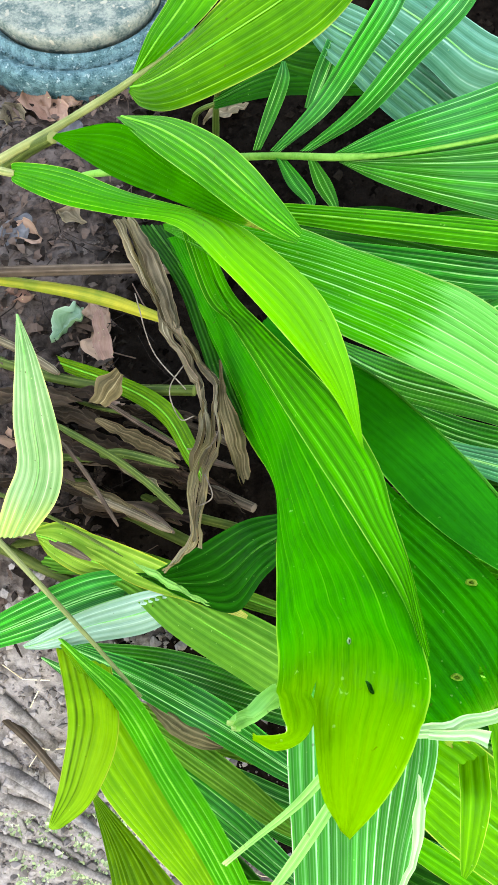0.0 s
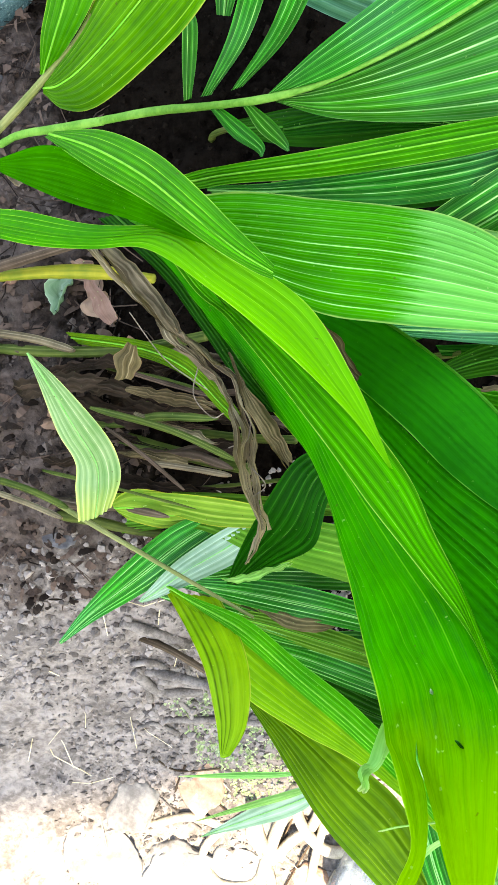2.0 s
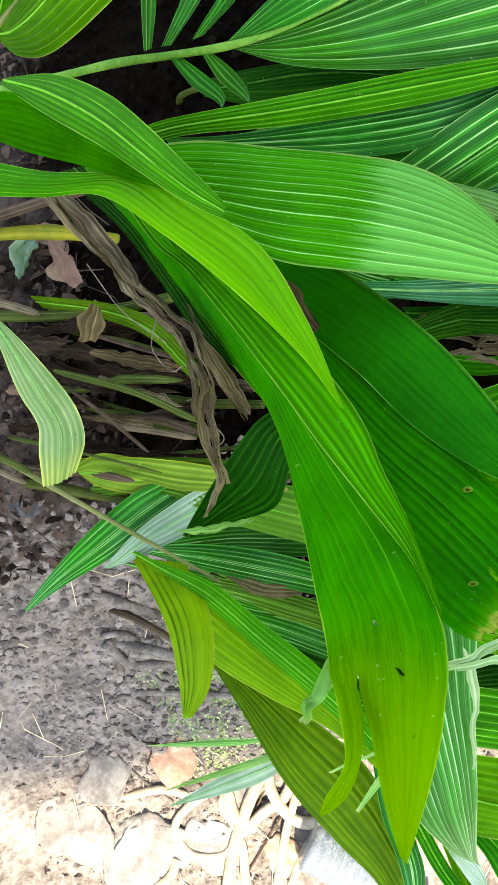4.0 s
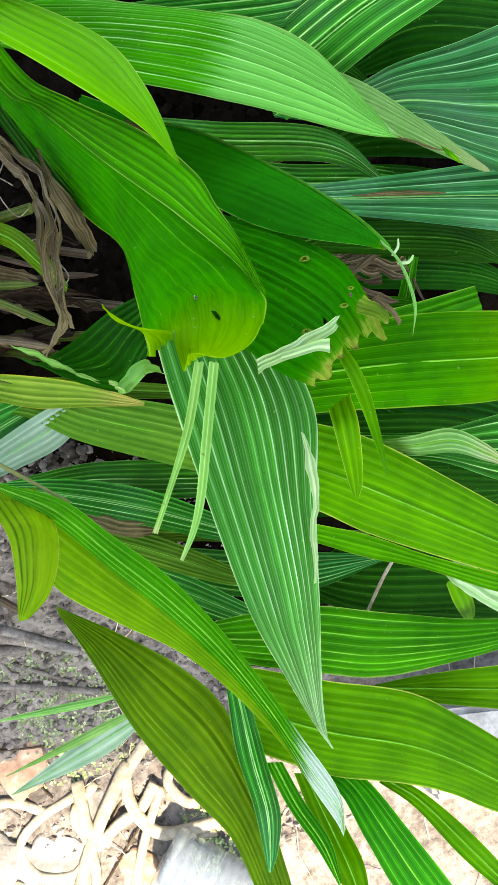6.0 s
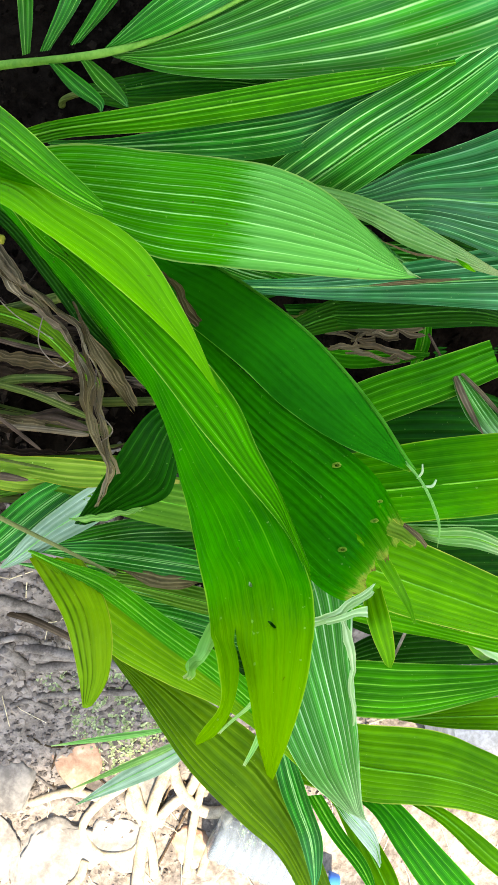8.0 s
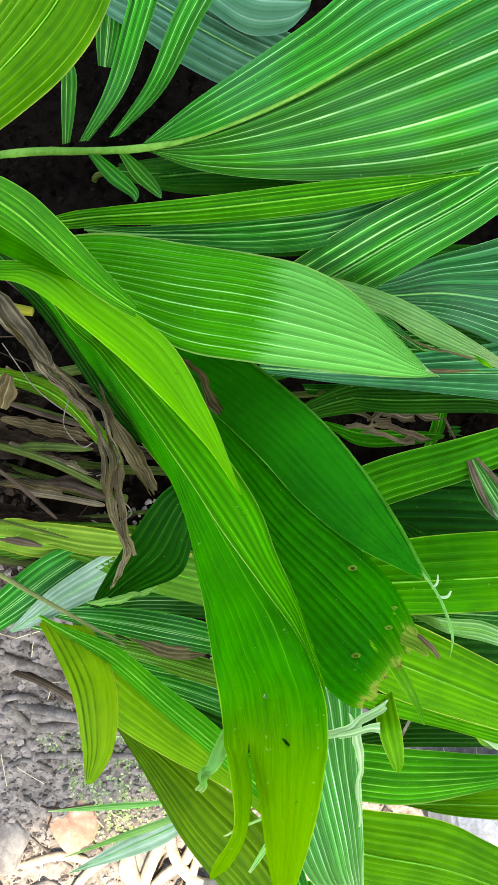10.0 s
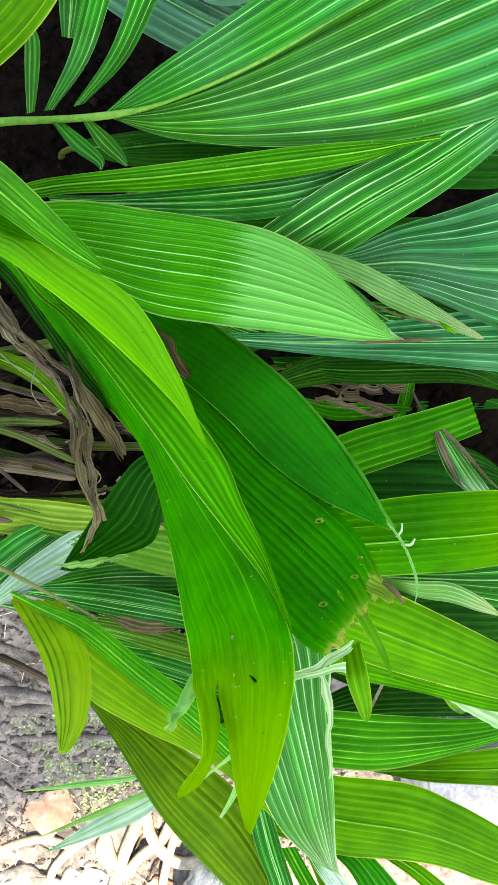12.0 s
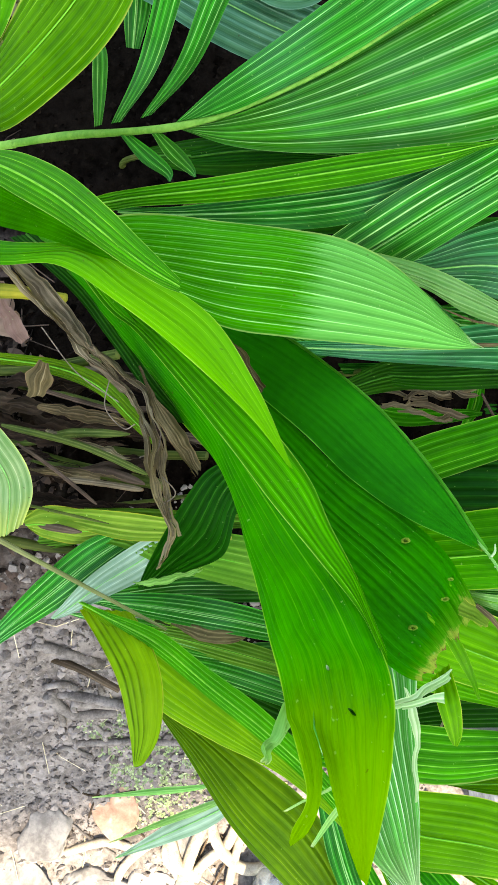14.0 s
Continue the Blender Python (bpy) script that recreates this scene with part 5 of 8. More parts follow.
blade(thing, "strand", DEAD, [
    (-0.07, 0.372, 0.892, 0.0006, -0.0012, 0.0019, -0.001), (-0.044, 0.33, 0.885, 0.0012, -0.0025, 0.0043, -0.004), (-0.037, 0.285, 0.883, 0.0012, -0.0006, 0.0006, 0.004),
    (-0.046, 0.236, 0.881, 0, 0.0012, -0.0043, 0.001),
], pleats=3, fold=0.0022, crumple=0.0045, tear=0.3, seed=7)
tube(thing, "fibre", DEAD_FIBRE, [(-0.055, 0.351, 0.888, 0.0006), (-0.069, 0.324, 0.886, 0.0006), (-0.06, 0.301, 0.875, 0.0006), (-0.047, 0.299, 0.884, 0.0006)], sides=5)
tube(thing, "fibre", DEAD_FIBRE, [(-0.027, 0.32, 0.894, 0.0006), (-0.023, 0.294, 0.892, 0.0006), (-0.033, 0.268, 0.89, 0.0006), (-0.052, 0.266, 0.889, 0.0006)], sides=5)
tube(thing, "fibre", DEAD_FIBRE, [(-0.103, 0.416, 0.897, 0.0006), (-0.087, 0.369, 0.876, 0.0006), (-0.055, 0.324, 0.886, 0.0006)], sides=5)
tube(thing, "fibre", DEAD_FIBRE, [(-0.045, 0.218, 0.878, 0.0006), (-0.03, 0.223, 0.89, 0.0006), (-0.036, 0.24, 0.898, 0.0006)], sides=5)

thing = empty_thing("dead_leaf", "torn brown dry leaf flap", "dead leaf")
blade(thing, "blade", FLAP, [
    (-0.026, 0.349, 0.892, 0.001, 0, 0, 0), (-0.022, 0.313, 0.899, 0.004, 0.001, 0.001, -0.003), (-0.014, 0.275, 0.901, 0.0075, 0, 0, 0.005),
    (-0.006, 0.246, 0.902, 0.008, 0, 0, -0.004), (0.001, 0.226, 0.903, 0.004, -0.001, 0, 0.002),
], pleats=5, fold=0.003, ragged=0.2, crumple=0.004, seed=3)

thing = empty_thing("leaf_stalk", "dry tan leaf stalk lying across the soil", "leaf stalk")
tube(thing, "shaft", DRY, [(-0.405, 0.66, 0.592, 0.008), (-0.287, 0.641, 0.623, 0.008), (-0.144, 0.611, 0.669, 0.007), (-0.075, 0.577, 0.713, 0.006)])

thing = empty_thing("leaf_stalk", "yellow leaf stalk with a green sheath", "leaf stalk")
tube(thing, "shaft", YELLOW, [(-0.396, 0.666, 0.575, 0.007), (-0.292, 0.634, 0.6, 0.008), (-0.19, 0.587, 0.638, 0.01), (-0.104, 0.533, 0.673, 0.006)])

thing = empty_thing("leaf_stalk", "pale green leaf stalk among litter", "leaf stalk")
tube(thing, "shaft", STEM, [(-0.415, 0.6, 0.486, 0.008), (-0.301, 0.544, 0.52, 0.008), (-0.178, 0.49, 0.575, 0.008), (-0.066, 0.453, 0.638, 0.007)])

thing = empty_thing("leaf_stalk", "olive leaf stalk in the shaded clump", "leaf stalk")
tube(thing, "shaft", STEM, [(-0.428, 0.486, 0.396, 0.008), (-0.262, 0.41, 0.461, 0.01), (-0.181, 0.356, 0.496, 0.01), (-0.071, 0.287, 0.544, 0.008)])

thing = empty_thing("leaf_stalk", "brown leaf stalk in the shaded clump", "leaf stalk")
tube(thing, "shaft", DRY, [(-0.287, 0.494, 0.459, 0.007), (-0.172, 0.435, 0.492, 0.007), (-0.058, 0.36, 0.557, 0.007), (0.006, 0.316, 0.597, 0.006)])

thing = empty_thing("leaf_stalk", "brown leaf stalk in the shaded clump", "leaf stalk")
tube(thing, "shaft", DRY, [(-0.316, 0.433, 0.412, 0.005), (-0.222, 0.327, 0.424, 0.005), (-0.151, 0.277, 0.461, 0.004)])

thing = empty_thing("leaf_stalk", "olive leaf stalk in the shaded clump", "leaf stalk")
tube(thing, "shaft", STEM, [(-0.228, 0.431, 0.441, 0.007), (-0.108, 0.358, 0.477, 0.007), (-0.001, 0.308, 0.534, 0.006)])

thing = empty_thing("leaf_stalk", "brown leaf stalk in the shaded clump", "leaf stalk")
tube(thing, "shaft", DRY, [(-0.266, 0.54, 0.459, 0.006), (-0.125, 0.485, 0.514, 0.006), (-0.015, 0.406, 0.577, 0.006)])

thing = empty_thing("leaf_stalk", "dry stick on the soil", "leaf stalk")
tube(thing, "shaft", DRY, [(-0.447, 0.157, 0.191, 0.007), (-0.348, 0.089, 0.2, 0.007), (-0.279, 0.025, 0.211, 0.006)])

thing = empty_thing("leaf_stalk", "dry stick on the soil", "leaf stalk")
tube(thing, "shaft", GREY, [(-0.454, 0.072, 0.133, 0.008), (-0.344, 0.022, 0.15, 0.009), (-0.223, -0.053, 0.156, 0.007)])

thing = empty_thing("leaf_stalk", "dry stick on the soil", "leaf stalk")
tube(thing, "shaft", GREY, [(-0.417, 0.327, 0.306, 0.006), (-0.323, 0.273, 0.311, 0.006), (-0.25, 0.214, 0.314, 0.005)])

thing = empty_thing("palm_leaf", "shaded olive palm leaf rising from the clump", "leaf")
blade(thing, "blade", DARKOLIVE, [
    (-0.259, 0.545, 0.544, 0.0058, -0.0101, -0.0043, 0), (-0.158, 0.479, 0.597, -0.0014, -0.0108, -0.005, 0), (-0.098, 0.42, 0.642, -0.005, -0.0108, -0.005, 0.006),
    (-0.065, 0.355, 0.676, -0.0058, -0.0101, -0.0043, 0.006), (-0.046, 0.309, 0.698, -0.0022, -0.0036, -0.0014, 0),
], pleats=6, fold=0.002, rib=RIB)

thing = empty_thing("palm_leaf", "dark green blade behind the withered leaf", "leaf")
blade(thing, "blade", DEEP_SHADE, [
    (-0.102, 0.549, 0.828, 0.019, -0.006, 0.007, 0), (-0.056, 0.462, 0.849, 0.017, -0.005, 0.007, 0), (-0.03, 0.388, 0.855, 0.019, -0.01, 0.006, 0.006),
    (-0.013, 0.326, 0.867, 0.018, -0.011, 0.005, 0.006), (0.002, 0.283, 0.882, 0.012, -0.006, 0.002, 0),
], pleats=8, fold=0.003, rib=RIB_SHADE)

thing = empty_thing("palm_leaf", "dark green blade in the shade of the frond", "leaf")
blade(thing, "blade", DEEP_SHADE, [
    (0.096, 0.601, 0.782, -0.001, -0.007, -0.003, 0), (0.146, 0.574, 0.81, -0.001, -0.011, -0.005, 0), (0.191, 0.548, 0.828, 0.006, -0.01, -0.005, 0),
    (0.24, 0.52, 0.835, 0.002, -0.004, -0.002, 0),
], pleats=6, fold=0.002, rib=RIB_SHADE)

thing = empty_thing("palm_leaf", "pale bluish pleated palm leaf far behind", "leaf")
blade(thing, "blade", SKYBLUE, [
    (0.052, 0.878, 0.847, -0.005, -0.007, -0.003, 0), (0.096, 0.82, 0.85, -0.014, -0.027, -0.012, 0.004), (0.135, 0.77, 0.858, -0.021, -0.029, -0.013, 0.008),
    (0.179, 0.719, 0.854, -0.027, -0.028, -0.012, 0.008), (0.225, 0.676, 0.845, -0.03, -0.024, -0.011, 0.008), (0.287, 0.637, 0.828, -0.027, -0.024, -0.011, 0.006),
    (0.356, 0.604, 0.804, -0.012, -0.014, -0.006, 0),
], pleats=9, fold=0.004, rib=RIB_PALE)

thing = empty_thing("palm_leaf", "smooth pale sage palm leaf with a rounded end far behind", "leaf")
blade(thing, "blade", SKYBLUE, [
    (0.167, 0.818, 0.879, 0.019, 0.028, 0.012, 0), (0.209, 0.752, 0.889, 0.021, 0.024, 0.011, 0.006), (0.241, 0.713, 0.887, 0.016, 0.031, 0.014, 0.008),
    (0.276, 0.699, 0.885, 0.012, 0.028, 0.012, 0.006), (0.298, 0.693, 0.883, 0.006, 0.011, 0.005, 0), (0.302, 0.692, 0.882, 0.001, 0.002, 0.001, 0),
], pleats=5, fold=0.0015, rib=RIB_PALE)

thing = empty_thing("palm_leaf", "small green feathered leaflet in shade", "leaf")
blade(thing, "blade", FROND, [
    (0.073, 0.745, 0.797, 0.007, -0.003, -0.001, 0), (0.09, 0.767, 0.827, 0.015, -0.003, -0.001, 0), (0.103, 0.792, 0.848, 0.013, -0.006, -0.003, 0),
], pleats=5, fold=0.004, rib=RIB_PALE)

thing = empty_thing("palm_leaf", "deeply shaded filler palm leaf low in the clump", "leaf")
blade(thing, "blade", DEEP_SHADE, [
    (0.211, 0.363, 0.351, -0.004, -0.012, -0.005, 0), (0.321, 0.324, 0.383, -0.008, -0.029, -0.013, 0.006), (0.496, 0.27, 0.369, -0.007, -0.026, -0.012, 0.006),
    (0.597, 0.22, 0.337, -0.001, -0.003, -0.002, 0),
], pleats=8, fold=0.003, rib=RIB_SHADE)
tube(thing, "petiole", STEM, [(0.221, 0.363, 0.351, 0.004), (0.181, 0.393, 0.416, 0.005), (0.171, 0.423, 0.464, 0.006)])

thing = empty_thing("palm_leaf", "deeply shaded filler palm leaf low in the clump", "leaf")
blade(thing, "blade", DEEP_SHADE, [
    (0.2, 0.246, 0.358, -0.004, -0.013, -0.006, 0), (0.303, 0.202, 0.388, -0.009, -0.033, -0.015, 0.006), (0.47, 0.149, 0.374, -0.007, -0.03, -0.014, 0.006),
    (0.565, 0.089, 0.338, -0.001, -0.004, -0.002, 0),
], pleats=8, fold=0.003, rib=RIB_SHADE)
tube(thing, "petiole", STEM, [(0.21, 0.246, 0.358, 0.004), (0.17, 0.276, 0.38, 0.005), (0.16, 0.306, 0.391, 0.006)])

thing = empty_thing("palm_leaf", "deeply shaded filler palm leaf low in the clump", "leaf")
blade(thing, "blade", DEEP_SHADE, [
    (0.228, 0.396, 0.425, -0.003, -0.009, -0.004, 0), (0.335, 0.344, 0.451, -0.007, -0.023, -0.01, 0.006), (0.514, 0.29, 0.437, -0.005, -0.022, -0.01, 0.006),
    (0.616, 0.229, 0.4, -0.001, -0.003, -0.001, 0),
], pleats=8, fold=0.003, rib=RIB_SHADE)
tube(thing, "petiole", STEM, [(0.238, 0.396, 0.425, 0.004), (0.198, 0.426, 0.459, 0.005), (0.188, 0.456, 0.475, 0.006)])

thing = empty_thing("palm_leaf", "deeply shaded filler palm leaf low in the clump", "leaf")
blade(thing, "blade", DEEP_SHADE, [
    (0.191, 0.106, 0.513, -0.004, -0.012, -0.005, 0), (0.263, 0.072, 0.547, -0.008, -0.029, -0.013, 0.006), (0.385, 0.032, 0.539, -0.006, -0.027, -0.012, 0.006),
    (0.453, -0.022, 0.505, -0.001, -0.003, -0.001, 0),
], pleats=8, fold=0.003, rib=RIB_SHADE)
tube(thing, "petiole", STEM, [(0.201, 0.106, 0.513, 0.004), (0.161, 0.136, 0.388, 0.005), (0.151, 0.166, 0.254, 0.006)])

thing = empty_thing("palm_leaf", "deeply shaded filler palm leaf low in the clump", "leaf")
blade(thing, "blade", DEEP_SHADE, [
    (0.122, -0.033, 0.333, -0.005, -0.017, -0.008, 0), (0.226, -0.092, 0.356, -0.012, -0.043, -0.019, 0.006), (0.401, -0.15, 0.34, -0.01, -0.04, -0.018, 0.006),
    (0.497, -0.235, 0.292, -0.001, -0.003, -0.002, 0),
], pleats=8, fold=0.003, rib=RIB_SHADE)
tube(thing, "petiole", STEM, [(0.132, -0.033, 0.333, 0.004), (0.092, -0.003, 0.22, 0.005), (0.082, 0.027, 0.099, 0.006)])

thing = empty_thing("palm_leaf", "deeply shaded filler palm leaf low in the clump", "leaf")
blade(thing, "blade", DEEP_SHADE, [
    (0.117, 0.045, 0.387, -0.004, -0.014, -0.006, 0), (0.232, 0.038, 0.433, -0.009, -0.033, -0.015, 0.006), (0.402, -0.014, 0.42, -0.008, -0.031, -0.014, 0.006),
    (0.507, -0.037, 0.4, -0.001, -0.003, -0.001, 0),
], pleats=8, fold=0.003, rib=RIB_SHADE)
tube(thing, "petiole", STEM, [(0.127, 0.045, 0.387, 0.004), (0.087, 0.075, 0.29, 0.005), (0.077, 0.105, 0.185, 0.006)])

thing = empty_thing("palm_leaf", "deeply shaded filler palm leaf low in the clump", "leaf")
blade(thing, "blade", DEEP_SHADE, [
    (0.105, -0.151, 0.28, -0.004, -0.013, -0.006, 0), (0.224, -0.152, 0.329, -0.009, -0.032, -0.014, 0.006), (0.398, -0.21, 0.313, -0.007, -0.03, -0.013, 0.006),
    (0.506, -0.238, 0.291, -0.001, -0.003, -0.002, 0),
], pleats=8, fold=0.003, rib=RIB_SHADE)
tube(thing, "petiole", STEM, [(0.115, -0.151, 0.28, 0.004), (0.075, -0.121, 0.136, 0.005), (0.065, -0.091, -0.019, 0.006)])

thing = empty_thing("palm_leaf", "deeply shaded filler palm leaf low in the clump", "leaf")
blade(thing, "blade", DEEP_SHADE, [
    (0.053, 0.731, 0.594, -0.003, -0.009, -0.004, 0), (0.142, 0.682, 0.622, -0.008, -0.022, -0.01, 0.006), (0.281, 0.643, 0.614, -0.006, -0.021, -0.009, 0.006),
    (0.356, 0.604, 0.587, -0.001, -0.003, -0.001, 0),
], pleats=8, fold=0.003, rib=RIB_SHADE)
tube(thing, "petiole", STEM, [(0.063, 0.732, 0.594, 0.004), (0.023, 0.762, 0.547, 0.005), (0.013, 0.792, 0.48, 0.006)])

thing = empty_thing("palm_leaf", "deeply shaded filler palm leaf low in the clump", "leaf")
blade(thing, "blade", DEEP_SHADE, [
    (0.115, 0.622, 0.644, -0.004, -0.011, -0.005, 0), (0.199, 0.558, 0.665, -0.009, -0.028, -0.012, 0.006), (0.341, 0.518, 0.657, -0.007, -0.026, -0.011, 0.006),
    (0.416, 0.461, 0.622, -0.001, -0.003, -0.001, 0),
], pleats=8, fold=0.003, rib=RIB_SHADE)
tube(thing, "petiole", STEM, [(0.125, 0.622, 0.644, 0.004), (0.085, 0.652, 0.572, 0.005), (0.075, 0.682, 0.48, 0.006)])

thing = empty_thing("palm_leaf", "deeply shaded filler palm leaf low in the clump", "leaf")
blade(thing, "blade", DEEP_SHADE, [
    (0.3, 0.453, 0.608, -0.004, -0.015, -0.007, 0), (0.384, 0.436, 0.65, -0.01, -0.035, -0.016, 0.006), (0.517, 0.397, 0.643, -0.008, -0.033, -0.014, 0.006),
    (0.601, 0.383, 0.626, -0.001, -0.003, -0.001, 0),
], pleats=8, fold=0.003, rib=RIB_SHADE)
tube(thing, "petiole", STEM, [(0.31, 0.453, 0.608, 0.004), (0.27, 0.483, 0.554, 0.005), (0.26, 0.513, 0.48, 0.006)])

thing = empty_thing("palm_leaf", "deeply shaded filler palm leaf low in the clump", "leaf")
blade(thing, "blade", DEEP_SHADE, [
    (-0.016, 0.945, 0.739, 0, -0.015, -0.007, 0), (0.09, 0.886, 0.762, 0, -0.037, -0.016, 0.006), (0.246, 0.878, 0.768, 0, -0.033, -0.015, 0.006),
    (0.337, 0.846, 0.744, 0, -0.003, -0.001, 0),
], pleats=8, fold=0.003, rib=RIB_SHADE)
tube(thing, "petiole", STEM, [(-0.006, 0.945, 0.739, 0.004), (-0.046, 0.975, 0.619, 0.005), (-0.056, 1.005, 0.48, 0.006)])

thing = empty_thing("palm_leaf", "deeply shaded filler palm leaf low in the clump", "leaf")
blade(thing, "blade", DEEP_SHADE, [
    (-0.053, 0.969, 0.602, 0, -0.011, -0.005, 0), (0.044, 0.967, 0.65, 0, -0.027, -0.012, 0.006), (0.184, 0.96, 0.657, 0, -0.024, -0.011, 0.006),
    (0.264, 0.979, 0.655, 0, -0.003, -0.001, 0),
], pleats=8, fold=0.003, rib=RIB_SHADE)
tube(thing, "petiole", STEM, [(-0.043, 0.969, 0.602, 0.004), (-0.083, 0.999, 0.551, 0.005), (-0.093, 1.029, 0.48, 0.006)])

thing = empty_thing("palm_leaf", "deeply shaded filler palm leaf low in the clump", "leaf")
blade(thing, "blade", DEEP_SHADE, [
    (0.265, 0.36, 0.291, -0.005, -0.016, -0.007, 0), (0.392, 0.353, 0.337, -0.011, -0.038, -0.017, 0.006), (0.58, 0.297, 0.322, -0.008, -0.035, -0.016, 0.006),
    (0.698, 0.28, 0.304, -0.001, -0.004, -0.002, 0),
], pleats=8, fold=0.003, rib=RIB_SHADE)
tube(thing, "petiole", STEM, [(0.275, 0.36, 0.291, 0.004), (0.235, 0.39, 0.385, 0.005), (0.225, 0.42, 0.463, 0.006)])

thing = empty_thing("palm_leaf", "deeply shaded filler palm leaf low in the clump", "leaf")
blade(thing, "blade", DEEP_SHADE, [
    (0.175, 0.333, 0.259, -0.006, -0.02, -0.009, 0), (0.299, 0.281, 0.285, -0.014, -0.049, -0.022, 0.006), (0.499, 0.22, 0.268, -0.011, -0.045, -0.02, 0.006),
    (0.612, 0.153, 0.228, -0.001, -0.004, -0.002, 0),
], pleats=8, fold=0.003, rib=RIB_SHADE)
tube(thing, "petiole", STEM, [(0.185, 0.333, 0.259, 0.004), (0.145, 0.363, 0.362, 0.005), (0.135, 0.393, 0.451, 0.006)])

thing = empty_thing("palm_leaf", "deeply shaded filler palm leaf low in the clump", "leaf")
blade(thing, "blade", DEEP_SHADE, [
    (0.333, 0.378, 0.437, -0.005, -0.019, -0.008, 0), (0.433, 0.372, 0.484, -0.012, -0.045, -0.02, 0.006), (0.587, 0.327, 0.473, -0.01, -0.042, -0.019, 0.006),
    (0.684, 0.315, 0.458, -0.001, -0.003, -0.001, 0),
], pleats=8, fold=0.003, rib=RIB_SHADE)
tube(thing, "petiole", STEM, [(0.343, 0.378, 0.437, 0.004), (0.303, 0.408, 0.462, 0.005), (0.293, 0.438, 0.47, 0.006)])

thing = empty_thing("palm_leaf", "deeply shaded filler palm leaf low in the clump", "leaf")
blade(thing, "blade", DEEP_SHADE, [
    (0.17, 0.71, 0.585, -0.005, -0.013, -0.006, 0), (0.281, 0.694, 0.627, -0.01, -0.032, -0.014, 0.006), (0.44, 0.65, 0.617, -0.008, -0.03, -0.013, 0.006),
    (0.54, 0.646, 0.605, -0.001, -0.003, -0.001, 0),
], pleats=8, fold=0.003, rib=RIB_SHADE)
tube(thing, "petiole", STEM, [(0.18, 0.71, 0.585, 0.004), (0.14, 0.74, 0.542, 0.005), (0.13, 0.77, 0.48, 0.006)])

thing = empty_thing("palm_leaf", "deeply shaded filler palm leaf low in the clump", "leaf")
blade(thing, "blade", DEEP_SHADE, [
    (0.385, 0.553, 0.613, -0.005, -0.016, -0.007, 0), (0.467, 0.548, 0.66, -0.01, -0.038, -0.017, 0.006), (0.595, 0.512, 0.654, -0.008, -0.035, -0.016, 0.006),
    (0.68, 0.513, 0.645, -0.001, -0.003, -0.001, 0),
], pleats=8, fold=0.003, rib=RIB_SHADE)
tube(thing, "petiole", STEM, [(0.395, 0.553, 0.613, 0.004), (0.355, 0.583, 0.557, 0.005), (0.345, 0.613, 0.48, 0.006)])

thing = empty_thing("palm_leaf", "deeply shaded filler palm leaf low in the clump", "leaf")
blade(thing, "blade", DEEP_SHADE, [
    (0.16, 0.183, 0.35, -0.006, -0.02, -0.009, 0), (0.278, 0.154, 0.386, -0.014, -0.049, -0.022, 0.006), (0.46, 0.095, 0.37, -0.011, -0.046, -0.02, 0.006),
    (0.568, 0.048, 0.339, -0.001, -0.004, -0.002, 0),
], pleats=8, fold=0.003, rib=RIB_SHADE)
tube(thing, "petiole", STEM, [(0.17, 0.183, 0.35, 0.004), (0.13, 0.213, 0.347, 0.005), (0.12, 0.243, 0.334, 0.006)])

thing = empty_thing("palm_leaf", "deeply shaded filler palm leaf low in the clump", "leaf")
blade(thing, "blade", DEEP_SHADE, [
    (0.14, -0.068, 0.189, -0.006, -0.021, -0.009, 0), (0.277, -0.069, 0.238, -0.014, -0.052, -0.023, 0.006), (0.477, -0.133, 0.219, -0.012, -0.048, -0.021, 0.006),
    (0.602, -0.158, 0.198, -0.001, -0.004, -0.002, 0),
], pleats=8, fold=0.003, rib=RIB_SHADE)
tube(thing, "petiole", STEM, [(0.15, -0.068, 0.189, 0.004), (0.11, -0.038, 0.13, 0.005), (0.1, -0.008, 0.062, 0.006)])

thing = empty_thing("palm_leaf", "deeply shaded filler palm leaf low in the clump", "leaf")
blade(thing, "blade", DEEP_SHADE, [
    (0.294, 0.14, 0.429, -0.005, -0.017, -0.007, 0), (0.366, 0.05, 0.439, -0.011, -0.041, -0.018, 0.006), (0.513, 0.005, 0.429, -0.009, -0.038, -0.017, 0.006),
    (0.585, -0.104, 0.37, -0.001, -0.003, -0.001, 0),
], pleats=8, fold=0.003, rib=RIB_SHADE)
tube(thing, "petiole", STEM, [(0.304, 0.14, 0.429, 0.004), (0.264, 0.17, 0.364, 0.005), (0.254, 0.2, 0.29, 0.006)])

thing = empty_thing("palm_leaf", "deeply shaded filler palm leaf low in the clump", "leaf")
blade(thing, "blade", DEEP_SHADE, [
    (0.517, 0.836, 0.542, -0.005, -0.018, -0.008, 0), (0.594, 0.793, 0.572, -0.012, -0.045, -0.02, 0.006), (0.732, 0.756, 0.566, -0.009, -0.041, -0.018, 0.006),
    (0.815, 0.725, 0.542, -0.001, -0.003, -0.001, 0),
], pleats=8, fold=0.003, rib=RIB_SHADE)
tube(thing, "petiole", STEM, [(0.527, 0.836, 0.542, 0.004), (0.487, 0.866, 0.521, 0.005), (0.477, 0.896, 0.48, 0.006)])

thing = empty_thing("palm_leaf", "deeply shaded filler palm leaf low in the clump", "leaf")
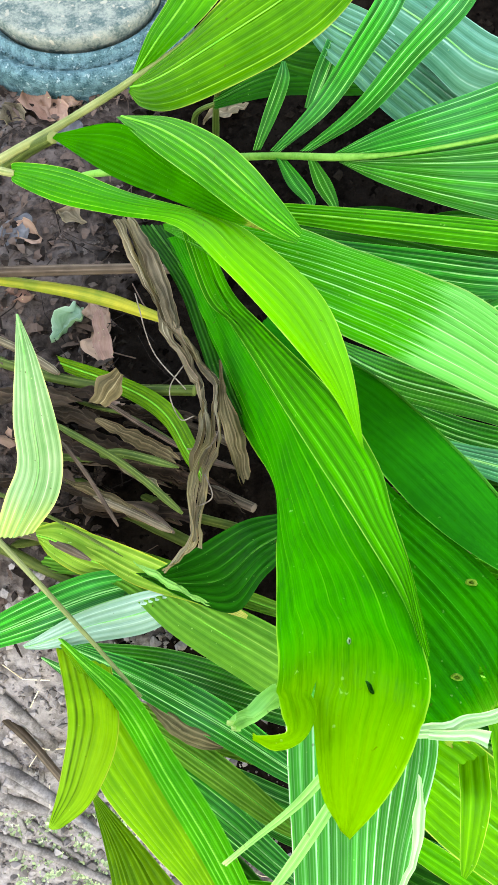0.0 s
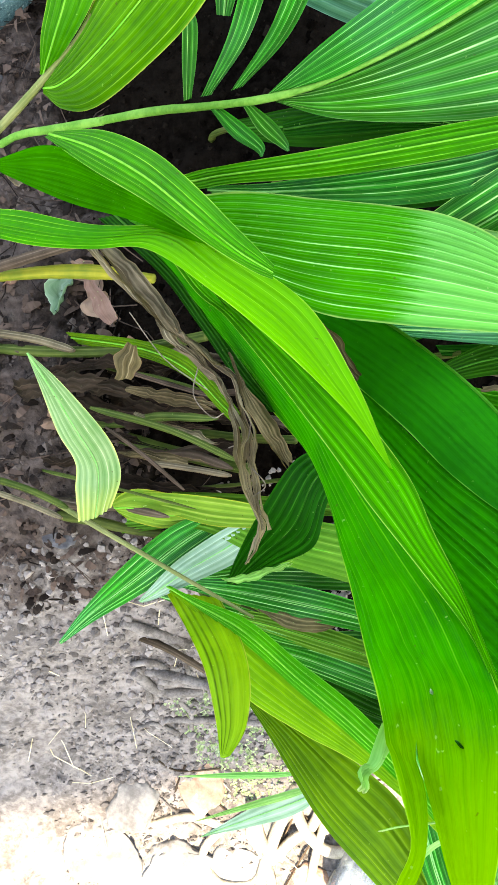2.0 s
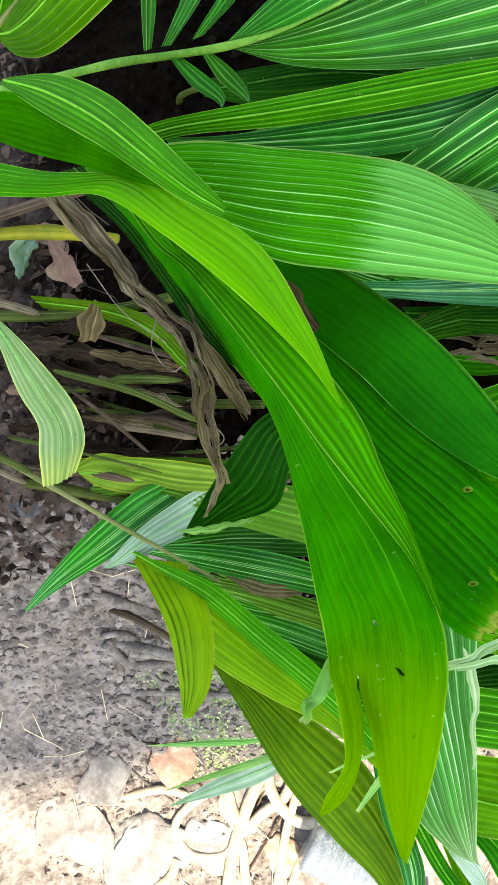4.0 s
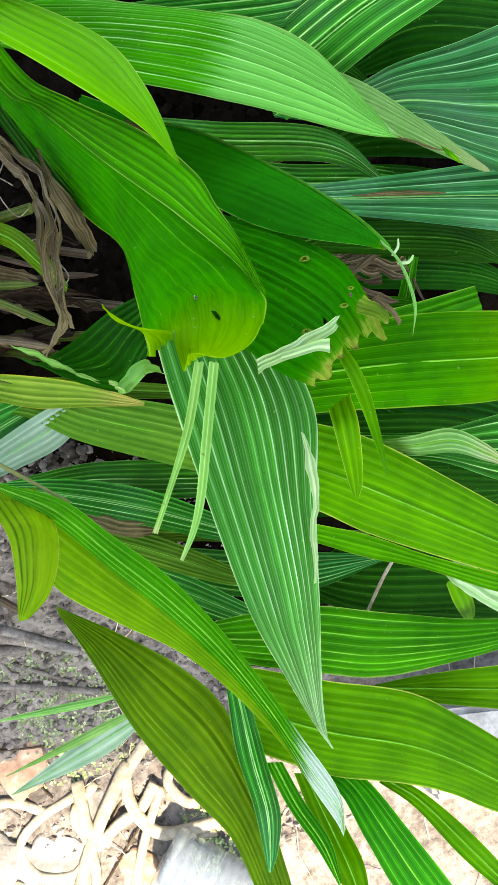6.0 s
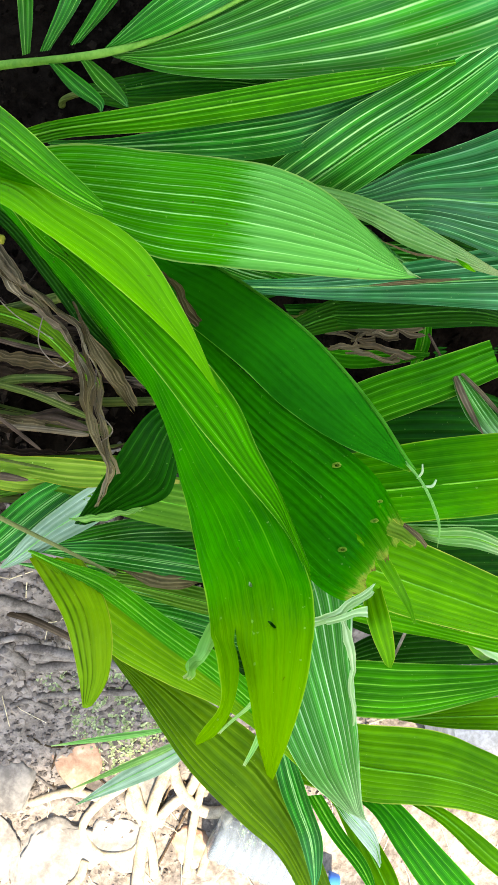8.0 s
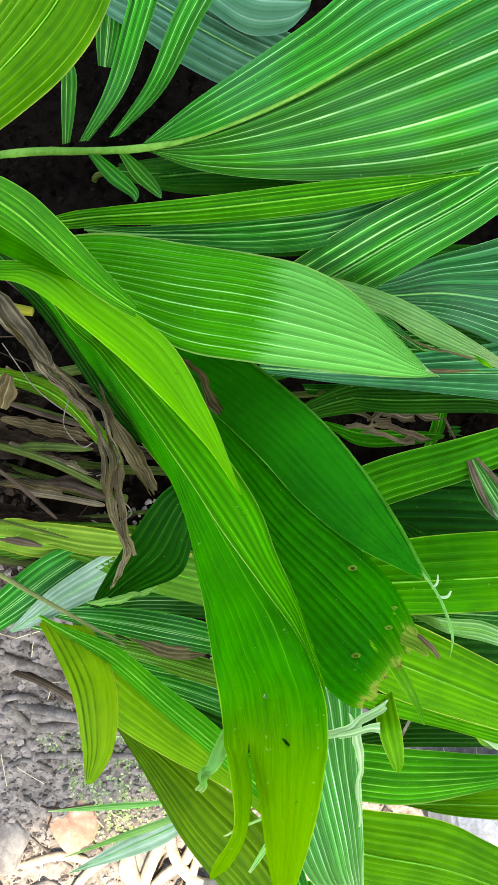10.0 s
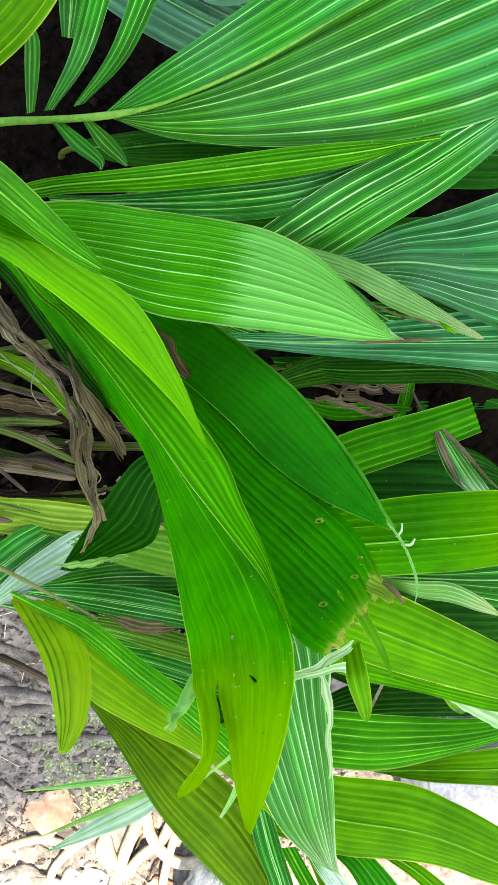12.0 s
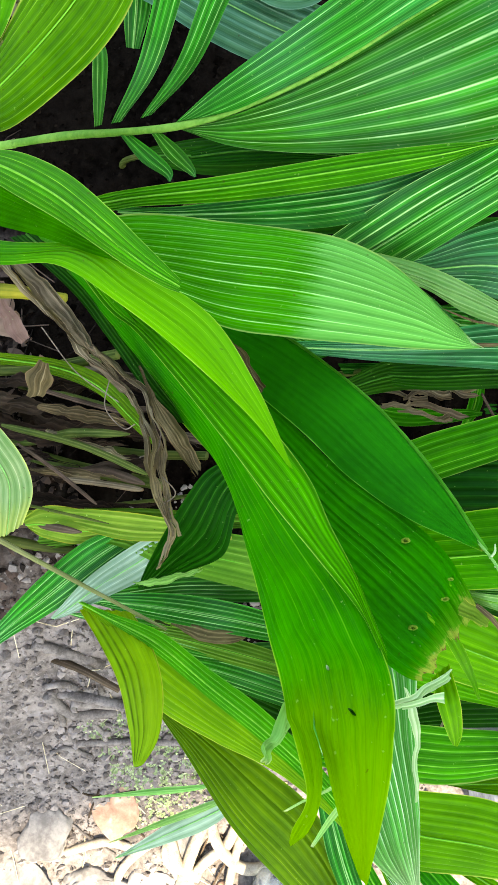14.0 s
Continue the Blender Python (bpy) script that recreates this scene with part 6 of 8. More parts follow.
blade(thing, "blade", FROND, [
    (0.085, 0.485, 0.701, -0.003, -0.007, -0.003, 0), (0.159, 0.424, 0.723, -0.006, -0.018, -0.008, 0.006), (0.282, 0.386, 0.716, -0.005, -0.016, -0.007, 0.006),
    (0.346, 0.337, 0.685, -0.001, -0.002, -0.001, 0),
], pleats=8, fold=0.003, rib=RIB_PALE)
tube(thing, "petiole", STEM, [(0.095, 0.485, 0.701, 0.004), (0.055, 0.515, 0.601, 0.005), (0.045, 0.545, 0.48, 0.006)])

thing = empty_thing("palm_leaf", "deeply shaded filler palm leaf low in the clump", "leaf")
blade(thing, "blade", FROND, [
    (0.149, 0.439, 0.661, -0.003, -0.008, -0.003, 0), (0.227, 0.375, 0.682, -0.006, -0.019, -0.008, 0.006), (0.361, 0.334, 0.674, -0.005, -0.017, -0.008, 0.006),
    (0.434, 0.279, 0.639, -0.001, -0.002, -0.001, 0),
], pleats=8, fold=0.003, rib=RIB_PALE)
tube(thing, "petiole", STEM, [(0.159, 0.439, 0.661, 0.004), (0.119, 0.469, 0.58, 0.005), (0.109, 0.499, 0.48, 0.006)])

thing = empty_thing("palm_leaf", "deeply shaded filler palm leaf low in the clump", "leaf")
blade(thing, "blade", FROND, [
    (0.122, 0.453, 0.608, -0.002, -0.007, -0.003, 0), (0.209, 0.383, 0.626, -0.005, -0.017, -0.008, 0.006), (0.357, 0.338, 0.616, -0.004, -0.016, -0.007, 0.006),
    (0.436, 0.275, 0.578, -0.001, -0.002, -0.001, 0),
], pleats=8, fold=0.003, rib=RIB_PALE)
tube(thing, "petiole", STEM, [(0.132, 0.453, 0.608, 0.004), (0.092, 0.483, 0.554, 0.005), (0.082, 0.513, 0.48, 0.006)])

thing = empty_thing("palm_leaf", "deeply shaded filler palm leaf low in the clump", "leaf")
blade(thing, "blade", DEEP_SHADE, [
    (0.174, 0.319, 0.608, -0.003, -0.008, -0.004, 0), (0.269, 0.308, 0.652, -0.006, -0.019, -0.009, 0.006), (0.409, 0.265, 0.643, -0.004, -0.018, -0.008, 0.006),
    (0.497, 0.249, 0.626, -0.001, -0.003, -0.001, 0),
], pleats=8, fold=0.003, rib=RIB_SHADE)
tube(thing, "petiole", STEM, [(0.184, 0.319, 0.608, 0.004), (0.144, 0.349, 0.532, 0.005), (0.134, 0.379, 0.443, 0.006)])

thing = empty_thing("palm_leaf", "deeply shaded filler palm leaf low in the clump", "leaf")
blade(thing, "blade", DEEP_SHADE, [
    (0.222, 0.329, 0.632, -0.002, -0.007, -0.003, 0), (0.293, 0.292, 0.665, -0.004, -0.016, -0.007, 0.006), (0.413, 0.255, 0.658, -0.004, -0.015, -0.006, 0.006),
    (0.482, 0.213, 0.629, -0.001, -0.003, -0.001, 0),
], pleats=8, fold=0.003, rib=RIB_SHADE)
tube(thing, "petiole", STEM, [(0.232, 0.329, 0.632, 0.004), (0.192, 0.359, 0.547, 0.005), (0.182, 0.389, 0.448, 0.006)])

thing = empty_thing("palm_leaf", "deeply shaded filler palm leaf low in the clump", "leaf")
blade(thing, "blade", DEEP_SHADE, [
    (0.208, 0.402, 0.644, -0.002, -0.008, -0.003, 0), (0.285, 0.361, 0.676, -0.005, -0.019, -0.008, 0.006), (0.414, 0.322, 0.668, -0.004, -0.017, -0.008, 0.006),
    (0.488, 0.28, 0.64, -0.001, -0.003, -0.001, 0),
], pleats=8, fold=0.003, rib=RIB_SHADE)
tube(thing, "petiole", STEM, [(0.218, 0.402, 0.644, 0.004), (0.178, 0.432, 0.569, 0.005), (0.168, 0.462, 0.476, 0.006)])

thing = empty_thing("palm_leaf", "deeply shaded filler palm leaf low in the clump", "leaf")
blade(thing, "blade", DEEP_SHADE, [
    (0.162, 0.378, 0.614, -0.002, -0.007, -0.003, 0), (0.258, 0.368, 0.659, -0.005, -0.016, -0.007, 0.006), (0.399, 0.326, 0.65, -0.004, -0.015, -0.007, 0.006),
    (0.487, 0.315, 0.635, -0.001, -0.003, -0.001, 0),
], pleats=8, fold=0.003, rib=RIB_SHADE)
tube(thing, "petiole", STEM, [(0.172, 0.378, 0.614, 0.004), (0.132, 0.408, 0.55, 0.005), (0.122, 0.438, 0.47, 0.006)])

thing = empty_thing("dead_leaf", "shredded dry brown leaf fibre in the gap between leaves", "dead leaf")
blade(thing, "blade", DEAD, [
    (0.288, 0.287, 0.532, 0, -0.0018, -0.0018, 0), (0.317, 0.271, 0.544, 0, -0.0054, -0.0018, 0.003), (0.341, 0.248, 0.544, -0.0018, -0.0054, -0.0018, 0),
    (0.356, 0.243, 0.546, 0.0018, -0.0018, 0, 0),
], pleats=2, fold=0.002, crumple=0.0035, seed=0)

thing = empty_thing("dead_leaf", "shredded dry brown leaf fibre in the gap between leaves", "dead leaf")
blade(thing, "blade", DEAD, [
    (0.271, 0.281, 0.536, 0, -0.0018, 0, 0), (0.297, 0.267, 0.55, 0.0018, -0.0036, -0.0018, 0.003), (0.319, 0.248, 0.551, 0, -0.0018, -0.0018, 0),
    (0.333, 0.244, 0.554, 0, -0.0036, -0.0018, 0),
], pleats=2, fold=0.002, crumple=0.0035, seed=1)

thing = empty_thing("dead_leaf", "shredded dry brown leaf fibre in the gap between leaves", "dead leaf")
blade(thing, "blade", DEAD, [
    (0.284, 0.297, 0.533, 0, -0.0018, 0, 0), (0.296, 0.296, 0.552, 0.0018, -0.0036, -0.0018, 0.003), (0.305, 0.294, 0.561, 0, -0.0036, -0.0018, 0),
    (0.312, 0.295, 0.566, 0, -0.0072, -0.0036, 0),
], pleats=2, fold=0.002, crumple=0.0035, seed=2)

thing = empty_thing("dead_leaf", "shredded dry brown leaf fibre in the gap between leaves", "dead leaf")
blade(thing, "blade", DEAD, [
    (0.249, 0.294, 0.544, 0, -0.0018, 0, 0), (0.264, 0.289, 0.561, 0.0018, -0.0036, -0.0018, 0.003), (0.276, 0.281, 0.567, 0, -0.0018, -0.0018, 0),
    (0.284, 0.282, 0.573, -0.0018, -0.009, -0.0036, 0),
], pleats=2, fold=0.002, crumple=0.0035, seed=3)

thing = empty_thing("dead_leaf", "shredded dry brown leaf fibre in the gap between leaves", "dead leaf")
blade(thing, "blade", DEAD, [
    (0.265, 0.322, 0.53, 0, -0.0018, 0, 0), (0.299, 0.305, 0.542, 0.0018, -0.0036, -0.0018, 0.003), (0.329, 0.282, 0.542, 0, -0.0036, -0.0018, 0),
    (0.348, 0.278, 0.545, 0, -0.0054, -0.0018, 0),
], pleats=2, fold=0.002, crumple=0.0035, seed=4)

thing = empty_thing("dead_leaf", "shredded dry brown leaf fibre in the gap between leaves", "dead leaf")
blade(thing, "blade", DEAD, [
    (0.298, 0.308, 0.544, 0, -0.0036, -0.0018, 0), (0.332, 0.296, 0.558, 0, -0.0054, -0.0036, 0.003), (0.363, 0.281, 0.561, -0.0018, -0.0054, -0.0018, 0),
    (0.381, 0.276, 0.564, 0, -0.0036, -0.0018, 0),
], pleats=2, fold=0.002, crumple=0.0035, seed=5)

thing = empty_thing("dead_leaf", "shredded dry brown leaf fibre in the gap between leaves", "dead leaf")
blade(thing, "blade", DEAD, [
    (0.275, 0.318, 0.544, 0, -0.0018, 0, 0), (0.291, 0.318, 0.564, 0.0018, -0.0036, -0.0018, 0.003), (0.302, 0.32, 0.575, 0, -0.0036, -0.0018, 0),
    (0.309, 0.316, 0.578, 0.0018, -0.0018, 0, 0),
], pleats=2, fold=0.002, crumple=0.0035, seed=6)

thing = empty_thing("dead_leaf", "shredded dry brown leaf fibre in the gap between leaves", "dead leaf")
blade(thing, "blade", DEAD, [
    (0.293, 0.3, 0.557, 0, -0.0018, 0, 0), (0.31, 0.291, 0.573, 0.0018, -0.0036, -0.0018, 0.003), (0.325, 0.278, 0.577, -0.0018, -0.0036, -0.0018, 0),
    (0.335, 0.276, 0.581, 0, -0.0054, -0.0018, 0),
], pleats=2, fold=0.002, crumple=0.0035, seed=7)

thing = empty_thing("dead_leaf", "shredded dry brown leaf fibre in the gap between leaves", "dead leaf")
blade(thing, "blade", DEAD, [
    (0.302, 0.314, 0.549, 0, -0.0018, -0.0018, 0), (0.34, 0.317, 0.57, 0, -0.0054, -0.0018, 0.003), (0.37, 0.328, 0.585, -0.0018, -0.0054, -0.0018, 0),
    (0.386, 0.322, 0.587, 0.0018, -0.0018, 0, 0),
], pleats=2, fold=0.002, crumple=0.0035, seed=8)

thing = empty_thing("dead_leaf", "shredded dry brown leaf fibre in the gap between leaves", "dead leaf")
blade(thing, "blade", DEAD, [
    (0.299, 0.295, 0.563, 0, -0.0018, 0, 0), (0.327, 0.297, 0.584, 0.0018, -0.0018, -0.0018, 0.003), (0.347, 0.304, 0.597, 0, -0.0018, 0, 0),
    (0.359, 0.304, 0.602, -0.0018, -0.009, -0.0036, 0),
], pleats=2, fold=0.002, crumple=0.0035, seed=9)

thing = empty_thing("dead_leaf", "shredded dry brown leaf fibre in the gap between leaves", "dead leaf")
blade(thing, "blade", DEAD, [
    (0.254, 0.296, 0.536, 0, -0.0018, 0, 0), (0.286, 0.278, 0.547, 0.0018, -0.0036, -0.0018, 0.003), (0.313, 0.254, 0.546, -0.0018, -0.0036, -0.0018, 0),
    (0.331, 0.25, 0.55, 0, -0.0054, -0.0018, 0),
], pleats=2, fold=0.002, crumple=0.0035, seed=10)

thing = empty_thing("dead_leaf", "shredded dry brown leaf fibre in the gap between leaves", "dead leaf")
blade(thing, "blade", DEAD, [
    (0.301, 0.305, 0.572, 0, -0.0018, -0.0018, 0), (0.328, 0.292, 0.586, 0, -0.0054, -0.0018, 0.003), (0.353, 0.275, 0.588, -0.0018, -0.0054, -0.0018, 0),
    (0.368, 0.274, 0.593, -0.0018, -0.009, -0.0036, 0),
], pleats=2, fold=0.002, crumple=0.0035, seed=11)

thing = empty_thing("dead_leaf", "shredded dry brown leaf fibre in the gap between leaves", "dead leaf")
blade(thing, "blade", DEAD, [
    (0.255, 0.32, 0.525, 0, -0.0018, 0, 0), (0.28, 0.306, 0.539, 0.0018, -0.0036, -0.0018, 0.003), (0.301, 0.287, 0.54, -0.0018, -0.0036, -0.0018, 0),
    (0.315, 0.284, 0.544, 0, -0.0054, -0.0018, 0),
], pleats=2, fold=0.002, crumple=0.0035, seed=12)

thing = empty_thing("dead_leaf", "shredded dry brown leaf fibre in the gap between leaves", "dead leaf")
blade(thing, "blade", DEAD, [
    (0.27, 0.313, 0.538, 0, -0.0018, 0, 0), (0.287, 0.314, 0.558, 0.0018, -0.0036, -0.0018, 0.003), (0.299, 0.315, 0.568, 0, -0.0018, -0.0018, 0),
    (0.308, 0.317, 0.574, -0.0018, -0.009, -0.0036, 0),
], pleats=2, fold=0.002, crumple=0.0035, seed=13)

thing = empty_thing("dead_leaf", "shredded dry brown leaf fibre in the gap between leaves", "dead leaf")
blade(thing, "blade", DEAD, [
    (0.26, 0.327, 0.551, 0, -0.0018, 0, 0), (0.296, 0.318, 0.567, 0.0018, -0.0036, -0.0018, 0.003), (0.33, 0.308, 0.573, -0.0018, -0.0036, -0.0018, 0),
    (0.348, 0.305, 0.576, 0, -0.0054, -0.0036, 0),
], pleats=2, fold=0.002, crumple=0.0035, seed=14)

thing = empty_thing("dead_leaf", "shredded dry brown leaf fibre in the gap between leaves", "dead leaf")
blade(thing, "blade", DEAD, [
    (0.3, 0.289, 0.567, 0, -0.0018, -0.0018, 0), (0.323, 0.29, 0.587, 0, -0.0054, -0.0018, 0.003), (0.34, 0.295, 0.599, -0.0018, -0.0054, -0.0018, 0),
    (0.35, 0.293, 0.603, 0, -0.0054, -0.0018, 0),
], pleats=2, fold=0.002, crumple=0.0035, seed=15)

thing = empty_thing("dead_leaf", "shredded dry brown leaf fibre in the gap between leaves", "dead leaf")
blade(thing, "blade", DEAD, [
    (0.31, 0.306, 0.553, 0, -0.0018, -0.0018, 0), (0.336, 0.29, 0.565, 0.0018, -0.0054, -0.0018, 0.003), (0.359, 0.269, 0.566, -0.0018, -0.0036, -0.0018, 0),
    (0.373, 0.264, 0.568, 0.0018, -0.0018, 0, 0),
], pleats=2, fold=0.002, crumple=0.0035, seed=16)

thing = empty_thing("dead_leaf", "shredded dry brown leaf fibre in the gap between leaves", "dead leaf")
blade(thing, "blade", DEAD, [
    (0.282, 0.319, 0.536, 0, -0.0018, 0, 0), (0.316, 0.316, 0.554, 0.0018, -0.0036, -0.0018, 0.003), (0.347, 0.315, 0.564, -0.0018, -0.0036, -0.0018, 0),
    (0.363, 0.313, 0.568, 0, -0.009, -0.0036, 0),
], pleats=2, fold=0.002, crumple=0.0035, seed=17)

thing = empty_thing("leaf_stalk", "dark brown rotten leaf strip in the dense clump", "leaf stalk")
blade(thing, "blade", MOULD, [(-0.17, 0.419, 0.49, 0.001, 0.006, 0.004, 0.002), (-0.106, 0.376, 0.541, 0.001, 0.008, -0.003, 0.002), (-0.05, 0.346, 0.576, 0.001, 0.007, 0, 0.002), (0.004, 0.308, 0.594, 0, 0.001, 0, 0.002)], pleats=3, fold=.0015, crumple=.007, seed=0, ragged=.3)

thing = empty_thing("leaf_stalk", "dry tan leaf stalk in the dense clump", "leaf stalk")
tube(thing, "shaft", DRY, [(-0.379, 0.349, 0.449, 0.008), (-0.312, 0.315, 0.511, 0.007), (-0.253, 0.292, 0.555, 0.006), (-0.187, 0.256, 0.583, 0.005)], taper=0.75)

thing = empty_thing("leaf_stalk", "dark brown rotten leaf strip in the dense clump", "leaf stalk")
blade(thing, "blade", MOULD, [(-0.235, 0.454, 0.503, 0.002, 0.014, 0.003, 0.002), (-0.155, 0.409, 0.554, 0.002, 0.011, -0.003, 0.002), (-0.088, 0.367, 0.588, 0.002, 0.01, 0.006, 0.002), (-0.006, 0.327, 0.604, 0, 0.002, 0.001, 0.002)], pleats=3, fold=.0015, crumple=.007, seed=2, ragged=.3)

thing = empty_thing("leaf_stalk", "olive leaf stalk in the dense clump", "leaf stalk")
tube(thing, "shaft", STEM, [(-0.355, 0.335, 0.438, 0.006), (-0.296, 0.316, 0.496, 0.006), (-0.219, 0.285, 0.537, 0.005), (-0.16, 0.26, 0.561, 0.004)], taper=0.75)

thing = empty_thing("leaf_stalk", "dark brown rotten leaf strip in the dense clump", "leaf stalk")
blade(thing, "blade", MOULD, [(-0.235, 0.365, 0.463, 0.002, 0.011, 0.008, 0.002), (-0.16, 0.339, 0.521, 0.002, 0.011, 0.001, 0.002), (-0.098, 0.326, 0.561, 0.002, 0.013, -0.005, 0.002), (-0.028, 0.297, 0.585, 0, 0.003, -0.001, 0.002)], pleats=3, fold=.0015, crumple=.007, seed=4, ragged=.3)

thing = empty_thing("leaf_stalk", "olive leaf stalk in the dense clump", "leaf stalk")
tube(thing, "shaft", STEM, [(-0.232, 0.312, 0.418, 0.004), (-0.155, 0.295, 0.462, 0.003), (-0.078, 0.275, 0.489, 0.003), (0.003, 0.259, 0.499, 0.003)], taper=0.75)

thing = empty_thing("leaf_stalk", "olive leaf stalk in the dense clump", "leaf stalk")
tube(thing, "shaft", STEM, [(-0.245, 0.509, 0.502, 0.003), (-0.196, 0.467, 0.562, 0.003), (-0.147, 0.433, 0.606, 0.002), (-0.086, 0.386, 0.633, 0.002)], taper=0.75)

thing = empty_thing("leaf_stalk", "dark brown rotten leaf strip in the dense clump", "leaf stalk")
blade(thing, "blade", MOULD, [(-0.313, 0.518, 0.508, 0.002, 0.011, 0.001, 0.002), (-0.249, 0.495, 0.554, 0.001, 0.008, -0.004, 0.002), (-0.184, 0.474, 0.582, 0.001, 0.008, 0, 0.002), (-0.109, 0.454, 0.594, 0, 0.001, -0.001, 0.002)], pleats=3, fold=.0015, crumple=.007, seed=7, ragged=.3)

thing = empty_thing("leaf_stalk", "olive leaf stalk in the dense clump", "leaf stalk")
tube(thing, "shaft", STEM, [(-0.373, 0.344, 0.445, 0.006), (-0.307, 0.321, 0.497, 0.006), (-0.224, 0.291, 0.533, 0.005), (-0.156, 0.266, 0.552, 0.004)], taper=0.75)

thing = empty_thing("leaf_stalk", "dark brown rotten leaf strip in the dense clump", "leaf stalk")
blade(thing, "blade", MOULD, [(-0.295, 0.47, 0.505, 0.001, 0.006, -0.004, 0.002), (-0.246, 0.435, 0.542, 0.002, 0.011, -0.003, 0.002), (-0.182, 0.394, 0.562, 0.001, 0.008, -0.004, 0.002), (-0.13, 0.36, 0.564, 0, 0.001, 0, 0.002)], pleats=3, fold=.0015, crumple=.007, seed=9, ragged=.3)

thing = empty_thing("leaf_stalk", "dark brown rotten leaf strip in the dense clump", "leaf stalk")
blade(thing, "blade", MOULD, [(-0.174, 0.465, 0.503, 0.001, 0.004, -0.002, 0.002), (-0.135, 0.449, 0.56, 0.001, 0.007, -0.002, 0.002), (-0.085, 0.415, 0.6, 0.001, 0.004, 0, 0.002), (-0.045, 0.395, 0.623, 0, 0.001, 0, 0.002)], pleats=3, fold=.0015, crumple=.007, seed=10, ragged=.3)

thing = empty_thing("leaf_stalk", "dark brown rotten leaf strip in the dense clump", "leaf stalk")
blade(thing, "blade", MOULD, [(-0.226, 0.497, 0.508, 0.002, 0.014, -0.006, 0.002), (-0.152, 0.458, 0.562, 0.001, 0.008, 0.001, 0.002), (-0.089, 0.437, 0.598, 0.002, 0.011, -0.006, 0.002), (-0.015, 0.401, 0.617, 0, 0.002, -0.001, 0.002)], pleats=3, fold=.0015, crumple=.007, seed=11, ragged=.3)

thing = empty_thing("leaf_stalk", "dark brown rotten leaf strip in the dense clump", "leaf stalk")
blade(thing, "blade", MOULD, [(-0.295, 0.347, 0.451, 0.002, 0.016, -0.001, 0.002), (-0.225, 0.316, 0.49, 0.002, 0.012, -0.003, 0.002), (-0.162, 0.289, 0.513, 0.001, 0.007, 0.002, 0.002), (-0.098, 0.254, 0.518, 0, 0.002, 0, 0.002)], pleats=3, fold=.0015, crumple=.007, seed=12, ragged=.3)

thing = empty_thing("leaf_stalk", "dark brown rotten leaf strip in the dense clump", "leaf stalk")
blade(thing, "blade", MOULD, [(-0.285, 0.45, 0.503, 0.002, 0.012, -0.007, 0.002), (-0.235, 0.418, 0.554, 0.002, 0.009, 0.005, 0.002), (-0.19, 0.389, 0.589, 0.002, 0.011, -0.001, 0.002), (-0.13, 0.352, 0.606, 0, 0.002, 0, 0.002)], pleats=3, fold=.0015, crumple=.007, seed=13, ragged=.3)

thing = empty_thing("leaf_stalk", "dark brown rotten leaf strip in the dense clump", "leaf stalk")
blade(thing, "blade", MOULD, [(-0.284, 0.495, 0.509, 0.003, 0.017, -0.002, 0.002), (-0.241, 0.461, 0.558, 0.002, 0.011, 0.002, 0.002), (-0.179, 0.427, 0.59, 0.001, 0.008, -0.004, 0.002), (-0.134, 0.401, 0.604, 0, 0.002, -0.001, 0.002)], pleats=3, fold=.0015, crumple=.007, seed=14, ragged=.3)

thing = empty_thing("leaf_stalk", "olive leaf stalk in the dense clump", "leaf stalk")
tube(thing, "shaft", STEM, [(-0.378, 0.394, 0.473, 0.003), (-0.298, 0.346, 0.538, 0.003), (-0.226, 0.302, 0.585, 0.002), (-0.144, 0.251, 0.616, 0.002)], taper=0.75)

thing = empty_thing("leaf_stalk", "dark brown rotten leaf strip in the dense clump", "leaf stalk")
blade(thing, "blade", MOULD, [(-0.186, 0.492, 0.507, 0.001, 0.009, 0.003, 0.002), (-0.134, 0.465, 0.548, 0.001, 0.008, -0.004, 0.002), (-0.087, 0.435, 0.571, 0.001, 0.007, -0.001, 0.002), (-0.03, 0.405, 0.577, 0, 0.002, -0.001, 0.002)], pleats=3, fold=.0015, crumple=.007, seed=16, ragged=.3)

thing = empty_thing("leaf_stalk", "dry tan leaf stalk in the dense clump", "leaf stalk")
tube(thing, "shaft", DRY, [(-0.23, 0.377, 0.467, 0.008), (-0.184, 0.347, 0.522, 0.007), (-0.138, 0.328, 0.559, 0.007), (-0.09, 0.291, 0.579, 0.006)], taper=0.75)

thing = empty_thing("leaf_stalk", "dark brown rotten leaf strip in the dense clump", "leaf stalk")
blade(thing, "blade", MOULD, [(-0.366, 0.403, 0.482, 0.001, 0.007, 0.003, 0.002), (-0.299, 0.377, 0.518, 0.001, 0.005, 0.001, 0.002), (-0.244, 0.367, 0.538, 0.001, 0.005, -0.002, 0.002), (-0.172, 0.337, 0.54, 0, 0.001, 0, 0.002)], pleats=3, fold=.0015, crumple=.007, seed=18, ragged=.3)

thing = empty_thing("leaf_stalk", "dark brown rotten leaf strip in the dense clump", "leaf stalk")
blade(thing, "blade", MOULD, [(-0.312, 0.434, 0.495, 0.001, 0.007, -0.003, 0.002), (-0.254, 0.399, 0.542, 0.001, 0.004, -0.003, 0.002), (-0.219, 0.377, 0.572, 0.001, 0.005, -0.002, 0.002), (-0.159, 0.336, 0.584, 0, 0.001, 0.001, 0.002)], pleats=3, fold=.0015, crumple=.007, seed=19, ragged=.3)

thing = empty_thing("leaf_stalk", "dark brown rotten leaf strip in the dense clump", "leaf stalk")
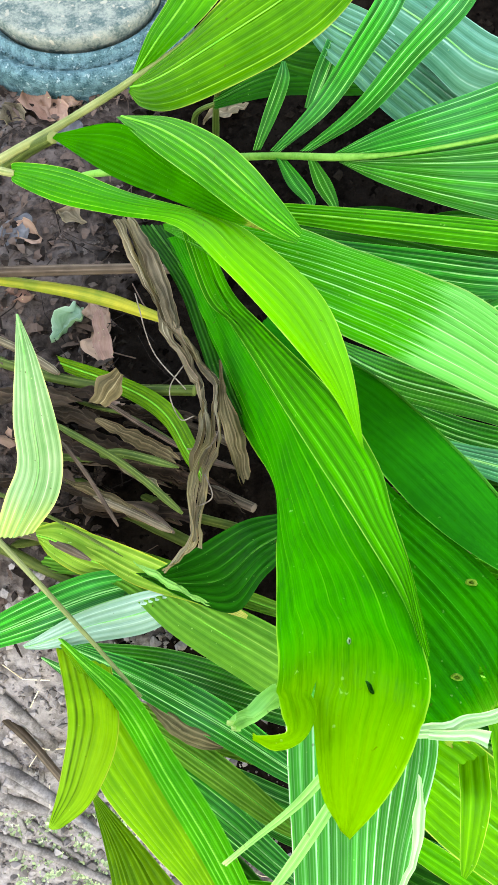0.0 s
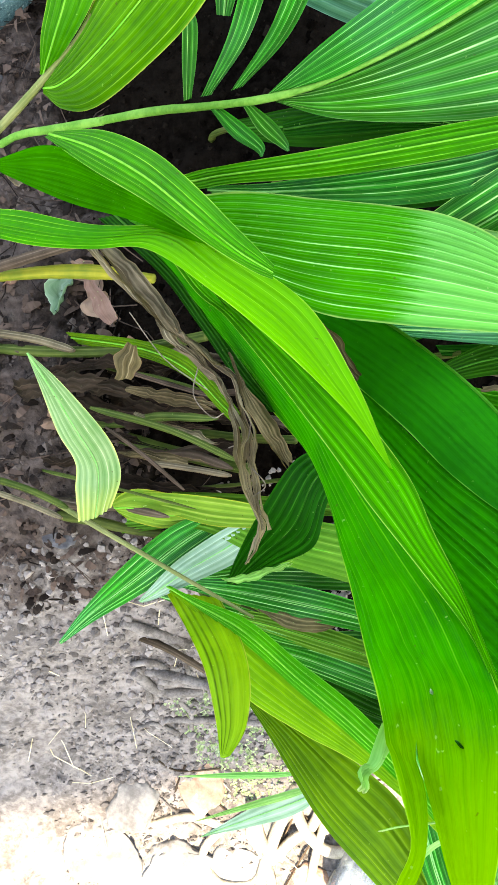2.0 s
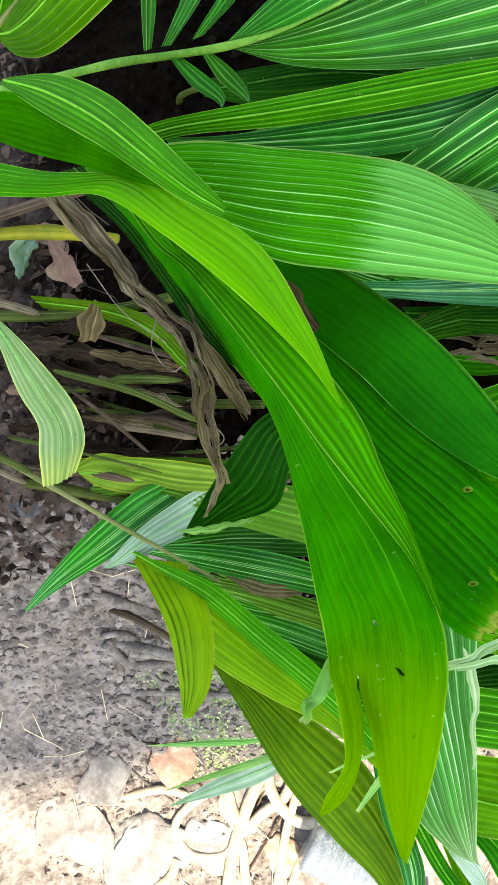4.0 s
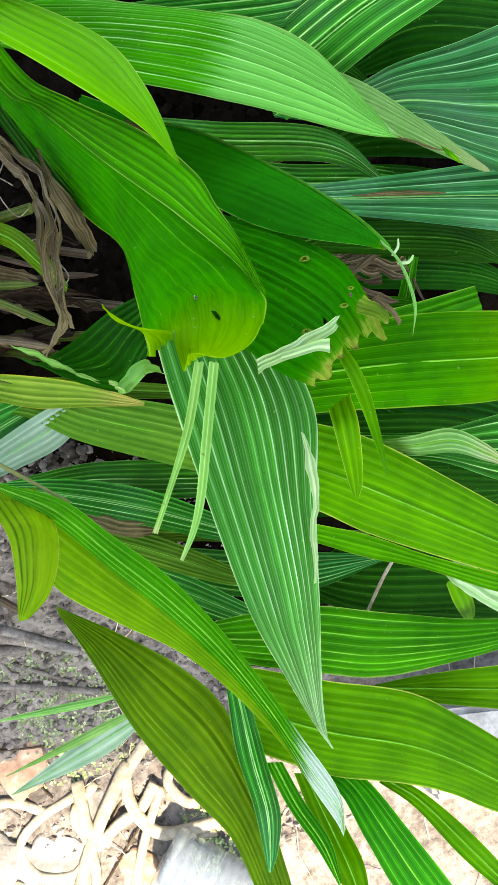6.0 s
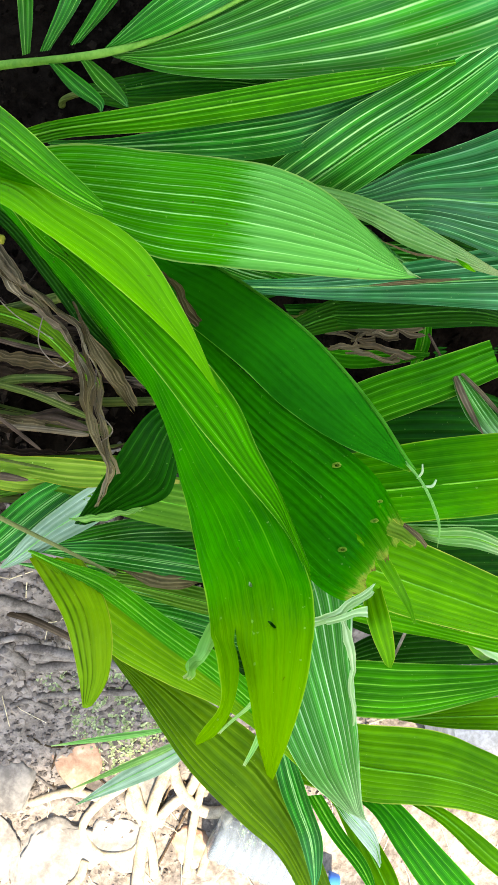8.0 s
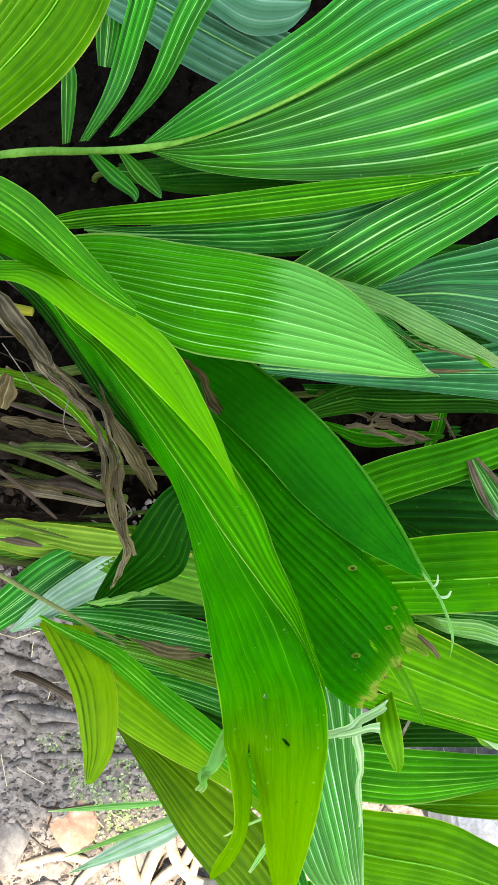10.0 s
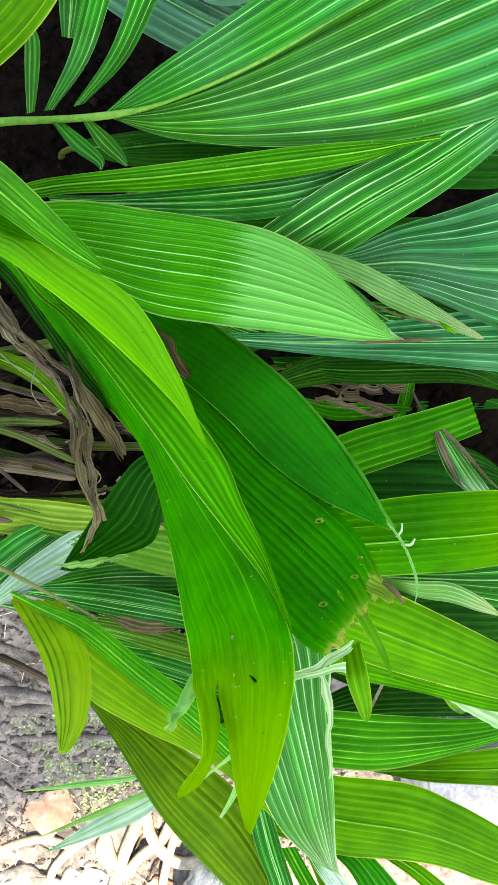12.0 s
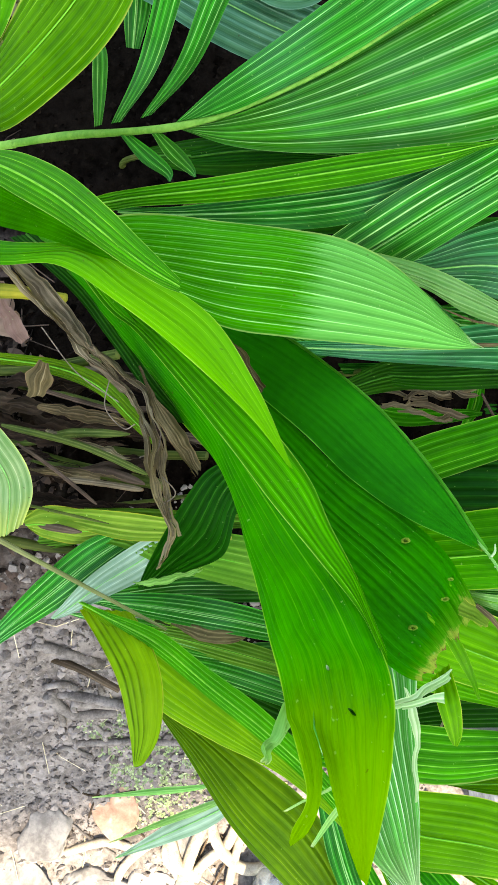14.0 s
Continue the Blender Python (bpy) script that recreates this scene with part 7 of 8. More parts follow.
blade(thing, "blade", MOULD, [(-0.241, 0.442, 0.5, 0.003, 0.018, 0.009, 0.002), (-0.183, 0.407, 0.562, 0.002, 0.014, 0.001, 0.002), (-0.122, 0.375, 0.607, 0.001, 0.009, 0.003, 0.002), (-0.063, 0.351, 0.636, 0, 0.003, 0.001, 0.002)], pleats=3, fold=.0015, crumple=.007, seed=20, ragged=.3)

thing = empty_thing("leaf_stalk", "olive leaf stalk in the dense clump", "leaf stalk")
tube(thing, "shaft", STEM, [(-0.387, 0.33, 0.435, 0.009), (-0.323, 0.299, 0.484, 0.008), (-0.258, 0.263, 0.516, 0.007), (-0.203, 0.238, 0.531, 0.006)], taper=0.75)

thing = empty_thing("leaf_stalk", "olive leaf stalk in the dense clump", "leaf stalk")
tube(thing, "shaft", STEM, [(-0.24, 0.455, 0.496, 0.003), (-0.173, 0.42, 0.538, 0.003), (-0.106, 0.386, 0.563, 0.003), (-0.039, 0.341, 0.57, 0.002)], taper=0.75)

thing = empty_thing("leaf_stalk", "dry tan leaf stalk in the dense clump", "leaf stalk")
tube(thing, "shaft", DRY, [(-0.231, 0.372, 0.463, 0.007), (-0.188, 0.347, 0.512, 0.007), (-0.131, 0.337, 0.543, 0.006), (-0.083, 0.308, 0.557, 0.005)], taper=0.75)

thing = empty_thing("leaf_stalk", "dry tan leaf stalk in the dense clump", "leaf stalk")
tube(thing, "shaft", DRY, [(-0.245, 0.424, 0.488, 0.006), (-0.173, 0.399, 0.539, 0.005), (-0.086, 0.394, 0.573, 0.005), (-0.012, 0.37, 0.589, 0.004)], taper=0.75)

thing = empty_thing("leaf_stalk", "dark brown rotten leaf strip in the dense clump", "leaf stalk")
blade(thing, "blade", MOULD, [(-0.266, 0.321, 0.431, 0.001, 0.007, -0.002, 0.002), (-0.204, 0.298, 0.475, 0.001, 0.008, -0.002, 0.002), (-0.136, 0.282, 0.502, 0.001, 0.005, -0.003, 0.002), (-0.057, 0.265, 0.511, 0, 0.002, -0.001, 0.002)], pleats=3, fold=.0015, crumple=.007, seed=25, ragged=.3)

thing = empty_thing("leaf_stalk", "olive leaf stalk in the dense clump", "leaf stalk")
tube(thing, "shaft", STEM, [(-0.276, 0.43, 0.492, 0.008), (-0.203, 0.396, 0.565, 0.007), (-0.153, 0.377, 0.621, 0.006), (-0.08, 0.343, 0.66, 0.005)], taper=0.75)

thing = empty_thing("leaf_stalk", "dark brown rotten leaf strip in the dense clump", "leaf stalk")
blade(thing, "blade", MOULD, [(-0.249, 0.422, 0.491, 0.002, 0.01, -0.004, 0.002), (-0.19, 0.402, 0.54, 0.001, 0.007, -0.001, 0.002), (-0.141, 0.368, 0.573, 0.001, 0.005, 0.002, 0.002), (-0.081, 0.341, 0.588, 0, 0.002, 0, 0.002)], pleats=3, fold=.0015, crumple=.007, seed=27, ragged=.3)

thing = empty_thing("leaf_stalk", "dark brown rotten leaf strip in the dense clump", "leaf stalk")
blade(thing, "blade", MOULD, [(-0.368, 0.506, 0.509, 0.003, 0.017, 0.009, 0.002), (-0.314, 0.482, 0.565, 0.003, 0.016, -0.009, 0.002), (-0.256, 0.462, 0.604, 0.002, 0.015, -0.002, 0.002), (-0.193, 0.434, 0.625, 0, 0.003, -0.002, 0.002)], pleats=3, fold=.0015, crumple=.007, seed=28, ragged=.3)

thing = empty_thing("leaf_stalk", "olive leaf stalk in the dense clump", "leaf stalk")
tube(thing, "shaft", STEM, [(-0.33, 0.321, 0.428, 0.008), (-0.271, 0.31, 0.487, 0.007), (-0.223, 0.288, 0.528, 0.006), (-0.173, 0.276, 0.552, 0.006)], taper=0.75)

thing = empty_thing("leaf_stalk", "olive green leaf stalk lying over brown litter", "leaf stalk")
tube(thing, "shaft", STEM, [(-0.239, 0.418, 0.62, 0.0045), (-0.144, 0.353, 0.64, 0.0045), (-0.074, 0.288, 0.66, 0.0045)], taper=0.6)

thing = empty_thing("leaf_stalk", "dry grey straw in the dense clump", "leaf stalk")
tube(thing, "shaft", DEAD, [(-0.184, 0.326, 0.61, 0.004), (-0.134, 0.301, 0.62, 0.004), (-0.088, 0.276, 0.63, 0.004)], taper=0.6)

thing = empty_thing("leaf_stalk", "thin dark brown dry stalk across the clump", "leaf stalk")
tube(thing, "shaft", DRY, [(-0.219, 0.38, 0.65, 0.0025), (-0.183, 0.333, 0.655, 0.0025), (-0.144, 0.273, 0.66, 0.0025)], taper=0.6)

thing = empty_thing("leaf_stalk", "bleached grey dry stalk lying on the soil", "leaf stalk")
tube(thing, "shaft", DEAD, [(-0.373, 0.593, 0.545, 0.006), (-0.309, 0.558, 0.552, 0.006), (-0.255, 0.519, 0.56, 0.006)], taper=0.6)

thing = empty_thing("leaf_stalk", "thin brown dry stalk in the dense clump", "leaf stalk")
tube(thing, "shaft", DRY, [(-0.186, 0.453, 0.62, 0.003), (-0.13, 0.411, 0.63, 0.003), (-0.075, 0.373, 0.64, 0.003)], taper=0.6)

thing = empty_thing("leaf_stalk", "olive leaf stalk at the foot of the clump", "leaf stalk")
tube(thing, "shaft", STEM, [(-0.415, 0.385, 0.57, 0.005), (-0.363, 0.35, 0.575, 0.005), (-0.315, 0.309, 0.58, 0.005)], taper=0.6)

thing = empty_thing("leaf_stalk", "pale tan straw at the foot of the clump", "leaf stalk")
tube(thing, "shaft", DEAD, [(-0.415, 0.366, 0.58, 0.004), (-0.37, 0.334, 0.58, 0.004), (-0.326, 0.298, 0.58, 0.004)], taper=0.6)

thing = empty_thing("leaf_stalk", "brown dry leaf strip in the dense clump", "leaf stalk")
blade(thing, "blade", FLAP, [(-0.19, 0.431, 0.6, 0.0015, 0.0027, 0.0004, 0.002), (-0.13, 0.395, 0.615, 0.0044, 0.0078, 0.0013, 0.002), (-0.067, 0.357, 0.63, 0.0015, 0.0027, 0.0004, 0.002)], pleats=4, fold=0.0015, crumple=0.005, seed=31, ragged=0.3)

thing = empty_thing("leaf_stalk", "grey-brown dry leaf strip in the dense clump", "leaf stalk")
blade(thing, "blade", DEAD, [(-0.189, 0.395, 0.6, 0.0013, 0.0017, 0.0001, 0.002), (-0.129, 0.347, 0.615, 0.0036, 0.0048, 0.0004, 0.002), (-0.084, 0.314, 0.63, 0.0012, 0.0017, 0.0002, 0.002)], pleats=3, fold=0.0015, crumple=0.005, seed=32, ragged=0.3)

thing = empty_thing("leaf_stalk", "brown dry leaf strip in the dense clump", "leaf stalk")
blade(thing, "blade", FLAP, [(-0.228, 0.359, 0.585, 0.0013, 0.0025, 0.0002, 0.002), (-0.171, 0.328, 0.592, 0.0036, 0.0071, 0.0006, 0.002), (-0.096, 0.29, 0.6, 0.0012, 0.0025, 0.0002, 0.002)], pleats=4, fold=0.0015, crumple=0.005, seed=33, ragged=0.3)

thing = empty_thing("dead_leaf", "brown curled fallen leaf hanging on a stalk", "dead leaf")
blade(thing, "blade", FLAP, [(-0.156, 0.466, 0.66, 0.0048, -0.0023, -0.0017, 0.002), (-0.167, 0.451, 0.65, 0.0123, -0.0087, -0.0053, 0.002), (-0.188, 0.433, 0.64, 0.0039, -0.0035, -0.0019, 0.002)], pleats=3, fold=0.0015, crumple=0.005, seed=34, ragged=0.3)

thing = empty_thing("dead_leaf", "pinkish brown fallen leaf on dark soil", "dead leaf")
blade(thing, "blade", LITTER, [(-0.213, 0.617, 0.56, 0.0061, 0.0015, -0.0007, 0.002), (-0.198, 0.56, 0.565, 0.0115, 0.003, -0.0012, 0.003), (-0.188, 0.528, 0.57, 0.006, 0.0018, -0.0006, 0.002)], pleats=2, fold=0.0015, crumple=0.005, seed=35, ragged=0.3)

thing = empty_thing("dead_leaf", "pinkish brown fallen leaf on the soil", "dead leaf")
blade(thing, "blade", LITTER, [
    (-0.232, 0.67, 0.5, -0.002, -0.001, 0, -0.001), (-0.225, 0.655, 0.514, -0.012, -0.006, 0, -0.007), (-0.217, 0.641, 0.518, -0.016, -0.008, 0, -0.01), (-0.209, 0.624, 0.512, -0.008, -0.004, 0, -0.005), (-0.203, 0.611, 0.507, 0, 0, 0, 0),
], pleats=2, fold=.0008, seed=1, crumple=0.012)

thing = empty_thing("dead_leaf", "pinkish brown curled fallen leaf on the soil", "dead leaf")
blade(thing, "blade", LITTER, [
    (-0.232, 0.621, 0.499, -0.002, -0.001, 0, -0.001), (-0.224, 0.606, 0.513, -0.013, -0.007, 0, -0.007), (-0.216, 0.59, 0.518, -0.017, -0.009, 0, -0.01), (-0.206, 0.573, 0.512, -0.009, -0.005, 0, -0.005), (-0.199, 0.56, 0.506, 0, 0, 0, 0),
], pleats=2, fold=.0008, seed=2, crumple=0.012)

thing = empty_thing("dead_leaf", "pinkish fallen leaf on dark soil", "dead leaf")
blade(thing, "blade", LITTER, [
    (-0.315, 0.695, 0.5, -0.001, 0.001, 0, -0.001), (-0.327, 0.687, 0.513, -0.007, 0.01, 0, -0.007), (-0.34, 0.679, 0.518, -0.009, 0.013, 0, -0.01), (-0.354, 0.669, 0.512, -0.005, 0.007, 0, -0.005), (-0.366, 0.662, 0.506, 0, 0, 0, 0),
], pleats=2, fold=.0008, seed=3, crumple=0.012)

thing = empty_thing("dead_leaf", "tan torn fallen leaf resting on stalks", "dead leaf")
blade(thing, "blade", LITTER, [
    (-0.168, 0.514, 0.5, -0.001, 0.002, 0, -0.001), (-0.183, 0.508, 0.514, -0.005, 0.012, 0, -0.007), (-0.199, 0.501, 0.518, -0.007, 0.016, 0, -0.01), (-0.216, 0.494, 0.512, -0.004, 0.009, 0, -0.005), (-0.229, 0.488, 0.506, 0, 0, 0, 0),
], pleats=2, fold=.0008, seed=4, crumple=0.012)

thing = empty_thing("dead_leaf", "grey-green fallen leaf on the soil", "dead leaf")
blade(thing, "blade", SILVERPALE, [
    (-0.24, 0.665, 0.5, -0.001, 0.001, 0, -0.001), (-0.252, 0.65, 0.514, -0.01, 0.008, 0, -0.007), (-0.264, 0.636, 0.518, -0.014, 0.011, 0, -0.01), (-0.278, 0.619, 0.513, -0.007, 0.006, 0, -0.005), (-0.289, 0.606, 0.507, 0, 0, 0, 0),
], pleats=2, fold=.0008, seed=5, crumple=0.012)

thing = empty_thing("dead_leaf", "brown curled fallen leaf beside the pot", "dead leaf")
blade(thing, "blade", LITTER, [
    (-0.389, 1.119, 0.499, -0.002, -0.001, 0, -0.001), (-0.373, 1.095, 0.514, -0.015, -0.01, 0, -0.007), (-0.358, 1.07, 0.518, -0.02, -0.013, 0, -0.01), (-0.34, 1.043, 0.512, -0.011, -0.007, 0, -0.005), (-0.326, 1.022, 0.507, -0.001, 0, 0, 0),
], pleats=2, fold=.0008, seed=6, crumple=0.012)

thing = empty_thing("dead_leaf", "brown fallen leaf beside the pot", "dead leaf")
blade(thing, "blade", LITTER, [
    (-0.352, 1.092, 0.5, -0.002, -0.001, 0, -0.001), (-0.34, 1.072, 0.514, -0.013, -0.008, 0, -0.007), (-0.327, 1.051, 0.518, -0.018, -0.011, 0, -0.01), (-0.312, 1.028, 0.512, -0.009, -0.006, 0, -0.005), (-0.301, 1.009, 0.507, 0, 0, 0, 0),
], pleats=2, fold=.0008, seed=7, crumple=0.012)

thing = empty_thing("dead_leaf", "grey fallen leaf beside the pot", "dead leaf")
blade(thing, "blade", DEAD, [
    (-0.416, 1.066, 0.5, -0.002, -0.001, 0, -0.001), (-0.405, 1.052, 0.514, -0.014, -0.011, 0, -0.007), (-0.394, 1.038, 0.518, -0.019, -0.015, 0, -0.01), (-0.381, 1.022, 0.512, -0.01, -0.008, 0, -0.005), (-0.372, 1.009, 0.507, 0, 0, 0, 0),
], pleats=2, fold=.0008, seed=8, crumple=0.012)

thing = empty_thing("dead_leaf", "brown fallen leaf beside the pot", "dead leaf")
blade(thing, "blade", LITTER, [
    (-0.315, 1.054, 0.5, 0.001, -0.002, 0, -0.001), (-0.306, 1.057, 0.514, 0.004, -0.011, 0, -0.007), (-0.296, 1.06, 0.518, 0.005, -0.015, 0, -0.01), (-0.286, 1.064, 0.512, 0.003, -0.008, 0, -0.005), (-0.278, 1.066, 0.507, 0, 0, 0, 0),
], pleats=2, fold=.0008, seed=9, crumple=0.012)

thing = empty_thing("dead_leaf", "brown fallen leaf on the soil", "dead leaf")
blade(thing, "blade", LITTER, [
    (-0.363, 0.817, 0.5, -0.001, -0.001, 0, -0.001), (-0.353, 0.806, 0.514, -0.009, -0.008, 0, -0.007), (-0.343, 0.795, 0.518, -0.012, -0.011, 0, -0.01), (-0.332, 0.783, 0.512, -0.006, -0.006, 0, -0.005), (-0.323, 0.773, 0.507, 0, 0, 0, 0),
], pleats=2, fold=.0008, seed=10, crumple=0.012)

thing = empty_thing("dead_leaf", "dry grey fallen leaf on the soil", "dead leaf")
blade(thing, "blade", DEAD, [
    (-0.303, 0.839, 0.5, -0.001, -0.001, 0, -0.001), (-0.292, 0.833, 0.514, -0.005, -0.011, 0, -0.007), (-0.28, 0.828, 0.518, -0.007, -0.014, 0, -0.01), (-0.267, 0.821, 0.512, -0.004, -0.008, 0, -0.005), (-0.257, 0.817, 0.507, 0, 0, 0, 0),
], pleats=2, fold=.0008, seed=11, crumple=0.012)

thing = empty_thing("dead_leaf", "pinkish fallen leaf on the soil", "dead leaf")
blade(thing, "blade", LITTER, [
    (-0.345, 0.46, 0.495, -0.001, -0.001, 0, -0.001), (-0.339, 0.456, 0.508, -0.006, -0.009, 0, -0.007), (-0.333, 0.452, 0.511, -0.008, -0.012, 0, -0.01), (-0.326, 0.447, 0.505, -0.004, -0.006, 0, -0.005), (-0.321, 0.444, 0.498, 0, 0, 0, 0),
], pleats=2, fold=.0008, seed=12, crumple=0.012)

thing = empty_thing("dead_leaf", "dry fallen leaf among litter", "dead leaf")
blade(thing, "blade", DEAD, [
    (-0.116, 1.079, 0.5, 0.001, -0.001, 0, -0.001), (-0.097, 1.089, 0.514, 0.006, -0.011, 0, -0.007), (-0.078, 1.099, 0.518, 0.007, -0.014, 0, -0.01), (-0.057, 1.11, 0.512, 0.004, -0.007, 0, -0.005), (-0.04, 1.119, 0.506, 0, 0, 0, 0),
], pleats=2, fold=.0008, seed=13, crumple=0.012)

thing = empty_thing("dead_leaf", "dry fallen leaf among litter", "dead leaf")
blade(thing, "blade", DEAD, [
    (-0.076, 1.028, 0.5, 0.001, -0.001, 0, -0.001), (-0.058, 1.038, 0.514, 0.005, -0.011, 0, -0.007), (-0.039, 1.047, 0.518, 0.007, -0.014, 0, -0.01), (-0.018, 1.058, 0.512, 0.004, -0.007, 0, -0.005), (-0.001, 1.066, 0.507, 0, 0, 0, 0),
], pleats=2, fold=.0008, seed=14, crumple=0.012)

thing = empty_thing("grass_blade", "thin pale green grass blade over the ground", "grass")
blade(thing, "blade", PALE, [
    (-0.143, -0.133, 0.406, -0.001, -0.002, -0.001, 0), (-0.19, -0.13, 0.378, 0, -0.005, -0.002, 0.003), (-0.245, -0.126, 0.341, -0.002, -0.005, -0.002, 0.003),
    (-0.355, -0.116, 0.276, 0, -0.001, -0.001, 0),
], pleats=3, fold=0.001)

thing = empty_thing("grass_blade", "thin pale green grass blade over the ground", "grass")
blade(thing, "blade", PALE, [
    (-0.123, -0.158, 0.395, -0.001, -0.002, -0.001, 0), (-0.176, -0.167, 0.362, -0.001, -0.006, -0.003, 0.003), (-0.236, -0.178, 0.318, -0.002, -0.006, -0.003, 0.003),
    (-0.359, -0.198, 0.24, 0, -0.001, -0.001, 0),
], pleats=3, fold=0.001)

thing = empty_thing("lance_leaf", "pale blue-green lance shaped leaf over the ground", "leaf")
blade(thing, "blade", SILVERPALE, [
    (-0.117, -0.166, 0.392, -0.002, -0.007, -0.003, 0), (-0.171, -0.18, 0.356, -0.005, -0.02, -0.009, 0.003), (-0.232, -0.196, 0.309, -0.006, -0.018, -0.008, 0.003),
    (-0.36, -0.227, 0.226, 0, -0.001, -0.001, 0),
], pleats=3, fold=0.001, rib=RIB_PALE)

thing = empty_thing("root", "thick pale root looping over sunlit ground", "root")
tube(thing, "shaft", ROPE, [(-0.169, -0.23, -0.077, 0.012), (-0.208, -0.26, -0.082, 0.012), (-0.241, -0.293, -0.09, 0.012), (-0.241, -0.35, -0.085, 0.012), (-0.21, -0.403, -0.09, 0.012), (-0.148, -0.416, -0.086, 0.012), (-0.096, -0.419, -0.09, 0.012)])

thing = empty_thing("root", "thick pale root looping over sunlit ground", "root")
tube(thing, "shaft", ROPE, [(-0.298, -0.285, -0.091, 0.01), (-0.347, -0.326, -0.088, 0.01), (-0.336, -0.38, -0.091, 0.01), (-0.335, -0.431, -0.087, 0.01), (-0.349, -0.486, -0.091, 0.01)])

thing = empty_thing("root", "thick pale root looping over sunlit ground", "root")
tube(thing, "shaft", ROPE, [(-0.333, -0.294, -0.092, 0.009), (-0.414, -0.315, -0.089, 0.009), (-0.457, -0.351, -0.093, 0.009), (-0.437, -0.406, -0.088, 0.009), (-0.378, -0.425, -0.092, 0.009), (-0.334, -0.399, -0.088, 0.009)])

thing = empty_thing("root", "thick pale root looping over sunlit ground", "root")
tube(thing, "shaft", ROPE, [(-0.183, -0.329, -0.093, 0.009), (-0.228, -0.395, -0.088, 0.009), (-0.263, -0.455, -0.093, 0.009), (-0.288, -0.506, -0.089, 0.009)])

thing = empty_thing("root", "thick pale root looping over sunlit ground", "root")
tube(thing, "shaft", ROPE, [(-0.107, -0.434, -0.092, 0.009), (-0.176, -0.435, -0.089, 0.009), (-0.223, -0.467, -0.092, 0.009), (-0.261, -0.514, -0.089, 0.009)])

thing = empty_thing("root", "thick pale root looping over sunlit ground", "root")
tube(thing, "shaft", ROPE, [(-0.143, -0.293, -0.092, 0.01), (-0.168, -0.326, -0.088, 0.01), (-0.141, -0.372, -0.092, 0.01), (-0.094, -0.364, -0.088, 0.01), (-0.059, -0.362, -0.092, 0.01)])

thing = empty_thing("root", "thick pale root looping over sunlit ground", "root")
tube(thing, "shaft", ROPE, [(-0.325, -0.394, -0.091, 0.011), (-0.271, -0.366, -0.087, 0.011), (-0.229, -0.354, -0.09, 0.011), (-0.192, -0.319, -0.086, 0.011)])

thing = empty_thing("root", "thick pale root looping over sunlit ground", "root")
tube(thing, "shaft", ROPE, [(-0.469, -0.407, -0.092, 0.01), (-0.497, -0.438, -0.088, 0.01), (-0.564, -0.455, -0.092, 0.01)])

thing = empty_thing("root", "thick pale root looping over sunlit ground", "root")
tube(thing, "shaft", ROPE, [(-0.392, -0.312, -0.093, 0.009), (-0.456, -0.27, -0.086, 0.009), (-0.54, -0.263, -0.089, 0.009)])

thing = empty_thing("twig", "thin dry twig lying on the ground", "twig")
tube(thing, "shaft", GREY, [(-0.247, -0.261, -0.094, 0.003), (-0.206, -0.258, -0.09, 0.003), (-0.178, -0.252, -0.092, 0.003)])

thing = empty_thing("twig", "thin dry twig lying on the ground", "twig")
tube(thing, "shaft", GREY, [(-0.485, -0.379, -0.098, 0.002), (-0.425, -0.369, -0.094, 0.002), (-0.359, -0.361, -0.098, 0.002)])

thing = empty_thing("twig", "thin dry twig lying on the ground", "twig")
tube(thing, "shaft", GREY, [(-0.527, -0.18, -0.061, 0.003), (-0.49, -0.245, -0.086, 0.003), (-0.438, -0.312, -0.097, 0.003)])

thing = empty_thing("twig", "thin dry twig lying on the ground", "twig")
tube(thing, "shaft", DRY, [(-0.224, -0.051, 0.04, 0.002), (-0.197, -0.093, 0.005, 0.002), (-0.155, -0.141, -0.037, 0.002)])

thing = empty_thing("twig", "thin dry twig lying on the ground", "twig")
tube(thing, "shaft", STRAW, [(-0.175, -0.234, -0.086, 0.003), (-0.109, -0.263, -0.091, 0.003), (-0.059, -0.286, -0.097, 0.003)])

thing = empty_thing("twig", "thin dry twig lying on the ground", "twig")
tube(thing, "shaft", DRY, [(-0.173, -0.305, -0.098, 0.002), (-0.082, -0.304, -0.095, 0.002), (0.004, -0.3, -0.099, 0.002)])

thing = empty_thing("twig", "thin dry twig lying on the ground", "twig")
tube(thing, "shaft", DRY, [(-0.576, -0.329, -0.099, 0.002), (-0.502, -0.34, -0.094, 0.002), (-0.424, -0.353, -0.099, 0.002)])

thing = empty_thing("twig", "thin dry twig lying on the ground", "twig")
tube(thing, "shaft", GREY, [(-0.356, -0.036, 0.055, 0.004), (-0.319, -0.064, 0.032, 0.004), (-0.277, -0.095, 0.001, 0.004)])

thing = empty_thing("twig", "thin dry twig lying on the ground", "twig")
tube(thing, "shaft", DRY, [(-0.241, -0.317, -0.099, 0.002), (-0.225, -0.347, -0.095, 0.002), (-0.205, -0.378, -0.099, 0.002)])

thing = empty_thing("twig", "thin dry twig lying on the ground", "twig")
tube(thing, "shaft", GREY, [(-0.211, -0.238, -0.088, 0.002), (-0.163, -0.234, -0.083, 0.002), (-0.125, -0.227, -0.085, 0.002)])

thing = empty_thing("twig", "thin dry twig lying on the ground", "twig")
tube(thing, "shaft", DRY, [(-0.218, -0.391, -0.098, 0.003), (-0.168, -0.439, -0.094, 0.003), (-0.132, -0.484, -0.098, 0.003)])

thing = empty_thing("twig", "thin dry twig lying on the ground", "twig")
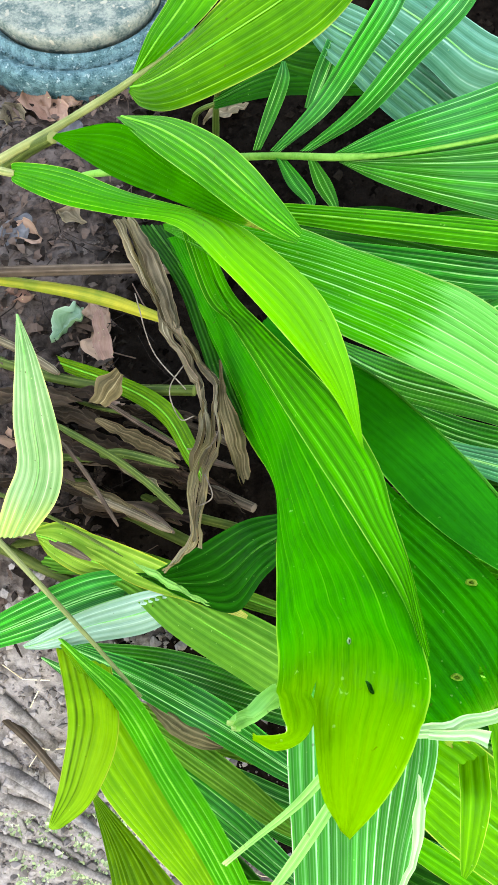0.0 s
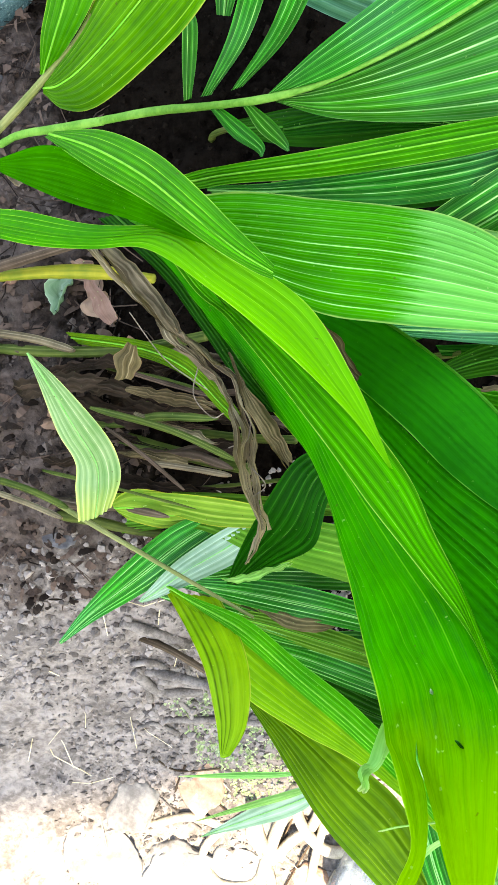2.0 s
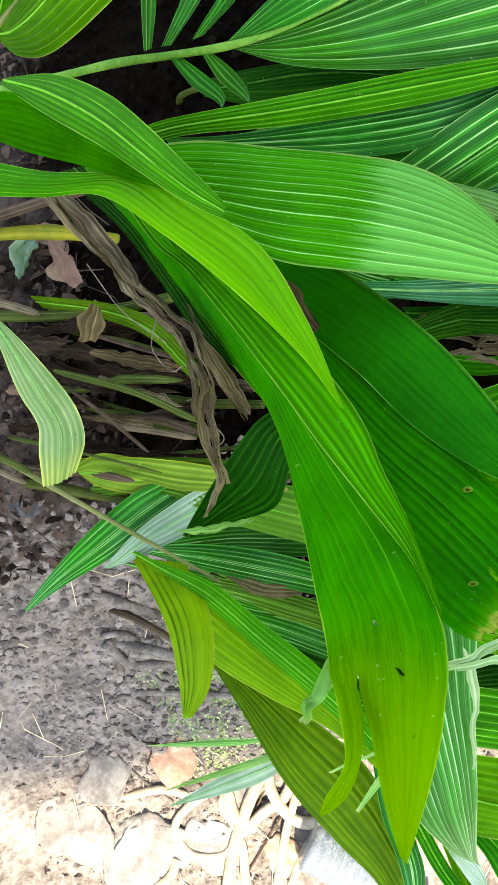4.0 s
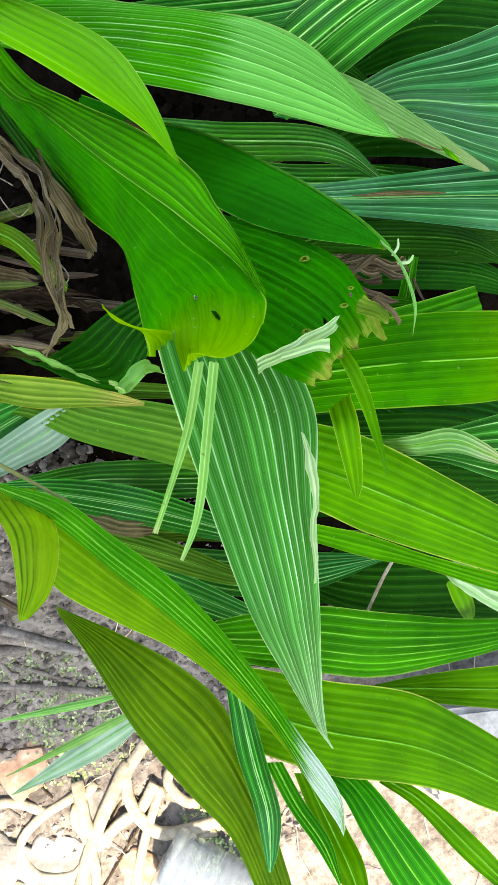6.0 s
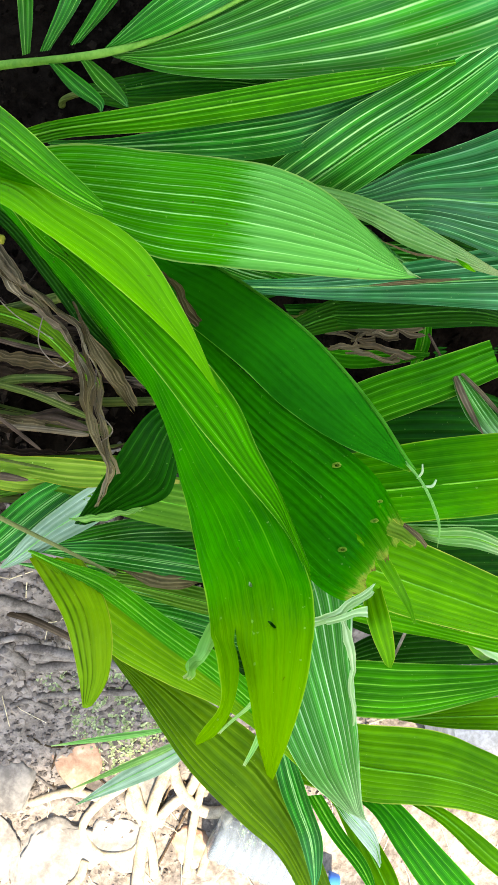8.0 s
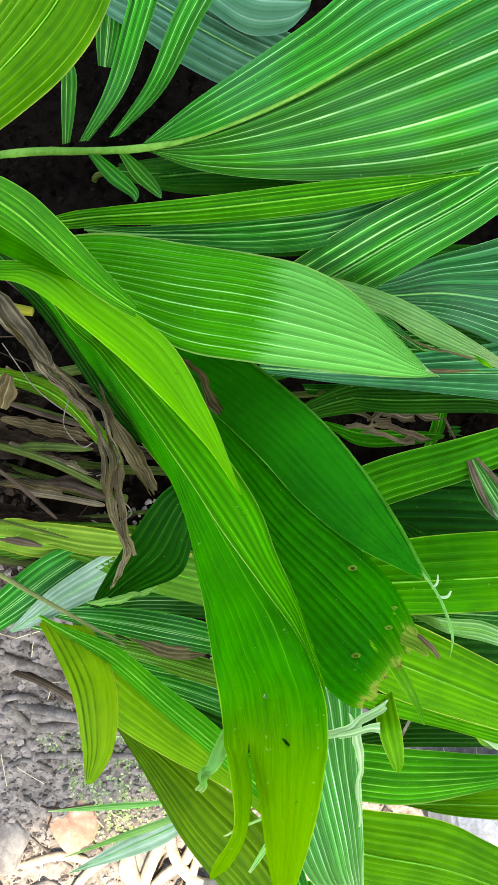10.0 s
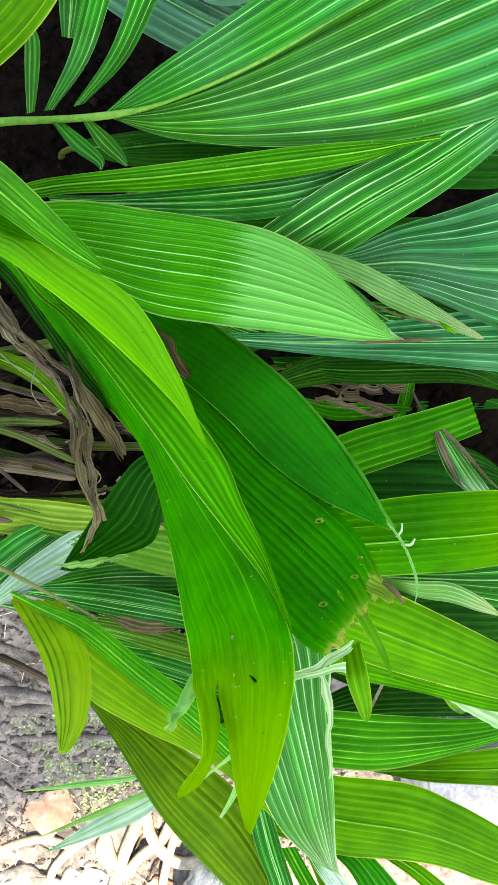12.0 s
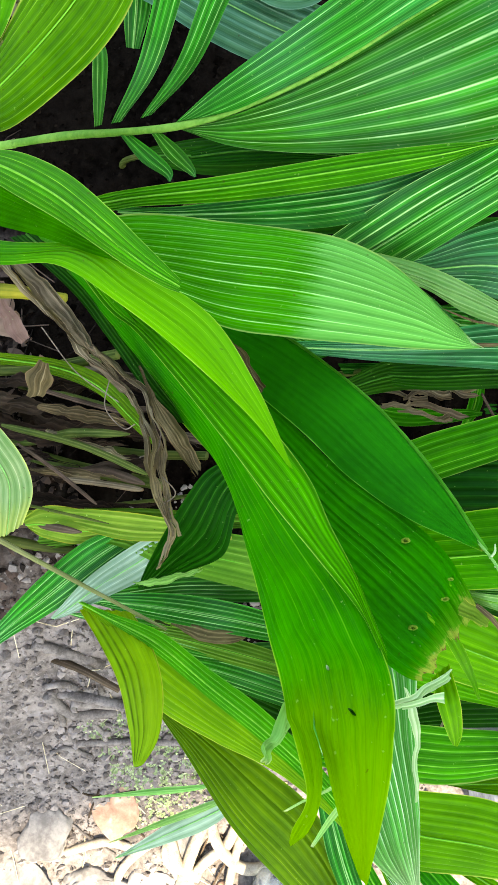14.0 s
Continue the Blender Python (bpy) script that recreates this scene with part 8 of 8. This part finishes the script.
tube(thing, "shaft", STRAW, [(-0.205, -0.179, -0.06, 0.004), (-0.137, -0.168, -0.05, 0.004), (-0.074, -0.156, -0.046, 0.004)])

thing = empty_thing("stick", "greyed fallen stick on the soil", "stick")
tube(thing, "shaft", GREY, [(-0.387, 0.026, 0.126, 0.01), (-0.328, -0.001, 0.101, 0.01), (-0.269, -0.037, 0.061, 0.01)])

thing = empty_thing("stick", "greyed fallen stick on the soil", "stick")
tube(thing, "shaft", GREY, [(-0.421, -0.055, 0.04, 0.007), (-0.329, -0.088, 0.014, 0.007), (-0.234, -0.129, -0.024, 0.007)])

thing = empty_thing("stick", "weathered grey woody debris on the soil", "stick")
tube(thing, "shaft", GREY, [(-0.386, 0.145, 0.258, 0.009), (-0.346, 0.114, 0.227, 0.009), (-0.301, 0.072, 0.177, 0.009)])

thing = empty_thing("stick", "weathered grey woody debris on the soil", "stick")
tube(thing, "shaft", GREY, [(-0.417, 0.053, 0.156, 0.01), (-0.395, 0.003, 0.105, 0.01), (-0.325, -0.02, 0.078, 0.01)])

thing = empty_thing("stick", "weathered grey woody debris on the soil", "stick")
tube(thing, "shaft", GREY, [(-0.408, 0.059, 0.159, 0.006), (-0.411, 0.029, 0.13, 0.006), (-0.424, -0.011, 0.083, 0.006)])

thing = empty_thing("stick", "weathered grey woody debris on the soil", "stick")
tube(thing, "shaft", GREY, [(-0.329, 0.092, 0.195, 0.005), (-0.323, 0.06, 0.163, 0.005), (-0.333, 0.015, 0.11, 0.005)])

thing = empty_thing("stick", "weathered grey woody debris on the soil", "stick")
tube(thing, "shaft", GREY, [(-0.476, -0.056, 0.037, 0.005), (-0.443, -0.057, 0.04, 0.005), (-0.411, -0.094, 0.004, 0.005)])

thing = empty_thing("stick", "weathered grey woody debris on the soil", "stick")
tube(thing, "shaft", GREY, [(-0.378, -0.025, 0.068, 0.005), (-0.368, -0.056, 0.042, 0.005), (-0.383, -0.091, 0.005, 0.005)])

thing = empty_thing("stick", "weathered grey woody debris on the soil", "stick")
tube(thing, "shaft", GREY, [(-0.417, 0.069, 0.17, 0.006), (-0.38, 0.062, 0.166, 0.006), (-0.362, 0.039, 0.137, 0.006)])

thing = empty_thing("twig", "thin brown twig lying on the ground", "twig")
tube(thing, "shaft", DRY, [(-0.198, -0.35, -0.098, 0.002), (-0.277, -0.416, -0.095, 0.002), (-0.355, -0.486, -0.098, 0.002)])

thing = empty_thing("twig", "thin brown twig lying on the ground", "twig")
tube(thing, "shaft", DRY, [(-0.246, -0.314, -0.099, 0.002), (-0.319, -0.396, -0.095, 0.002), (-0.381, -0.477, -0.098, 0.002)])

thing = empty_thing("twig", "thin brown twig lying on the ground", "twig")
tube(thing, "shaft", DRY, [(-0.427, -0.208, -0.077, 0.002), (-0.375, -0.298, -0.094, 0.002), (-0.371, -0.342, -0.098, 0.002)])

thing = empty_thing("twig", "thin brown twig lying on the ground", "twig")
tube(thing, "shaft", DRY, [(-0.484, -0.127, -0.026, 0.002), (-0.447, -0.171, -0.053, 0.002), (-0.36, -0.194, -0.07, 0.002)])

thing = empty_thing("twig", "thin brown twig lying on the ground", "twig")
tube(thing, "shaft", DRY, [(-0.431, -0.164, -0.052, 0.002), (-0.474, -0.216, -0.076, 0.002), (-0.49, -0.275, -0.097, 0.002)])

thing = empty_thing("root", "thick pale root running over sunlit ground", "root")
tube(thing, "shaft", ROPE, [(-0.23, -0.268, -0.086, 0.013), (-0.298, -0.344, -0.085, 0.013), (-0.352, -0.419, -0.088, 0.013), (-0.4, -0.519, -0.084, 0.013)])

thing = empty_thing("root", "thick pale root running over sunlit ground", "root")
tube(thing, "shaft", ROPE, [(-0.329, -0.272, -0.087, 0.013), (-0.33, -0.356, -0.085, 0.013), (-0.295, -0.392, -0.089, 0.013)])

thing = empty_thing("palm_leaf", "shaded striped green palm leaf in the lower clump", "leaf")
blade(thing, "blade", FROND, [
    (-0.25, 0.185, 0.459, -0.001, -0.001, -0.001, 0), (-0.139, 0.137, 0.477, -0.007, -0.017, -0.008, 0.003), (-0.042, 0.087, 0.485, -0.008, -0.021, -0.009, 0.004),
    (0.049, 0.03, 0.479, -0.005, -0.014, -0.006, 0), (0.11, -0.003, 0.474, 0, -0.002, -0.001, 0),
], pleats=7, fold=0.003, rib=RIB_PALE)
tube(thing, "petiole", STEM, [(-0.131, 0.138, 0.466, 0.004), (-0.171, 0.168, 0.387, 0.005), (-0.181, 0.198, 0.288, 0.006)])

thing = empty_thing("palm_leaf", "shaded olive palm leaf in the lower clump", "leaf")
blade(thing, "blade", DULL, [
    (-0.234, 0.139, 0.419, -0.001, -0.002, -0.001, 0), (-0.137, 0.09, 0.437, -0.006, -0.012, -0.005, 0.003), (-0.048, 0.035, 0.442, -0.008, -0.017, -0.008, 0.003),
    (0.031, -0.021, 0.436, -0.006, -0.012, -0.005, 0), (0.08, -0.051, 0.433, -0.001, -0.002, -0.001, 0),
], pleats=7, fold=0.003, rib=RIB)
tube(thing, "petiole", STEM, [(-0.128, 0.091, 0.425, 0.004), (-0.168, 0.121, 0.341, 0.005), (-0.178, 0.151, 0.237, 0.006)])

thing = empty_thing("palm_leaf", "shaded striped green palm leaf in the lower clump", "leaf")
blade(thing, "blade", FROND, [
    (-0.209, 0.081, 0.383, -0.001, -0.002, -0.001, 0), (-0.112, 0.033, 0.401, -0.008, -0.016, -0.007, 0.003), (-0.03, -0.023, 0.406, -0.01, -0.02, -0.009, 0.003),
    (0.05, -0.087, 0.397, -0.007, -0.014, -0.006, 0), (0.107, -0.125, 0.39, -0.001, -0.002, -0.001, 0),
], pleats=7, fold=0.003, rib=RIB_PALE)
tube(thing, "petiole", STEM, [(-0.102, 0.033, 0.389, 0.004), (-0.142, 0.063, 0.291, 0.005), (-0.152, 0.093, 0.172, 0.006)])

thing = empty_thing("palm_leaf", "shaded striped green palm leaf in the lower clump", "leaf")
blade(thing, "blade", FROND, [
    (-0.274, 0.169, 0.422, -0.001, -0.001, -0.001, 0), (-0.187, 0.12, 0.43, -0.006, -0.013, -0.006, 0.003), (-0.106, 0.063, 0.435, -0.007, -0.016, -0.007, 0.003),
    (-0.029, 0.018, 0.434, -0.003, -0.005, -0.002, 0),
], pleats=7, fold=0.003, rib=RIB_PALE)
tube(thing, "petiole", STEM, [(-0.179, 0.121, 0.419, 0.004), (-0.219, 0.151, 0.354, 0.005), (-0.229, 0.181, 0.27, 0.006)])

thing = empty_thing("palm_leaf", "deeply shaded filler palm leaf low in the clump", "leaf")
blade(thing, "blade", DEEP_SHADE, [
    (-0.188, 0.035, 0.343, -0.001, -0.002, -0.001, 0), (-0.102, -0.023, 0.347, -0.01, -0.021, -0.009, 0.003), (-0.022, -0.093, 0.345, -0.012, -0.023, -0.01, 0.003),
    (0.064, -0.156, 0.337, -0.004, -0.008, -0.003, 0),
], pleats=7, fold=0.003, rib=RIB_SHADE)
tube(thing, "petiole", STEM, [(-0.091, -0.023, 0.335, 0.004), (-0.131, 0.007, 0.232, 0.005), (-0.141, 0.037, 0.109, 0.006)])

thing = empty_thing("dead_leaf", "dry brown leaf blade tucked under green leaves", "dead leaf")
blade(thing, "blade", FLAP, [
    (-0.128, 0.108, 0.464, 0, -0.003, -0.001, 0), (-0.096, 0.087, 0.47, -0.003, -0.011, -0.005, 0.003), (-0.061, 0.067, 0.471, -0.004, -0.013, -0.006, 0.003),
    (-0.03, 0.055, 0.47, -0.001, -0.003, -0.001, 0),
], pleats=4, fold=0.002, crumple=0.003)

# ---- end of leaves ----


# ---- pot ----
def lathe(profile, sides=64, wobble=0.0):
    """A turned mesh about z from (radius, height) pairs."""
    bm = bmesh.new()
    rings = []
    for r, z in profile:
        rings.append([bm.verts.new((r * math.cos(2 * math.pi * k / sides) * (1 + wobble * noise.noise(Vector((k * 0.4, z * 30, 3)))),
                                    r * math.sin(2 * math.pi * k / sides) * (1 + wobble * noise.noise(Vector((k * 0.4, z * 30, 9)))), z)) for k in range(sides)])
    for a, b in zip(rings, rings[1:]):
        for k in range(sides):
            bm.faces.new((a[k], a[(k + 1) % sides], b[(k + 1) % sides], b[k]))
    bm.faces.new(rings[0][::-1])
    bm.faces.new(rings[-1])
    return bm


pot = empty_thing("upturned_pot", "weathered blue-grey upturned bucket with a crusted pale base", "bucket")
pot.location, pot.scale = (-0.303, 1.284, 0.47), (1.19, 1.19, 1.05)
body = part("body", lathe([(0.172, 0.0), (0.176, 0.012), (0.176, 0.05), (0.179, 0.06), (0.178, 0.072), (0.170, 0.080), (0.160, 0.076), (0.154, 0.066), (0.147, 0.066), (0.144, 0.082), (0.138, 0.086), (0.136, 0.074), (0.126, 0.074)]), POT, pot)
part("base_disc", lathe([(0.127, 0.07), (0.131, 0.096), (0.130, 0.104), (0.122, 0.107), (0.117, 0.101), (0.06, 0.102), (0.01, 0.101)], wobble=0.004), CRUST, pot, "crusted beige raised base")
for k in range(30):
    q = radians(200 + k * 6.2)
    bm = bmesh.new()
    bmesh.ops.create_cube(bm, size=1, matrix=Matrix.Rotation(q, 4, "Z") @ Matrix.Translation((0.144, 0, 0.0675)) @ Matrix.Diagonal((0.012, 0.003 + 0.003 * (k * 7 % 3), 0.004, 1)))
    part("embossed_bar", bm, POT, body, smooth=False)


# ---- stones, slab and bottle ----
def stone(x, y, size, flat, material, label, seed):
    bm = bmesh.new()
    bmesh.ops.create_icosphere(bm, subdivisions=4, radius=1)
    for v in bm.verts:
        d = v.co.copy()
        f = 1 + 0.32 * noise.noise(d * 1.3 + Vector((seed * 3.1, 0, 0))) + 0.10 * noise.noise(d * 4 + Vector((0, seed, 0)))
        v.co = Vector((d.x * size * f, d.y * size * 0.75 * f, max(-0.5, min(0.45 + 0.15 * d.x, d.z * 1.3)) * size * flat * f))
    ob = part("stone", bm, material)
    ob.matrix_world = pose(x, y, lie(x, y) + size * flat * 0.25, 0, 0, seed * 47)
    return tagged(ob, label, "stone", "stones on the open ground")


TERRA = rough_material("terracotta", (0.20, 0.115, 0.075), (0.36, 0.24, 0.165), 16.0, 0.85, 0.003, (0.42, 0.34, 0.25))
for i, (x, y, size, flat, m, label) in enumerate([
    (-0.56, -0.21, 0.060, 0.5, STONE, "pale grey rounded stone on the soil"),
    (-0.42, -0.205, 0.062, 0.16, TERRA, "broken terracotta piece among twigs"),
    (-0.39, -0.40, 0.070, 0.22, STONE, "flat pale stone in the sun"),
    (-0.53, -0.38, 0.095, 0.2, STONE, "broad flat pale stone in the sun"),
    (-0.31, -0.33, 0.035, 0.4, STONE, "small pale stone between roots"),
    (-0.26, -0.46, 0.045, 0.3, TERRA, "small broken terracotta piece in the sun"),
    (-0.66, -0.30, 0.085, 0.2, STONE, "flat pale stone in the sun"),
    (-0.30, 1.00, 0.030, 0.6, SHADE_STONE, "small grey stone beside the bucket"),
    (-0.36, 0.80, 0.030, 0.6, SHADE_STONE, "small grey stone on the soil"),
    (-0.42, 0.55, 0.035, 0.6, SHADE_STONE, "small grey stone on the soil"),
    (-0.40, 0.30, 0.028, 0.6, SHADE_STONE, "small grey stone on the soil"),
]):
    stone(x, y, size, flat, m, label, i + 1)

CONCRETE = rough_material("concrete", (0.24, 0.225, 0.20), (0.46, 0.43, 0.39), 25.0, 0.9, 0.004)
kerb = slab("kerb", "light grey concrete kerb block at the edge of the planting", -0.25, -0.07, -0.30, 0.35, 0.07, 0.0, CONCRETE, "")
kerb.matrix_world = pose(0.52, -0.44, 0.13, 0, 0, -12)

PLASTIC = Nodes("clear_plastic")
PLASTIC.shader.inputs["Base Color"].default_value = (0.32, 0.39, 0.44, 1)
PLASTIC.shader.inputs["Roughness"].default_value = 0.18
PLASTIC.shader.inputs["Transmission Weight"].default_value = 0.7
PLASTIC.shader.inputs["IOR"].default_value = 1.2
CAP = Nodes("blue_plastic")
CAP.shader.inputs["Base Color"].default_value = (0.02, 0.16, 0.55, 1)
bottle = empty_thing("plastic_bottle", "clear ribbed plastic bottle with a blue cap lying down", "bottle")
profile = [(0.026, 0.0), (0.033, 0.004)]
for k in range(9):
    profile += [(0.034, 0.012 + k * 0.016), (0.0315, 0.019 + k * 0.016), (0.034, 0.026 + k * 0.016)]
profile += [(0.033, 0.165), (0.026, 0.190), (0.014, 0.208), (0.013, 0.222)]
part("body", lathe(profile, 40, 0.02), PLASTIC.mat, bottle)
part("cap", lathe([(0.0155, 0.214), (0.0165, 0.216), (0.0165, 0.232), (0.015, 0.235), (0.004, 0.2355)], 32), CAP.mat, bottle, "blue screw cap")
bottle.matrix_world = pose(-0.20, -0.435, -0.058, 90, 0, 46) @ Matrix.Diagonal((1.5, 1.5, 1.12, 1))


# ---- loose stuff on the ground ----
def scatter(name, label, category, material, count, region, shape, seed):
    """Many small pieces on the soil, joined into one mesh."""
    rng = random.Random(seed)
    verts, faces = [], []
    for _ in range(count):
        x, y = rng.uniform(region[0], region[2]), rng.uniform(region[1], region[3])
        shape(rng, Vector((x, y, rough_lie(x, y))), verts, faces)
    me = bpy.data.meshes.new(name)
    me.from_pydata(verts, [], faces)
    me.materials.append(material)
    tagged(new(name, me), label, category, kind="stuff")


def clod(rng, at, verts, faces):
    r = rng.choice((0.0015, 0.002, 0.003, 0.004, 0.007)) * rng.uniform(0.8, 1.3)
    i = len(verts)
    pts = [(1, 0, -0.2), (0, 1, -0.2), (-1, 0, -0.2), (0, -1, -0.2), (0.2, 0.1, 0.6), (0, 0, -0.6)]
    for q in pts:
        verts.append(at + Vector([c * r * rng.uniform(0.6, 1.4) for c in q]) + Vector((rng.uniform(-r, r) * 0.3, rng.uniform(-r, r) * 0.3, r * 0.2)))
    for a, b in ((0, 1), (1, 2), (2, 3), (3, 0)):
        faces.append((i + a, i + b, i + 4))
        faces.append((i + b, i + a, i + 5))


def lump(rng, at, verts, faces):
    """A crumb of soil, an uneven twelve-cornered lump."""
    r = rng.choice((0.002, 0.0025, 0.003, 0.005, 0.008)) * rng.uniform(0.8, 1.3)
    i, g = len(verts), 1.618
    for a, b in ((1, g), (-1, g), (1, -g), (-1, -g)):
        for c in ((0, a, b), (a, b, 0), (b, 0, a)):
            verts.append(at + Vector(c) * (r * 0.53 * rng.uniform(0.6, 1.25)) + Vector((0, 0, r * 0.1)))
    for x, y, z in LUMP_FACES:
        faces.append((i + x, i + y, i + z))


def lump_faces():
    """Triangles of the regular twelve-cornered solid in the order that lump() makes its corners."""
    g = 1.618
    pts = [Vector(c) for a, b in ((1, g), (-1, g), (1, -g), (-1, -g)) for c in ((0, a, b), (a, b, 0), (b, 0, a))]
    return [t for t in itertools.combinations(range(12), 3) if all((pts[p] - pts[q]).length < 2.1 for p, q in itertools.combinations(t, 2))]


LUMP_FACES = lump_faces()


def scrap(rng, at, verts, faces):
    """A curled bit of dry leaf."""
    i, q, l, w = len(verts), rng.uniform(0, 6.3), rng.uniform(0.004, 0.017), rng.uniform(0.002, 0.008)
    d, s = Vector((math.cos(q), math.sin(q), rng.uniform(-0.3, 0.5))), Vector((-math.sin(q), math.cos(q), rng.uniform(-0.4, 0.4)))
    for a in (-1, -0.3, 0.4, 1):
        for b in (-1, 1):
            verts.append(at + d * l * a + s * w * b * (1.1 - abs(a) * 0.8) + Vector((0, 0, 0.004 + 0.006 * (1 - a * a))))
    for k in range(3):
        faces.append((i + 2 * k, i + 2 * k + 1, i + 2 * k + 3, i + 2 * k + 2))


def fibre(rng, at, verts, faces):
    """A thin straw or rootlet, three-sided."""
    i, q, l, r = len(verts), rng.uniform(0, 6.3), rng.uniform(0.015, 0.06), rng.uniform(0.0005, 0.0013)
    d = Vector((math.cos(q), math.sin(q), rng.uniform(-0.1, 0.25)))
    bend = Vector((-d.y, d.x, 0)) * rng.uniform(-0.3, 0.3) * l
    for k, f in enumerate((-1, 0, 1)):
        c = at + d * l * f + bend * (1 - f * f) + Vector((0, 0, 0.004 + 0.003 * (1 - f * f)))
        for m in range(3):
            verts.append(c + Vector((math.cos(m * 2.1 + q), math.sin(m * 2.1 + q), 0.6 * math.cos(m * 2.1))) * r)
    for k in range(2):
        for m in range(3):
            n = (m + 1) % 3
            faces.append((i + 3 * k + m, i + 3 * k + n, i + 3 * k + 3 + n, i + 3 * k + 3 + m))


def sprig(rng, at, verts, faces):
    """A tiny weed: a tuft of small leaves."""
    for _ in range(5):
        i, q, l = len(verts), rng.uniform(0, 6.3), rng.uniform(0.003, 0.008)
        d, s = Vector((math.cos(q), math.sin(q), rng.uniform(0.3, 1.2))), Vector((-math.sin(q), math.cos(q), 0))
        verts.extend([at, at + d * l * 0.6 + s * l * 0.35, at + d * l, at + d * l * 0.6 - s * l * 0.35])
        faces.append((i, i + 1, i + 2, i + 3))


# clods of the bed: their near-black colour stands in for shade
SHADE_CLOD = rough_material("shade_clod", (0.0016, 0.0012, 0.0009), (0.008, 0.006, 0.0042), 40.0, 0.95, 0.003, pieces=True, gloss=0.0)
SCRAP = rough_material("dry_scrap", (0.010, 0.007, 0.005), (0.065, 0.044, 0.032), 30.0, 0.9, 0.001, pieces=True)
WEED = rough_material("weed", (0.20, 0.28, 0.10), (0.40, 0.46, 0.25), 60.0, 0.6, 0.001)
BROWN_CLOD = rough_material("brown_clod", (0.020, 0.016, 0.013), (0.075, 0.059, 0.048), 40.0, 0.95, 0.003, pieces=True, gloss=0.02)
PALE_CLOD = rough_material("dry_clod", (0.095, 0.082, 0.070), (0.190, 0.165, 0.142), 40.0, 0.95, 0.003, pieces=True)
scatter("humus_clods", "loose crumbly soil clods in the bed, darkened for shade", "soil", SHADE_CLOD, 3800, (-0.20, 0.20, 0.5, 1.3), clod, 1)
scatter("soil_clods", "loose crumbly pale grey soil clods", "soil", PALE_CLOD, 4200, (-0.75, -0.5, 0.2, 0.22), clod, 7)
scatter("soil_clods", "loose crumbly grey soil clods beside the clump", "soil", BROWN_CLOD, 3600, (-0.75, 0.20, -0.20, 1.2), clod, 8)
scatter("soil_crumbs", "loose grey soil crumbs and lumps on the bank", "soil", PALE_CLOD, 2600, (-0.62, -0.26, 0.0, 0.30), lump, 11)
scatter("leaf_litter", "scattered dry brown leaf scraps on the soil", "litter", SCRAP, 900, (-0.50, 0.2, -0.20, 1.3), scrap, 2)
scatter("straw_litter", "scattered thin dry straw and rootlets", "litter", STRAW, 150, (-0.7, -0.7, 0.6, 0.2), fibre, 3)
scatter("dry_rootlets", "thin brown rootlets among the soil", "litter", SCRAP, 200, (-0.7, 0.25, -0.12, 1.2), fibre, 4)
scatter("weeds", "small pale green weeds sprouting on the bank", "weeds", WEED, 650, (-0.40, -0.27, -0.18, -0.02), sprig, 5)
scatter("weeds", "small pale green weeds by the roots", "weeds", WEED, 200, (-0.16, -0.50, -0.02, -0.38), sprig, 6)
